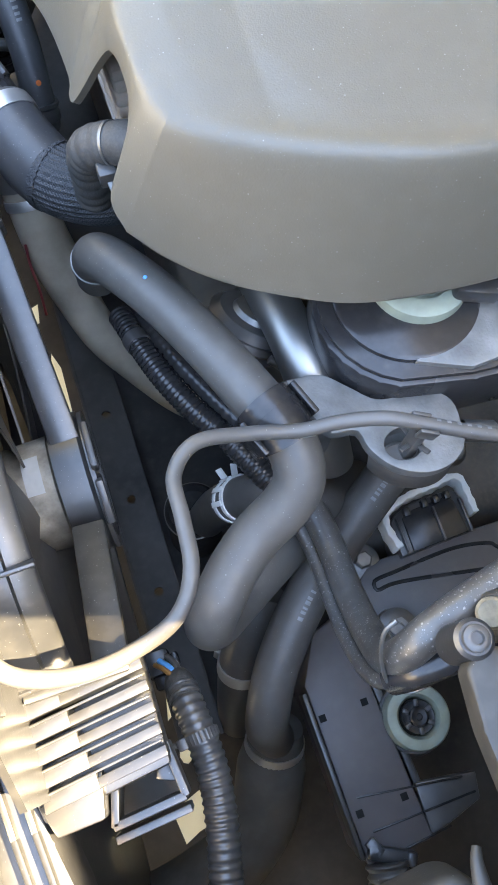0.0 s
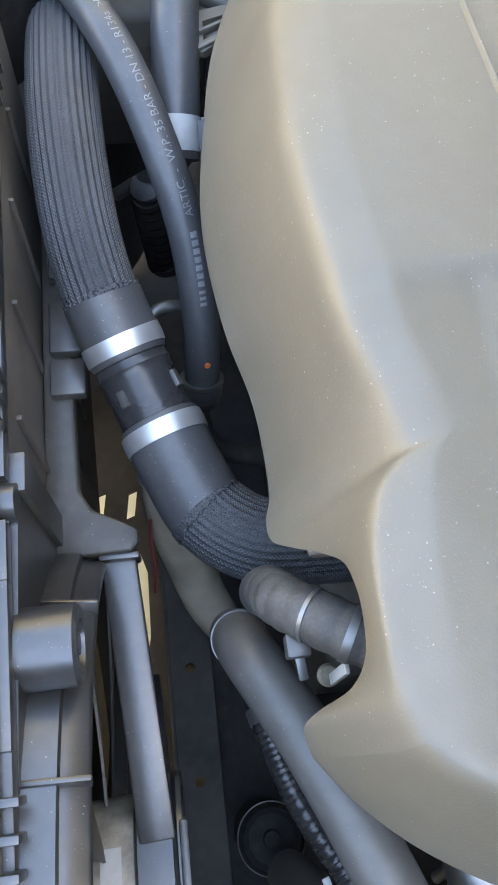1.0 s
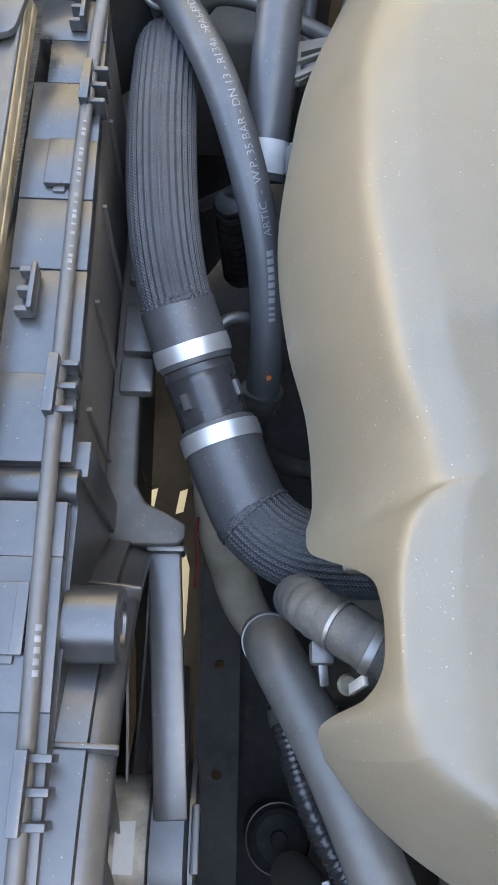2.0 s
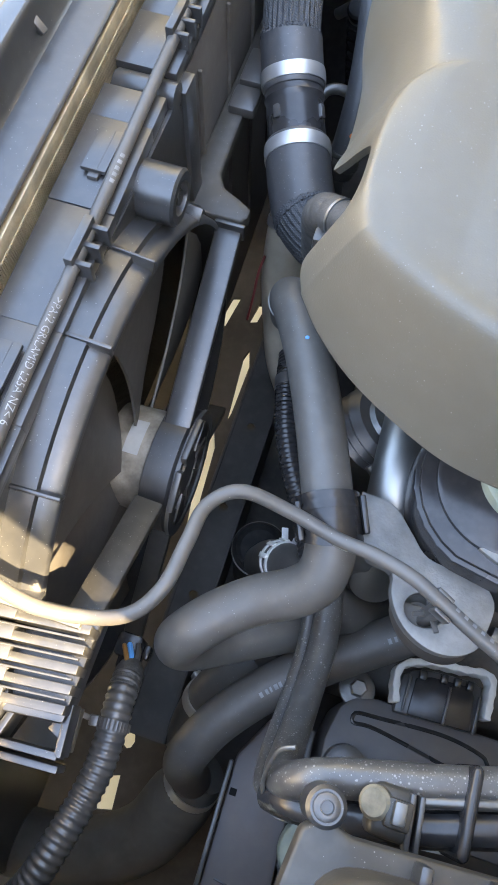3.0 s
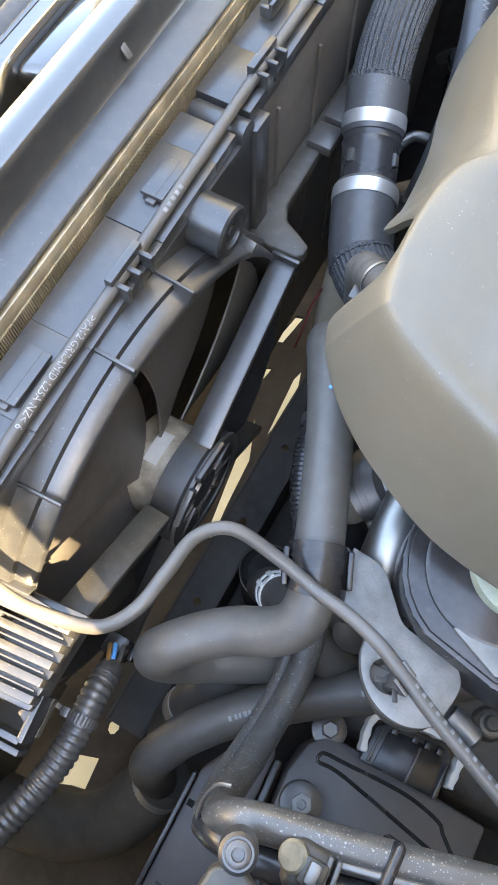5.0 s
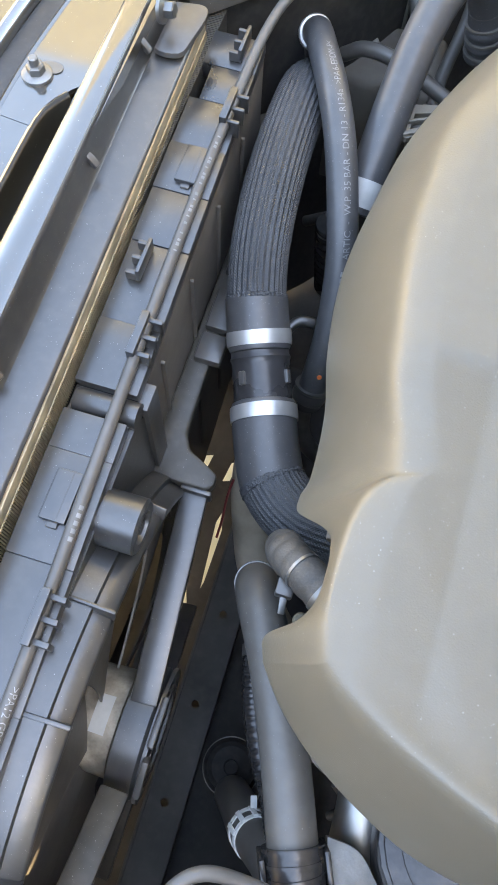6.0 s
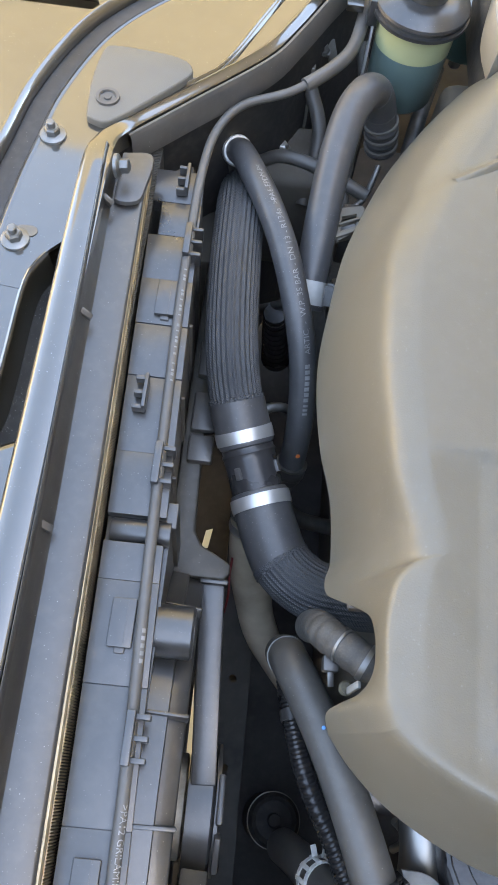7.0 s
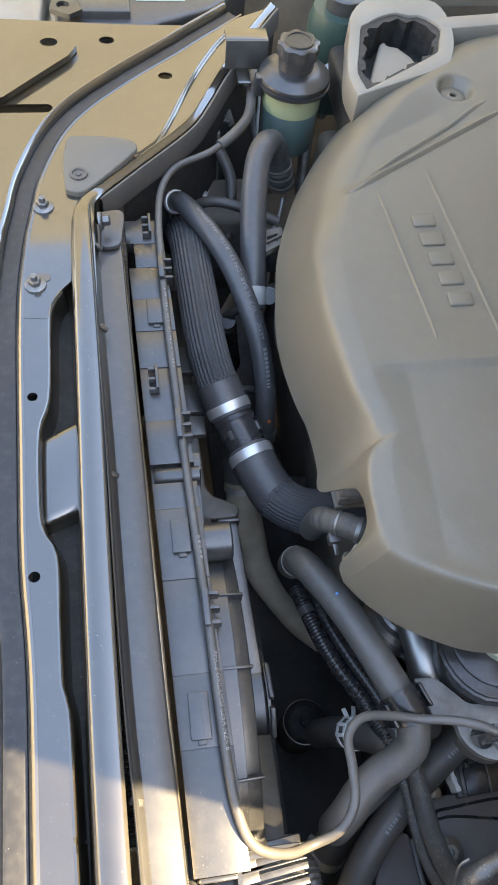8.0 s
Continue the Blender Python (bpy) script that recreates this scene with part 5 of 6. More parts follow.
# ---- wiring and pipes in the far corner ----
for pts, r, label in (
        ([(0.09, 0.50, 0.745), (0.115, 0.492, 0.765), (0.155, 0.480, 0.767), (0.22, 0.46, 0.75)], 0.008, "dark rubber hose in the far corner"),
        ([(0.20, 0.66, 0.80), (0.21, 0.60, 0.76), (0.20, 0.52, 0.72), (0.20, 0.42, 0.70)], 0.007, "dark wiring sleeve in the far corner"),
        ([(0.10, 0.34, 0.66), (0.14, 0.33, 0.70), (0.19, 0.34, 0.72), (0.25, 0.34, 0.73)], 0.006, "dull metal pipe below the hoses"),
        ([(0.30, 0.66, 0.78), (0.285, 0.60, 0.74), (0.27, 0.52, 0.72), (0.26, 0.42, 0.70)], 0.010, "grey pipe below the fluid tank"),
        ([(0.14, 0.60, 0.78), (0.16, 0.56, 0.74), (0.15, 0.50, 0.68)], 0.009, "dark rubber hose in the far corner")):
    ln = Line(pts)
    solo("corner_hose", tube(ln, r, n=16), RUBBER_DARK if "dull" not in label and "grey" not in label else DULL_STEEL, label, "hose")
ridged = Line([(0.142, 0.350, 0.54), (0.134, 0.334, 0.62), (0.1274, 0.321, 0.690)])
rh = thing("ribbed_plug", (0.142, 0.35, 0.54), "black ribbed rubber boot below the hoses", "boot")
part("boot", tube(ridged, 0.0165, n=28, step=0.001, swell=lambda q: 1.15 - 2.2 * q + 0.09 * math.sin(q * 430)), BLACK_GLOSS, rh)
part("flange", tube(ridged, 0.0135, ridged.length - 0.020, ridged.length - 0.012, n=24, step=0.002), DULL_STEEL, rh, "dull metal band")
loop = Line([(0.125, 0.150, 0.66), (0.118, 0.168, 0.685), (0.128, 0.190, 0.695), (0.150, 0.195, 0.690), (0.17, 0.19, 0.67)])
solo("pipe_loop", tube(loop, 0.0055, n=14), DULL_STEEL, "thin dull metal pipe looped beside the hose", "pipe")


def harness_plug():
    h = thing("harness_plug", (0.19, 0.35, 0.72), "grey plastic wiring clip with a dark plug and wires", "connector")
    outline = [(0.174, 0.336), (0.176, 0.372), (0.180, 0.377), (0.204, 0.384), (0.206, 0.380), (0.203, 0.352), (0.180, 0.334)]
    part("clip_frame", holed_sheet(outline, [[(0.181, 0.346), (0.182, 0.366), (0.198, 0.372), (0.197, 0.356)]], 0.815, 0.005), PAD, h)
    part("clip_web", bar((0.177, 0.352, 0.8155), (0.204, 0.366, 0.8155), 0.003, 0.006, 0.0008), PAD, h)
    part("clip_lip", bar((0.175, 0.336, 0.812), (0.203, 0.352, 0.812), 0.004, 0.012, 0.001), PAD, h)
    part("plug_body", joined(box(0.181, 0.215, 0.343, 0.385, 0.765, 0.808, 0.004), box(0.186, 0.21, 0.385, 0.40, 0.772, 0.80, 0.003)), PLASTIC, h)
    part("plug_body", box(0.180, 0.205, 0.285, 0.318, 0.735, 0.775, 0.004), PLASTIC, h)
    for k in range(4):
        w = Line([(0.190 + 0.004 * k, 0.29, 0.76), (0.186 + 0.003 * k, 0.25, 0.735), (0.195 + 0.004 * k, 0.22, 0.72), (0.21, 0.18, 0.70)])
        part("wire", tube(w, 0.0022, n=8), RUBBER_DARK, h)
    return h


def ring_clamp():
    r = thing("ring_clamp", (0.178, 0.29, 0.76), "dull steel ring clamp on a short black hose", "clamp")
    stub = Line([(0.186, 0.315, 0.745), (0.180, 0.297, 0.772), (0.1745, 0.281, 0.788)])
    part("stub_hose", tube(stub, 0.0105, n=24), BLACK_GLOSS, r)
    part("band", tube(stub, 0.0122, stub.length - 0.014, stub.length - 0.009, n=32, step=0.002), DULL_STEEL, r)
    end = stub.at(stub.length - 0.0115)
    part("ear", bar(end + Vector((0.010, 0.008, 0.006)), end + Vector((0.019, 0.014, 0.012)), 0.006, 0.003, 0.0008), DULL_STEEL, r)
    return r


ring_clamp()
harness_plug()


def wing_fitting():
    f = thing("wing_fitting", (0.14, 0.62, 0.80), "small dull metal fitting with a bolt under the wing edge", "fitting")
    part("plate", box(0.122, 0.160, 0.625, 0.668, 0.800, 0.804, 0.001), DULL_STEEL, f)
    part("post", lathe([(0, 0.008), (0.016, 0.008), (0.018, 0.006), (0.018, 0)], (0.132, 0.640, 0.803), (0.2, -0.2, 0.95), 20), ALLOY, f)
    part("bolt", lathe([(0, 0.009), (0.004, 0.009), (0.004, 0.006), (0.010, 0.006), (0.010, 0)], (0.150, 0.630, 0.804), n=6), DULL_STEEL, f, smooth=20)
    part("tab", bar((0.158, 0.640, 0.812), (0.166, 0.632, 0.792), 0.014, 0.003, 0.0008), ALLOY, f)
    part("stay", box(0.138, 0.144, 0.60, 0.63, 0.30, 0.802, 0.001), GRIME, f)
    return f


wing_fitting()
block_bolt = thing("block_bolt", (0.116, 0.551, 0.70), "small steel bolt in the dark far corner", "bolt")
part("head", lathe([(0, 0.007), (0.006, 0.007), (0.0075, 0.0055), (0.0075, 0)], (0.116, 0.551, 0.722), n=6), STEEL, block_bolt, smooth=20)
part("flange", lathe([(-0.003, 0.011), (0, 0.011), (0.0005, 0.009), (0.0005, 0)], (0.116, 0.551, 0.722), n=20), DULL_STEEL, block_bolt)
part("carrier", box(0.07, 0.20, 0.50, 0.60, 0.55, 0.719, 0.012, 3), GRIME, block_bolt)
pale = Line([(0.312, 0.650, 0.875), (0.325, 0.69, 0.84), (0.336, 0.725, 0.79), (0.345, 0.75, 0.72)])
solo("pale_pipe", tube(pale, 0.0085, n=18), BRIGHT_PIPE, "pale metal pipe rising behind the fluid tank", "pipe")
thin = Line([(0.232, 0.500, 0.76), (0.226, 0.480, 0.752), (0.216, 0.455, 0.748), (0.200, 0.44, 0.745)])
solo("thin_pipe", tube(thin, 0.0035, n=12), DULL_STEEL, "thin dull metal pipe below the arching hose", "pipe")

# ---- cloth-wrapped hose in the cover's cut-out ----
cloth = Line([(0.178, -0.058, 0.770), (0.1775, -0.063, 0.800), (0.178, -0.070, 0.826), (0.184, -0.079, 0.841), (0.197, -0.089, 0.850), (0.214, -0.100, 0.854), (0.250, -0.116, 0.856)])


def breather_hose():
    h = thing("breather_hose", (0.19, -0.08, 0.77), "dark tape-wrapped hose with strap entering the cover", "hose")
    part("hose", tube(cloth, 0.0132, n=64, step=0.001, swell=lambda q: 1 + 0.07 * abs(math.sin(q * 300 + 0.8 * math.sin(q * 90)))), TAPE, h)
    s = station(cloth, lambda p: p.x > 0.192)
    part("wire_clip", tube(cloth, 0.0142, s, s + 0.0018, n=32, step=0.001), DULL_STEEL, h, "thin steel wire clip")
    t, up, side = cloth.upright(s)
    k = cloth.at(s) + side * 0.0150 - up * 0.004
    part("clip_head", box(k.x - 0.006, k.x + 0.006, k.y - 0.006, k.y + 0.006, k.z - 0.012, k.z, 0.0015), PLASTIC_DARK, h)
    part("clip_tail", bar(k + Vector((0, 0, -0.006)), k + Vector((0.002, -0.016, -0.012)), 0.005, 0.003, 0.0008), DULL_STEEL, h)
    s2 = station(cloth, lambda p: p.x > 0.206)
    part("strap", tube(cloth, 0.0146, s2 + 0.002, s2 + 0.006, n=32, step=0.002), DULL_STEEL, h, "dull steel strap")
    part("strap_end", bar(cloth.at(s2) + Vector((0.0, -0.017, -0.006)), cloth.at(s2) + Vector((-0.004, -0.020, -0.030)), 0.006, 0.003, 0.0008, (1, 0, 0)), LABEL, h)
    return h


breather_hose()
solo("cream_plug", lathe([(0, 0), (0, 0.005), (0.008, 0.006), (0.010, 0.0045), (0.010, 0)], (0.202, -0.113, 0.81), n=24), GRUBBY, "small cream plastic plug below the strap", "plug")

# ---- lower radiator hose with collar ----
HOSE_R = 0.0178
lower = Line([(0.164, -0.070, 0.690), (0.164, -0.075, 0.715), (0.166, -0.085, 0.737), (0.172, -0.099, 0.750), (0.182, -0.118, 0.757), (0.198, -0.150, 0.764), (0.219, -0.199, 0.768), (0.240, -0.254, 0.768),
              (0.250, -0.280, 0.760), (0.249, -0.300, 0.748), (0.236, -0.312, 0.735), (0.213, -0.322, 0.722), (0.192, -0.337, 0.716), (0.175, -0.354, 0.711), (0.165, -0.364, 0.690), (0.172, -0.362, 0.662), (0.195, -0.348, 0.642), (0.235, -0.325, 0.63), (0.28, -0.30, 0.60)])


def coolant_hose():
    h = thing("coolant_hose", (0.2, -0.2, 0.63), "thick grey rubber coolant hose with a black collar", "hose")
    part("hose", tube(lower, HOSE_R, n=36), RUBBER_DUSTY, h)
    s = station(lower, lambda p: p.y < -0.252)
    col = part("collar", tube(lower, 0.0215, s - 0.003, s + 0.027, n=36, step=0.002, swell=lambda q: 1 + (0.03 if q < 0.003 or q > 0.026 else 0)), BLACK_GLOSS, h, "shiny black plastic collar")
    part("collar_ring", tube(lower, 0.0225, s + 0.005, s + 0.007, n=36, step=0.001), BLACK_GLOSS, col)
    part("collar_ring", tube(lower, 0.0225, s + 0.012, s + 0.014, n=36, step=0.001), BLACK_GLOSS, col)
    t, up, side = lower.upright(s + 0.012)
    for sg in (-1, 1):
        k = lower.at(s + 0.012) + side * (0.022 * sg)
        part("collar_wing", bar(k - t * 0.013, k + t * 0.013, 0.004, 0.028, 0.001), BLACK_GLOSS, col)
    tag = lower.at(s + 0.027) + up * 0.0225
    part("white_mark", bar(tag - side * 0.007, tag + side * 0.003, 0.004, 0.001, 0.0003, up), LABEL, col, "white paint mark")
    dot_on(lower, station(lower, lambda p: p.y < -0.142), 0.1, HOSE_R, 0.0017, BLUE, h, "blue_dot", "blue paint dot")
    band = part("end_clip", tube(lower, HOSE_R + 0.001, 0.030, 0.033, n=32, step=0.001), DULL_STEEL, h, "thin metal clip")
    t, up, side = lower.upright(0.03)
    part("clip_tab", box(0.166, 0.172, -0.098, -0.088, 0.722, 0.732, 0.001), WHITE, band)
    return h


coolant_hose()

# ---- bracket, belt cover and alloy pipe under the cover ----
def alloy_bracket():
    b = thing("alloy_bracket", (0.31, -0.28, 0.75), "cast alloy bracket holding the thin pipe", "bracket")
    pts = [(0.260, -0.238), (0.283, -0.241), (0.299, -0.256), (0.312, -0.269), (0.330, -0.2725), (0.349, -0.274), (0.361, -0.286), (0.360, -0.304), (0.355, -0.319), (0.342, -0.327), (0.326, -0.3275), (0.311, -0.321), (0.301, -0.311), (0.295, -0.299), (0.292, -0.286), (0.275, -0.282), (0.266, -0.262)]
    line = Line([(*q, 0) for q in pts + pts[:1]], 0.003)
    edge = [tuple(line.at(line.length * k / 70)[:2]) for k in range(70)]
    plate = holed_sheet(edge, [circle(0.3180, -0.3045, 0.0112, 28, sx=1.15)], 0.768, 0.011)
    bmesh.ops.bevel(plate, geom=[e for e in plate.edges if len(e.link_faces) == 2 and e.calc_face_angle(0) > 1.2], offset=0.0016, segments=2, profile=0.5, affect="EDGES", clamp_overlap=True)
    part("plate", plate, ALLOY, b)
    part("hollow", lathe([(-0.020, 0), (-0.020, 0.0090), (-0.013, 0.0125), (-0.006, 0.0140)], (0.3180, -0.3045, 0.768), n=32), ALLOY, b, "shaded round hollow")
    # leaning skirt below the plate, in a darker alloy with brown blotches
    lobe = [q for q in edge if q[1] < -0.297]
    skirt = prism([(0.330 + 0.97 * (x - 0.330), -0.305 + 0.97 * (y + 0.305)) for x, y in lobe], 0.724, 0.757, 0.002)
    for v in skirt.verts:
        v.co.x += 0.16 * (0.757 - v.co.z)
    part("skirt", skirt, ALLOY_DARK, b, "darker cast underside")
    part("stay", box(0.268, 0.284, -0.277, -0.262, 0.65, 0.757, 0.003), DULL_STEEL, b)
    part("pin", lathe([(0, 0.008), (0.022, 0.008), (0.024, 0.006), (0.024, 0)], (0.364, -0.305, 0.755), (1, -0.3, -0.1), 20), DULL_STEEL, b)
    grip = part("pipe_grip", box(0.317, 0.325, -0.312, -0.302, 0.745, 0.798, 0.002), PLASTIC_DARK, b, "black plastic pipe clip")
    for sg in (-1, 1):
        part("grip_jaw", bar((0.316, -0.304 + 0.0062 * sg, 0.803), (0.327, -0.309 + 0.0062 * sg, 0.801), 0.0025, 0.011, 0.0008), PLASTIC_DARK, grip)
    for k in range(4):
        a = 0.4 + 1.57 * k
        part("grip_barb", bar((0.321, -0.307, 0.776), (0.321 + 0.013 * math.cos(a), -0.307 + 0.013 * math.sin(a), 0.782), 0.0035, 0.002, 0.0006), PLASTIC_DARK, grip)
    return b


alloy_bracket()


def belt_cover():
    c = thing("belt_cover", (0.35, -0.22, 0.74), "black belt cover with alloy face and pale ring", "belt cover")
    pts = []
    for k in range(15):
        a = radians(70 + 12.5 * k)
        pts.append((0.352 + 0.064 * math.cos(a), -0.215 + 0.064 * math.sin(a)))
    pts += [(0.375, -0.283), (0.42, -0.286), (0.47, -0.280), (0.47, -0.16), (0.38, -0.15)]
    part("shell", prism(pts, 0.735, 0.786, 0.004, 2), BLACK_GLOSS, c)
    part("rim", prism([(0.352 + 0.94 * (x - 0.352), -0.215 + 0.94 * (y + 0.215)) for x, y in pts], 0.786, 0.790, 0.001), BLACK_GLOSS, c)
    part("face", prism([(0.338, -0.262), (0.372, -0.277), (0.465, -0.270), (0.465, -0.18), (0.40, -0.20), (0.36, -0.245)], 0.787, 0.7945, 0.001), ALLOY, c, "scuffed alloy face")
    part("drum", lathe([(0, 0), (0, 0.050), (0.006, 0.050), (0.008, 0.047), (0.008, 0)], (0.352, -0.213, 0.788), n=48), BLACK_GLOSS, c)
    part("pale_ring", lathe([(0.007, 0.034), (0.016, 0.033), (0.018, 0.029), (0.018, 0.021), (0.012, 0.019), (0.012, 0)], (0.362, -0.207, 0.788), n=48), GREEN_PALE, c, "pale green plastic ring")
    part("plug_tail", bar((0.376, -0.226, 0.808), (0.405, -0.236, 0.806), 0.014, 0.014, 0.003), PLASTIC, c)
    return c


belt_cover()
alloy = Line([(0.283, -0.12, 0.70), (0.281, -0.16, 0.735), (0.281, -0.20, 0.748), (0.283, -0.230, 0.740), (0.286, -0.255, 0.715), (0.292, -0.275, 0.675)])
solo("alloy_pipe", tube(alloy, 0.0178, n=32), BRIGHT_PIPE, "polished alloy pipe running below the cover", "pipe")
black_pulley = thing("pulley", (0.255, -0.185, 0.68), "black ribbed pulley below the cover", "pulley")
part("wheel", lathe([(-0.012, 0.030), (-0.010, 0.036), (-0.006, 0.032), (-0.002, 0.036), (0.002, 0.032), (0.006, 0.036), (0.010, 0.032), (0.012, 0.030), (0.012, 0)], (0.262, -0.165, 0.715), (0.5, 0.3, 0.8), 40), PLASTIC_DARK, black_pulley)
part("hub", lathe([(0.012, 0.02), (0.016, 0.018), (0.016, 0)], (0.262, -0.165, 0.715), (0.5, 0.3, 0.8), 24), DULL_STEEL, black_pulley)
hook = Line([(0.262, -0.205, 0.735), (0.270, -0.212, 0.730), (0.272, -0.222, 0.722), (0.266, -0.228, 0.712)])
solo("wire_hook", tube(hook, 0.0035, n=10), DULL_STEEL, "dull steel wire hook beside the hose", "hook")

# ---- hoses low down ----
ribbed = Line([(0.172, -0.090, 0.655), (0.179, -0.125, 0.664), (0.190, -0.165, 0.668), (0.206, -0.200, 0.666), (0.223, -0.228, 0.664), (0.234, -0.251, 0.662), (0.243, -0.270, 0.660), (0.250, -0.288, 0.659)])
w = thing("wiring_conduit", (0.19, -0.18, 0.6), "thin black ribbed conduit under the coolant hose", "conduit")
part("conduit", tube(ribbed, 0.0100, n=20, step=0.0012, swell=lambda q: 1 + 0.045 * math.sin(q * 1500)), BLACK_GLOSS, w)
second = Line([(0.188, -0.090, 0.650), (0.196, -0.122, 0.660), (0.208, -0.158, 0.666), (0.224, -0.194, 0.667), (0.240, -0.224, 0.666), (0.251, -0.248, 0.664), (0.259, -0.268, 0.663)])
part("sleeve", tube(second, 0.0085, n=18, step=0.0012, swell=lambda q: 1 + 0.03 * math.sin(q * 900)), BLACK_GLOSS, w)
part("tape", tube(ribbed, 0.0112, 0.03, 0.04, n=18, step=0.003), PLASTIC_DARK, w)


def spring_hose():
    ln = Line([(0.198, -0.245, 0.50), (0.207, -0.252, 0.555), (0.217, -0.262, 0.600), (0.232, -0.272, 0.632), (0.252, -0.285, 0.650), (0.275, -0.295, 0.640), (0.305, -0.285, 0.60), (0.34, -0.265, 0.55)])
    h = thing("small_hose", (0.21, -0.26, 0.5), "short black hose with a sprung steel clip", "hose")
    part("hose", tube(ln, 0.0185, n=28), RUBBER_DARK, h)
    s = 0.115
    clip = part("spring_clip", joined(tube(ln, 0.0198, s - 0.009, s - 0.005, n=32, step=0.002), tube(ln, 0.0198, s + 0.004, s + 0.008, n=32, step=0.002)), WHITE, h, "pale sprung clip")
    t, up, side = ln.upright(s)
    for k in range(5):
        a = -1.9 + 0.62 * k
        out = up * math.cos(a) + side * math.sin(a)
        part("clip_finger", bar(ln.at(s) + out * 0.0202 - t * 0.009, ln.at(s) + out * 0.0202 + t * 0.008, 0.0045, 0.0016, 0.0004, out), WHITE, clip)
    for a, reach in ((-1.25, 0.012), (-0.75, 0.010)):
        out = up * math.cos(a) + side * math.sin(a)
        part("clip_ear", bar(ln.at(s) + out * 0.019 - t * 0.004, ln.at(s) + out * (0.020 + reach) - t * 0.008, 0.006, 0.0018, 0.0005, t), WHITE, clip)
    return h


spring_hose()
drum = thing("filter_drum", (0.185, -0.225, 0.45), "round black canister below the coolant hose", "canister")
part("body", lathe([(0, 0), (0, 0.030), (0.10, 0.030), (0.108, 0.026), (0.102, 0.021), (0.102, 0.008), (0.110, 0.007), (0.110, 0)], (0.190, -0.222, 0.36), n=40), material("dull_black_canister", (0.030, 0.029, 0.029), 0.8, vary=0.3, dust=0.15, specular=0.15), drum)
part("rim", lathe([(0.098, 0.0300), (0.0975, 0.0312), (0.0995, 0.0312), (0.100, 0.0300)], (0.190, -0.222, 0.36), n=40), DULL_STEEL, drum, "thin bright wire round the rim")

grey = Line([(0.126, 0.12, 0.665), (0.126, 0.066, 0.600), (0.137, 0.028, 0.540), (0.151, -0.008, 0.500), (0.177, -0.040, 0.460), (0.212, -0.070, 0.420), (0.250, -0.095, 0.39)])
gh = thing("grey_hose", (0.15, 0.0, 0.31), "dusty tan-grey hose running down behind the fan", "hose")
part("hose", tube(grey, 0.024, n=28, swell=lambda q: (1 + 0.03 * math.sin(q * 60)) * (1 - 0.22 * min(1, max(0, q - 0.16) / 0.10))), DUSTY_TAN, gh)
part("end_sleeve", tube(grey, 0.0255, 0.0, 0.05, n=28, step=0.004), RUBBER_DARK, gh)
clamp(grey, 0.062, 0.0250, 0.009, gh, 2.6)

lowhose = Line([(0.43, -0.225, 0.65), (0.38, -0.262, 0.648), (0.345, -0.288, 0.642), (0.310, -0.312, 0.628), (0.278, -0.335, 0.620), (0.250, -0.358, 0.614), (0.226, -0.382, 0.602), (0.205, -0.408, 0.588), (0.192, -0.432, 0.572), (0.188, -0.445, 0.548), (0.192, -0.453, 0.51), (0.196, -0.458, 0.47)])
lh = thing("pressure_hose", (0.25, -0.36, 0.45), "dark rubber hose with faint white print", "hose")
part("hose", tube(lowhose, 0.0182, n=32), HOSE_WARM, lh)
for y in (-0.291, -0.355):
    s = station(lowhose, lambda p: p.y < y)
    wrapped_bars([(s + 0.0040 * k + 0.0008 * (k % 2), 0.0017 + 0.0006 * (k % 3)) for k in range(6)], lowhose, -0.15, 0.0182, 0.0042, FAINT_INK, lh, "faint_print")
intake = Line([(0.212, -0.435, 0.47), (0.200, -0.455, 0.452), (0.186, -0.485, 0.42), (0.165, -0.525, 0.39), (0.125, -0.555, 0.375), (0.07, -0.57, 0.37), (0.02, -0.575, 0.37)])
ie = thing("intake_elbow", (0.15, -0.52, 0.35), "wide black rubber intake elbow with a steel clamp", "hose")
part("hose", tube(intake, 0.034, 0.02, None, n=36, swell=lambda q: 0.72 + 0.28 * min(1, q / 0.05)), GRIME, ie)
clamp(intake, station(intake, lambda p: p.y < -0.464), 0.0290, 0.013, ie, 2.5)
second_low = Line([(0.225, -0.335, 0.54), (0.205, -0.36, 0.52), (0.188, -0.385, 0.49), (0.178, -0.41, 0.44), (0.172, -0.43, 0.36)])
sl = thing("return_hose", (0.16, -0.4, 0.36), "black rubber hose with a steel clamp", "hose")
part("hose", tube(second_low, 0.022, n=28), RUBBER_DARK, sl)
clamp(second_low, 0.085, 0.0232, 0.012, sl, 2.0)

dusty = Line([(0.257, -0.262, 0.664), (0.263, -0.290, 0.668), (0.267, -0.315, 0.671), (0.268, -0.338, 0.675), (0.2665, -0.360, 0.682), (0.265, -0.380, 0.692), (0.263, -0.398, 0.708), (0.2605, -0.413, 0.730), (0.2585, -0.4235, 0.752), (0.2595, -0.4275, 0.772), (0.265, -0.4255, 0.789), (0.276, -0.4205, 0.800), (0.294, -0.4150, 0.805), (0.318, -0.409, 0.806), (0.350, -0.401, 0.806), (0.42, -0.381, 0.805), (0.50, -0.36, 0.80)])
dh = thing("fuel_hose", (0.28, -0.38, 0.6), "dusty black hose rising to run beside the air box", "hose")
part("hose", tube(dusty, 0.0108, n=24), RUBBER_SPECKLED, dh)
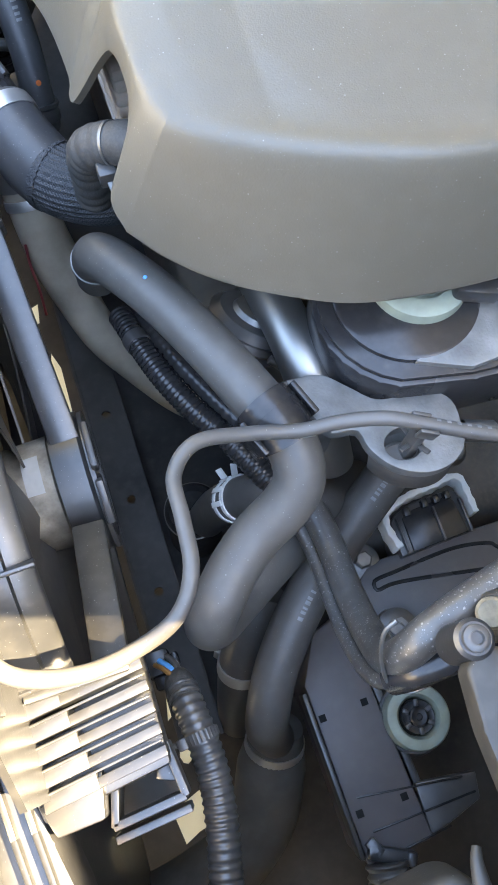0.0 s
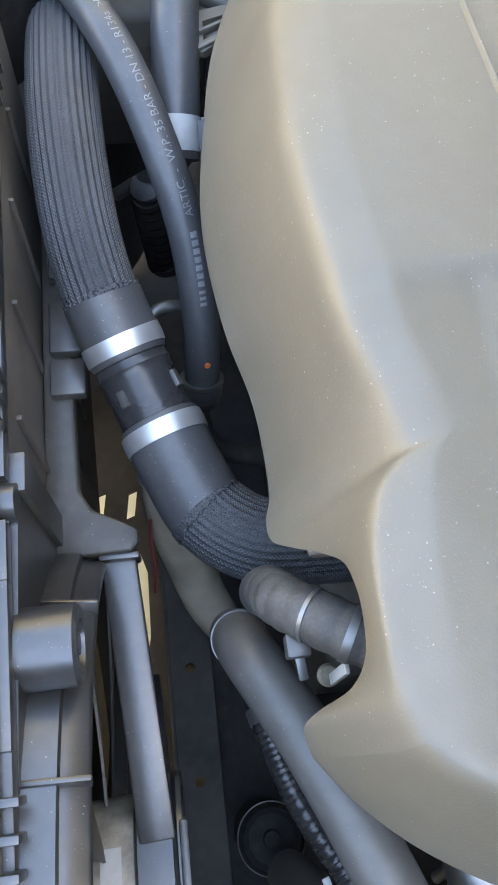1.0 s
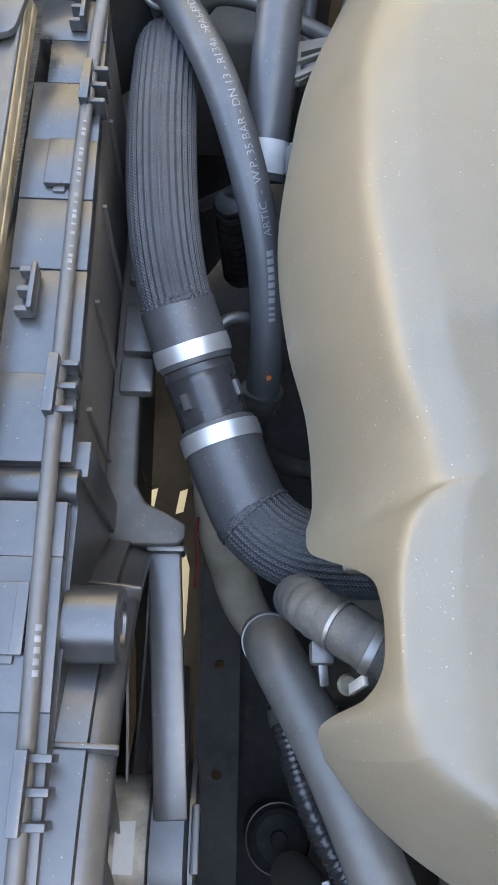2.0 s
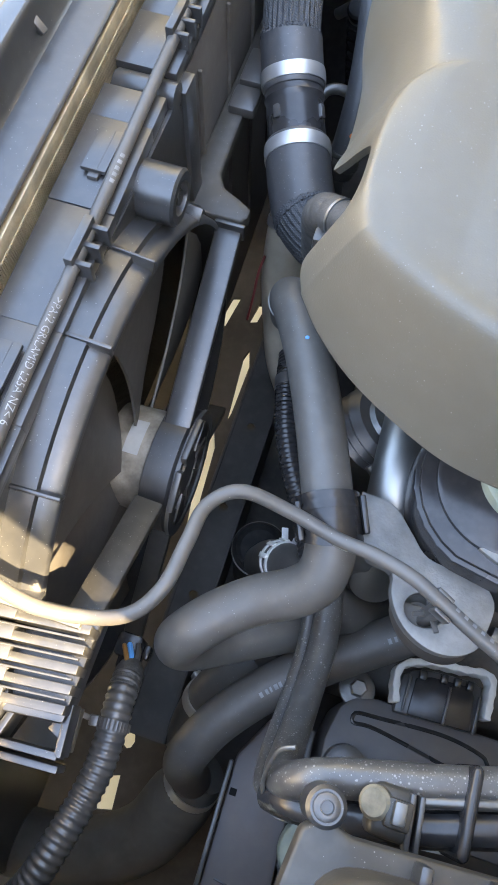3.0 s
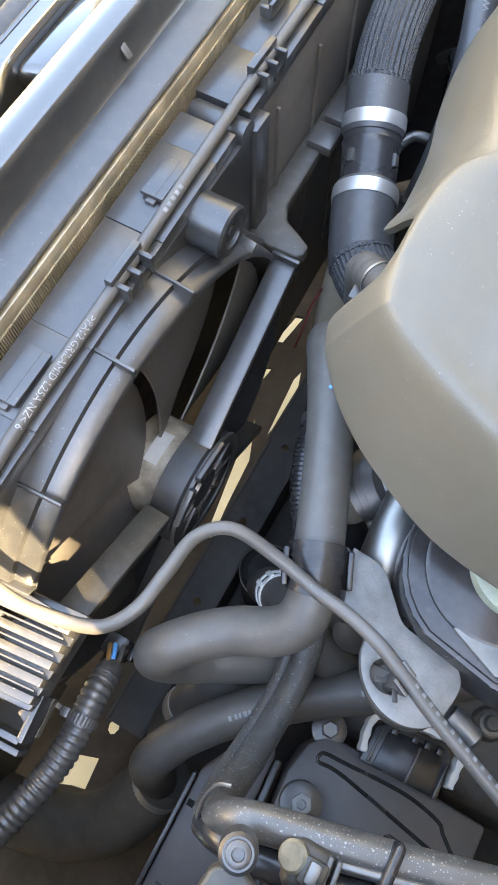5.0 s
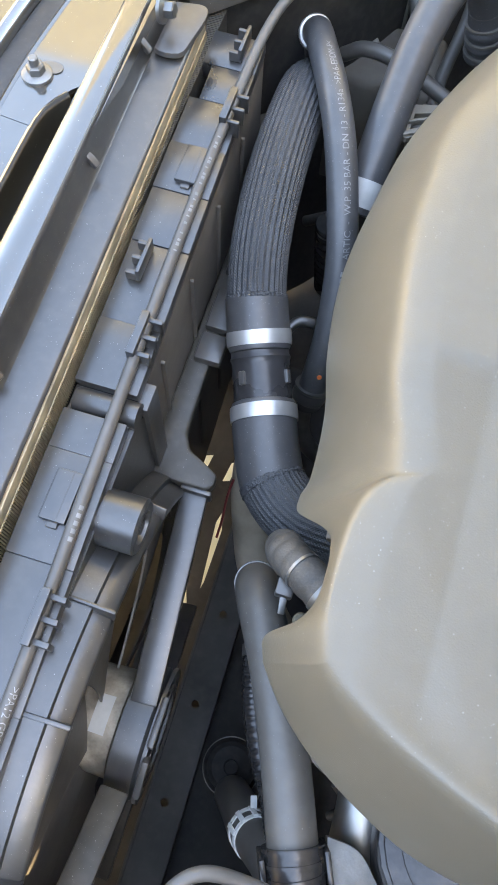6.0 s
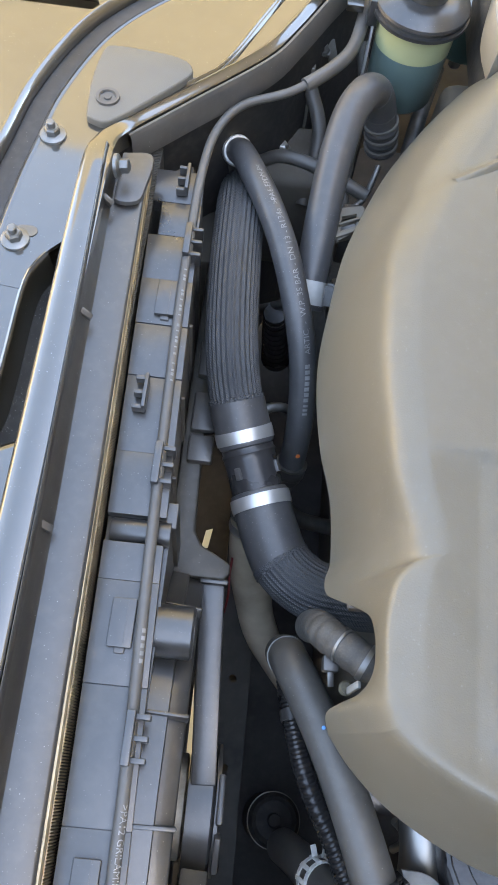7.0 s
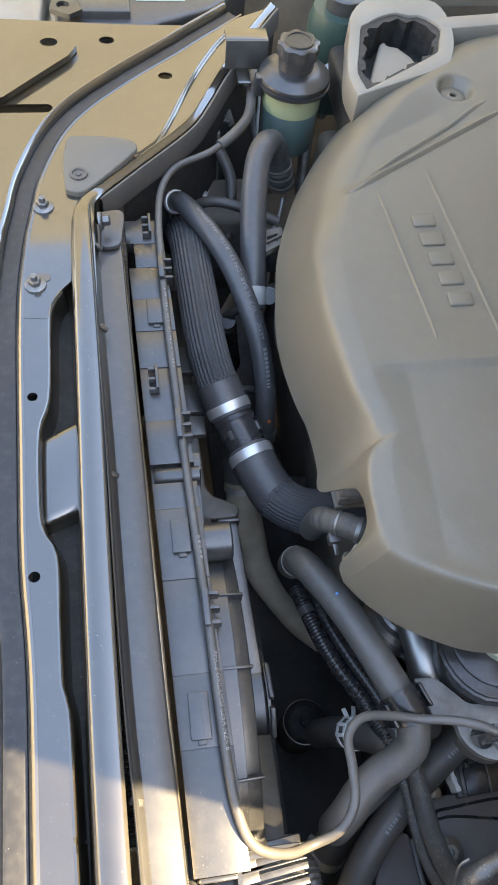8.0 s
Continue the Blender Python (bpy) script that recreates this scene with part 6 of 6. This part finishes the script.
twin = Line([(0.246, -0.268, 0.655), (0.251, -0.296, 0.659), (0.2545, -0.320, 0.662), (0.2555, -0.342, 0.666), (0.2545, -0.364, 0.672), (0.253, -0.384, 0.681), (0.251, -0.403, 0.697), (0.2495, -0.420, 0.718), (0.2495, -0.431, 0.738), (0.252, -0.436, 0.752), (0.258, -0.438, 0.765)])
part("twin_hose", tube(twin, 0.0060, n=18), RUBBER_SPECKLED, dh)
pair = Line([(0.256, -0.4375, 0.762), (0.266, -0.4380, 0.778), (0.285, -0.4370, 0.789), (0.312, -0.433, 0.798), (0.336, -0.428, 0.803), (0.369, -0.418, 0.806), (0.43, -0.401, 0.806), (0.50, -0.38, 0.803)])
ph = thing("fuel_pipe", (0.36, -0.42, 0.77), "glossy black pipes with clips beside the air box", "pipe")
part("pipe", tube(pair, 0.0098, n=22), BLACK_GLOSS, ph)
part("thin_pipe", tube(Line([(0.288, -0.424, 0.798), (0.33, -0.415, 0.812), (0.40, -0.396, 0.813), (0.5, -0.37, 0.81)]), 0.0032, n=12), DULL_STEEL, ph)
con = part("connector", joined(box(0.304, 0.328, -0.438, -0.411, 0.786, 0.822, 0.005, 3), box(0.311, 0.325, -0.432, -0.417, 0.818, 0.828, 0.002)), PLASTIC_DUSTY, ph, "dusty grey quick connector")
part("latch", box(0.314, 0.321, -0.430, -0.418, 0.826, 0.833, 0.0015), DULL_STEEL, con, "scuffed grey latch")
part("cream_disc", lathe([(0, 0), (0, 0.0088), (0.004, 0.0088), (0.006, 0.007), (0.0055, 0.004), (0.0055, 0)], (0.3070, -0.422, 0.820), (-0.45, -0.1, 0.85), 24), GRUBBY, con, "grubby pale disc")
for k in range(2):
    part("clip_leaf", bar((0.326 + 0.005 * k, -0.440, 0.818), (0.324 + 0.005 * k, -0.412, 0.820), 0.003, 0.010, 0.0008), PLASTIC_DARK, con)
part("tie", box(0.352, 0.359, -0.437, -0.388, 0.774, 0.8225, 0.004, 3), BLACK_GLOSS, ph, "black tie round both pipes")
ring_line = Line([(0.2600, -0.4090, 0.806), (0.2520, -0.4130, 0.800), (0.2485, -0.4240, 0.788), (0.2495, -0.4350, 0.774), (0.2545, -0.4435, 0.764), (0.2630, -0.4480, 0.762), (0.2720, -0.4475, 0.769)])
part("wire_ring", tube(ring_line, 0.0014, n=8), DULL_STEEL, ph)


# ---- air box ----
def air_box():
    a = thing("air_box", (0.40, -0.62, 0.6), "black plastic air filter box with a screwed lid", "air box")
    body = box(0.282, 0.72, -0.90, -0.452, 0.62, 0.85, 0.01, 3)
    for v in body.verts:
        low = (0.85 - v.co.z) / 0.23
        if v.co.x < 0.5:
            v.co.x += 0.055 * low
        v.co.y -= 0.05 * low if v.co.y > -0.6 else 0
    part("body", body, PLASTIC_DUSTY, a)
    for k in range(4):
        y = -0.475 - 0.035 * k
        part("wall_rib", bar((0.281, y, 0.846), (0.327, y - 0.012, 0.730), 0.004, 0.010, 0.001, (1, 0, 0)), PLASTIC_DUSTY, a)
    part("rim", prism([(0.262, -0.90), (0.264, -0.47), (0.268, -0.442), (0.280, -0.4345), (0.292, -0.440), (0.42, -0.433), (0.74, -0.41), (0.74, -0.90)], 0.846, 0.862, 0.003, 2), PLASTIC_DUSTY, a)
    part("shoulder", prism([(0.276, -0.90), (0.277, -0.47), (0.284, -0.455), (0.30, -0.450), (0.74, -0.42), (0.74, -0.90)], 0.862, 0.90, 0.010, 3), PLASTIC_DUSTY, a)
    part("lid", prism([(0.287, -0.90), (0.289, -0.485), (0.294, -0.468), (0.310, -0.462), (0.74, -0.435), (0.74, -0.90)], 0.885, 0.938, 0.014, 4), COVER, a, "smooth grey lid")
    for x, y in ((0.277, -0.431),):
        boss = part("screw_boss", lathe([(-0.03, 0.0105), (0.0, 0.010), (0.002, 0.008), (0.002, 0)], (x, y, 0.862), n=28), PLASTIC, a)
        part("screw", lathe([(0.002, 0.0068), (0.0045, 0.0065), (0.0055, 0.005), (0.0055, 0.0034), (0.003, 0.003), (0.003, 0)], (x, y, 0.862), n=20), PLASTIC_DARK, boss, "dark torx screw")
    for x, y in ((0.272, -0.490), (0.272, -0.530), (0.272, -0.575)):
        part("rim_tab", box(x - 0.006, x + 0.008, y - 0.004, y + 0.004, 0.858, 0.884, 0.0015), PLASTIC, a)
    for k in range(5):
        x = 0.325 + 0.035 * k
        part("rim_tab", box(x - 0.003, x + 0.003, -0.452 + 0.0022 * k * 1.2, -0.440 + 0.0022 * k * 1.2, 0.858, 0.878, 0.0015), PLASTIC, a)
    return a


air_box()
duct_line = [(0.05, -0.545), (0.10, -0.546), (0.165, -0.541), (0.205, -0.534), (0.240, -0.5315), (0.252, -0.540), (0.250, -0.90), (0.05, -0.90)]
d = thing("intake_duct", (0.15, -0.7, 0.6), "dusty black intake duct with a rounded edge", "duct")
part("shell", prism(duct_line, 0.762, 0.800, 0.012, 4), PLASTIC_DUSTY, d)
part("raised_panel", prism([(0.05, -0.575), (0.165, -0.572), (0.215, -0.568), (0.225, -0.58), (0.215, -0.90), (0.05, -0.90)], 0.799, 0.803, 0.002), PLASTIC_DUSTY, d)
rod = Line([(0.255, -0.524, 0.806), (0.251, -0.533, 0.808), (0.2465, -0.564, 0.809), (0.239, -0.601, 0.809), (0.222, -0.68, 0.809), (0.20, -0.76, 0.809)])
solo("edge_hose", tube(rod, 0.0062, n=16, swell=lambda q: 0.4 + 0.6 * min(1, q / 0.03)), PLASTIC_DUSTY, "thin black hose lying along the duct edge", "hose")


# ---- control box low down ----
def control_box():
    c = thing("control_box", (0.33, -0.40, 0.45), "black plastic control box with a pale sealed plug", "control box")
    part("body", prism([(0.298, -0.388), (0.304, -0.360), (0.314, -0.347), (0.335, -0.343), (0.47, -0.345), (0.47, -0.44), (0.31, -0.44), (0.300, -0.42)], 0.46, 0.556, 0.004), BOX_PLASTIC, c)
    ridge = Line([(0.50, -0.398, 0.556), (0.462, -0.385, 0.556), (0.440, -0.369, 0.556), (0.431, -0.361, 0.556), (0.396, -0.3555, 0.556), (0.340, -0.3585, 0.556), (0.3205, -0.3600, 0.556), (0.3175, -0.3650, 0.556), (0.3200, -0.3690, 0.556), (0.345, -0.3690, 0.556), (0.44, -0.386, 0.556)])
    part("ridge", tube(ridge, 0.0018, n=8), BLACK_GLOSS, c, "moulded edge line on the lid")
    plug = part("plug", prism([(0.3485, -0.350), (0.3500, -0.318), (0.357, -0.3115), (0.372, -0.3065), (0.414, -0.3045), (0.4195, -0.309), (0.4215, -0.346)], 0.52, 0.566, 0.002), PLASTIC_DARK, c)
    part("plug_step", prism([(0.3600, -0.349), (0.3615, -0.317), (0.374, -0.3125), (0.409, -0.3105), (0.4130, -0.318), (0.4140, -0.347)], 0.566, 0.5695, 0.001), BLACK_GLOSS, plug)
    for x in (0.3548, 0.3905, 0.4165):
        part("plug_rib", bar((x, -0.348, 0.5705), (x + 0.0008, -0.316, 0.5705), 0.0022, 0.004, 0.0006), PLASTIC_DARK, plug)
    for x, y in ((0.3655, -0.312), (0.3840, -0.3095), (0.3955, -0.3090), (0.4065, -0.3085)):
        part("latch", box(x - 0.003, x + 0.003, y - 0.006, y + 0.002, 0.5690, 0.5765, 0.001), BLACK_GLOSS, plug)
    seal_mid = [(0.3475, -0.3430), (0.3445, -0.330), (0.3435, -0.3175), (0.3470, -0.3105), (0.3530, -0.3065), (0.3600, -0.3040), (0.3700, -0.3010), (0.3850, -0.2995), (0.4000, -0.2985), (0.4110, -0.2965), (0.4190, -0.2965), (0.4245, -0.3010), (0.4250, -0.3120), (0.4248, -0.3340)]
    band = Line([(*q, 0) for q in seal_mid], 0.003)
    outer_edge, inner_edge = [], []
    for k in range(41):
        q = band.length * k / 40
        w = band.way(q)
        n = Vector((-w.y, w.x, 0)).normalized()
        half = 0.0030 + 0.0006 * math.sin(k * 1.9)
        outer_edge.append(tuple((band.at(q) + n * half)[:2]))
        inner_edge.append(tuple((band.at(q) - n * half)[:2]))
    part("white_seal", prism(outer_edge + inner_edge[::-1], 0.556, 0.578, 0.001), WHITE, plug, "grubby white plug frame")
    tag = part("paper_tag", prism([(0.374, -0.427), (0.421, -0.421), (0.4245, -0.428), (0.424, -0.445), (0.376, -0.450)], 0.5555, 0.5575, 0.0003), LABEL, c, "pale blue-grey paper label with dark print")
    for k in range(6):
        part("print_bar", box(0.381 + 0.0068 * k, 0.3845 + 0.0068 * k, -0.4375 + 0.0006 * k, -0.431 + 0.0006 * k, 0.5572, 0.5579), PLASTIC_DARK, tag)
    part("bush", lathe([(0.0, 0.0095), (0.029, 0.0095), (0.030, 0.0088), (0.030, 0.0055), (0.029, 0.005), (0.012, 0.005), (0.012, 0)], (0.4565, -0.4075, 0.555), n=28), STEEL, c, "bright steel bush")
    part("mounting_lug", lathe([(0, 0), (0, 0.019), (0.012, 0.018), (0.014, 0.012), (0.014, 0)], (0.320, -0.406, 0.556), n=28), PLASTIC_DARK, c)
    part("nut", lathe([(0.014, 0.009), (0.021, 0.009), (0.021, 0.0045), (0.016, 0.004), (0.016, 0)], (0.320, -0.406, 0.556), n=6), DULL_STEEL, c, "bright nut")
    return c


control_box()


def long_box():
    b = thing("battery_tray", (0.256, -0.47, 0.42), "long flat black plastic tray with small square holes", "tray")
    part("body", prism([(0.252, -0.384), (0.276, -0.376), (0.284, -0.380), (0.291, -0.57), (0.231, -0.572), (0.230, -0.424)], 0.44, 0.540, 0.004), material("matt_tray_plastic", (0.122, 0.106, 0.104), 0.5, vary=0.15, dust=0.2, specular=0.5), b)
    for x, y in ((0.236, -0.454), (0.275, -0.453), (0.239, -0.533), (0.279, -0.533)):
        part("hole", box(x - 0.003, x + 0.003, y - 0.003, y + 0.003, 0.5403, 0.5408), HOLE, b)
    part("edge_rail", bar((0.227, -0.43, 0.530), (0.229, -0.565, 0.530), 0.004, 0.03, 0.001), PLASTIC_DARK, b)
    part("edge_rail", bar((0.2885, -0.385, 0.516), (0.2975, -0.566, 0.516), 0.007, 0.03, 0.0015), PLASTIC_DARK, b)
    part("side_plate", prism([(0.292, -0.527), (0.345, -0.535), (0.340, -0.556), (0.304, -0.566), (0.290, -0.569)], 0.526, 0.537, 0.002), PLASTIC_DARK, b)
    boot = Line([(0.246, -0.572, 0.545), (0.243, -0.588, 0.545), (0.238, -0.606, 0.535), (0.230, -0.624, 0.51)])
    part("corrugated_boot", tube(boot, 0.017, n=26, step=0.0011, swell=lambda q: 1 + 0.07 * math.sin(q * 900)), RUBBER_DARK, b, "black corrugated rubber boot")
    part("clip_bar", joined(bar((0.234, -0.560, 0.545), (0.270, -0.578, 0.545), 0.012, 0.012, 0.003), bar((0.238, -0.553, 0.543), (0.244, -0.566, 0.546), 0.010, 0.012, 0.002), bar((0.262, -0.574, 0.552), (0.268, -0.577, 0.552), 0.010, 0.006, 0.001)), PLASTIC, b)
    for p, q in (((0.241, -0.521, 0.5408), (0.332, -0.535, 0.5385)), ((0.244, -0.549, 0.5408), (0.338, -0.549, 0.5385)), ((0.265, -0.569, 0.5408), (0.308, -0.566, 0.5385))):
        part("raised_seam", bar(p, q, 0.0016, 0.0022, 0.0004), BLACK_GLOSS, b)
    return b


long_box()
g = thing("rubber_mount", (0.312, -0.4785, 0.53), "pale green rubber mount with a black star plug", "mount")
part("ring", lathe([(-0.01, 0.015), (-0.012, 0.0275), (0.005, 0.0280), (0.0085, 0.0265), (0.0100, 0.0235), (0.0095, 0.0185), (0.006, 0.0165), (0.000, 0.0155)], (0.312, -0.4785, 0.545), n=44), GREEN_PALE, g)
plug = part("plug", lathe([(-0.004, 0), (-0.004, 0.0152), (0.006, 0.0148), (0.008, 0.0135), (0.0072, 0.0105), (0.0075, 0.0085), (0.0105, 0.0080), (0.0115, 0.0065), (0.0108, 0.0030), (0.0118, 0.0022), (0.0120, 0)], (0.312, -0.4785, 0.545), n=32), BLACK_GLOSS, g)
for k in range(6):
    a = 0.35 + 1.0472 * k
    part("star_rib", bar((0.312 + 0.0085 * math.cos(a), -0.4785 + 0.0085 * math.sin(a), 0.5530), (0.312 + 0.0142 * math.cos(a), -0.4785 + 0.0142 * math.sin(a), 0.5530), 0.0036, 0.004, 0.0008), PLASTIC_DARK, plug)
part("base", lathe([(-0.03, 0), (-0.03, 0.034), (-0.012, 0.030), (-0.012, 0)], (0.312, -0.4785, 0.545), n=28), PLASTIC_DARK, g)
gb = thing("gearbox_bolt", (0.316, -0.340, 0.545), "dirty hex bolt on a metal lug", "bolt")
part("lug", lathe([(0, 0), (0, 0.016), (0.008, 0.016), (0.010, 0.012), (0.010, 0)], (0.316, -0.340, 0.545), n=28), DULL_STEEL, gb)
part("head", lathe([(0.010, 0.008), (0.017, 0.008), (0.018, 0.0065), (0.018, 0)], (0.316, -0.340, 0.545), n=6), DULL_STEEL, gb, smooth=20)
gb = thing("gearbox", (0.5, -0.26, 0.36), "grimy alloy gearbox casing under the bracket", "gearbox")
part("casing", box(0.28, 0.75, -0.335, -0.18, 0.36, 0.530, 0.02, 3), ALLOY_DARK, gb)
part("boss", lathe([(-0.03, 0.018), (0.0, 0.0165), (0.006, 0.015), (0.008, 0.013), (0.008, 0)], (0.446, -0.262, 0.530), n=28), ALLOY_DARK, gb)
part("bolt", lathe([(0.006, 0.011), (0.010, 0.011), (0.0101, 0.0075), (0.017, 0.0072), (0.018, 0.006), (0.018, 0)], (0.446, -0.262, 0.530), n=24), DULL_STEEL, gb, "dull steel bolt head")

# ---- corrugated wiring conduit ----
cond = Line([(0.131, -0.386, 0.640), (0.1328, -0.3962, 0.652), (0.1345, -0.412, 0.661), (0.1365, -0.430, 0.664), (0.1375, -0.447, 0.663), (0.137, -0.465, 0.661), (0.134, -0.485, 0.660), (0.129, -0.508, 0.660), (0.120, -0.54, 0.655), (0.10, -0.58, 0.63), (0.08, -0.62, 0.58)])
c = thing("corrugated_conduit", (0.135, -0.45, 0.6), "black corrugated wiring conduit with a cable tie", "conduit")
part("conduit", tube(cond, 0.0112, 0.018, None, n=24, step=0.0011, swell=lambda q: 1 + 0.055 * math.tanh(2 * math.sin(q * 1120))), PLASTIC_DARK, c)
fray = tube(cond, 0.0112, 0.006, 0.028, n=40, step=0.0012, swell=lambda q: 0.86 + 0.14 * min(1, q / 0.006))
for v in fray.verts:
    v.co += 0.0007 * noise.noise_vector(v.co * 900)
part("cloth_end", fray, TAPE, c, "frayed fibre tape end")
tie = part("cable_tie", tube(cond, 0.0128, 0.052, 0.058, n=60, step=0.002, ribs=30, rib=0.02), PLASTIC_DARK, c, "ribbed black cable tie")
t, up, side = cond.upright(0.055)
k = cond.at(0.055) + side * 0.0135 + up * 0.004
part("tie_head", bar(k - t * 0.004, k + t * 0.004, 0.007, 0.010, 0.0012), PLASTIC_DARK, tie)
part("tie_tail", bar(k + side * 0.003 - t * 0.001, k + side * 0.011 + up * 0.004 - t * 0.002, 0.004, 0.0014, 0.0004), PLASTIC_DARK, tie)
part("blue_wire", tube(Line([(0.1335, -0.400, 0.656), (0.1325, -0.391, 0.656), (0.129, -0.381, 0.648), (0.122, -0.372, 0.632)]), 0.0022, n=8), BLUE, c, "blue wire")
part("brown_wire", tube(Line([(0.131, -0.399, 0.655), (0.129, -0.388, 0.655), (0.124, -0.380, 0.648), (0.118, -0.374, 0.632)]), 0.0020, n=8), material("brown_wire_sheath", (0.24, 0.11, 0.035), 0.5), c, "brown wire")
part("dark_wire", tube(Line([(0.135, -0.399, 0.655), (0.135, -0.388, 0.652), (0.133, -0.378, 0.642), (0.128, -0.370, 0.628)]), 0.0022, n=8), RUBBER_DARK, c)

# ---- low cross beam between fan and engine ----
beam = thing("cross_beam", (0.125, -0.1, 0.30), "dark pressed steel beam with holes low in the bay", "beam")
part("top", holed_sheet([(0.108, -0.44), (0.150, -0.44), (0.152, 0.30), (0.108, 0.30)], [circle(0.13, y, 0.005) for y in (-0.28, -0.17, -0.06, 0.06)], 0.395, 0.003), TRAY, beam)
part("web", box(0.149, 0.153, -0.44, 0.30, 0.295, 0.393, 0.001), TRAY, beam)
part("flange", box(0.106, 0.110, -0.44, 0.30, 0.36, 0.397, 0.001), TRAY, beam)
rw = Line([(0.108, 0.045, 0.60), (0.107, 0.025, 0.595), (0.108, 0.005, 0.58), (0.106, -0.008, 0.555)])
solo("red_wire", tube(rw, 0.0014, n=8), RED, "thin red wire beside the fan shroud", "wire")
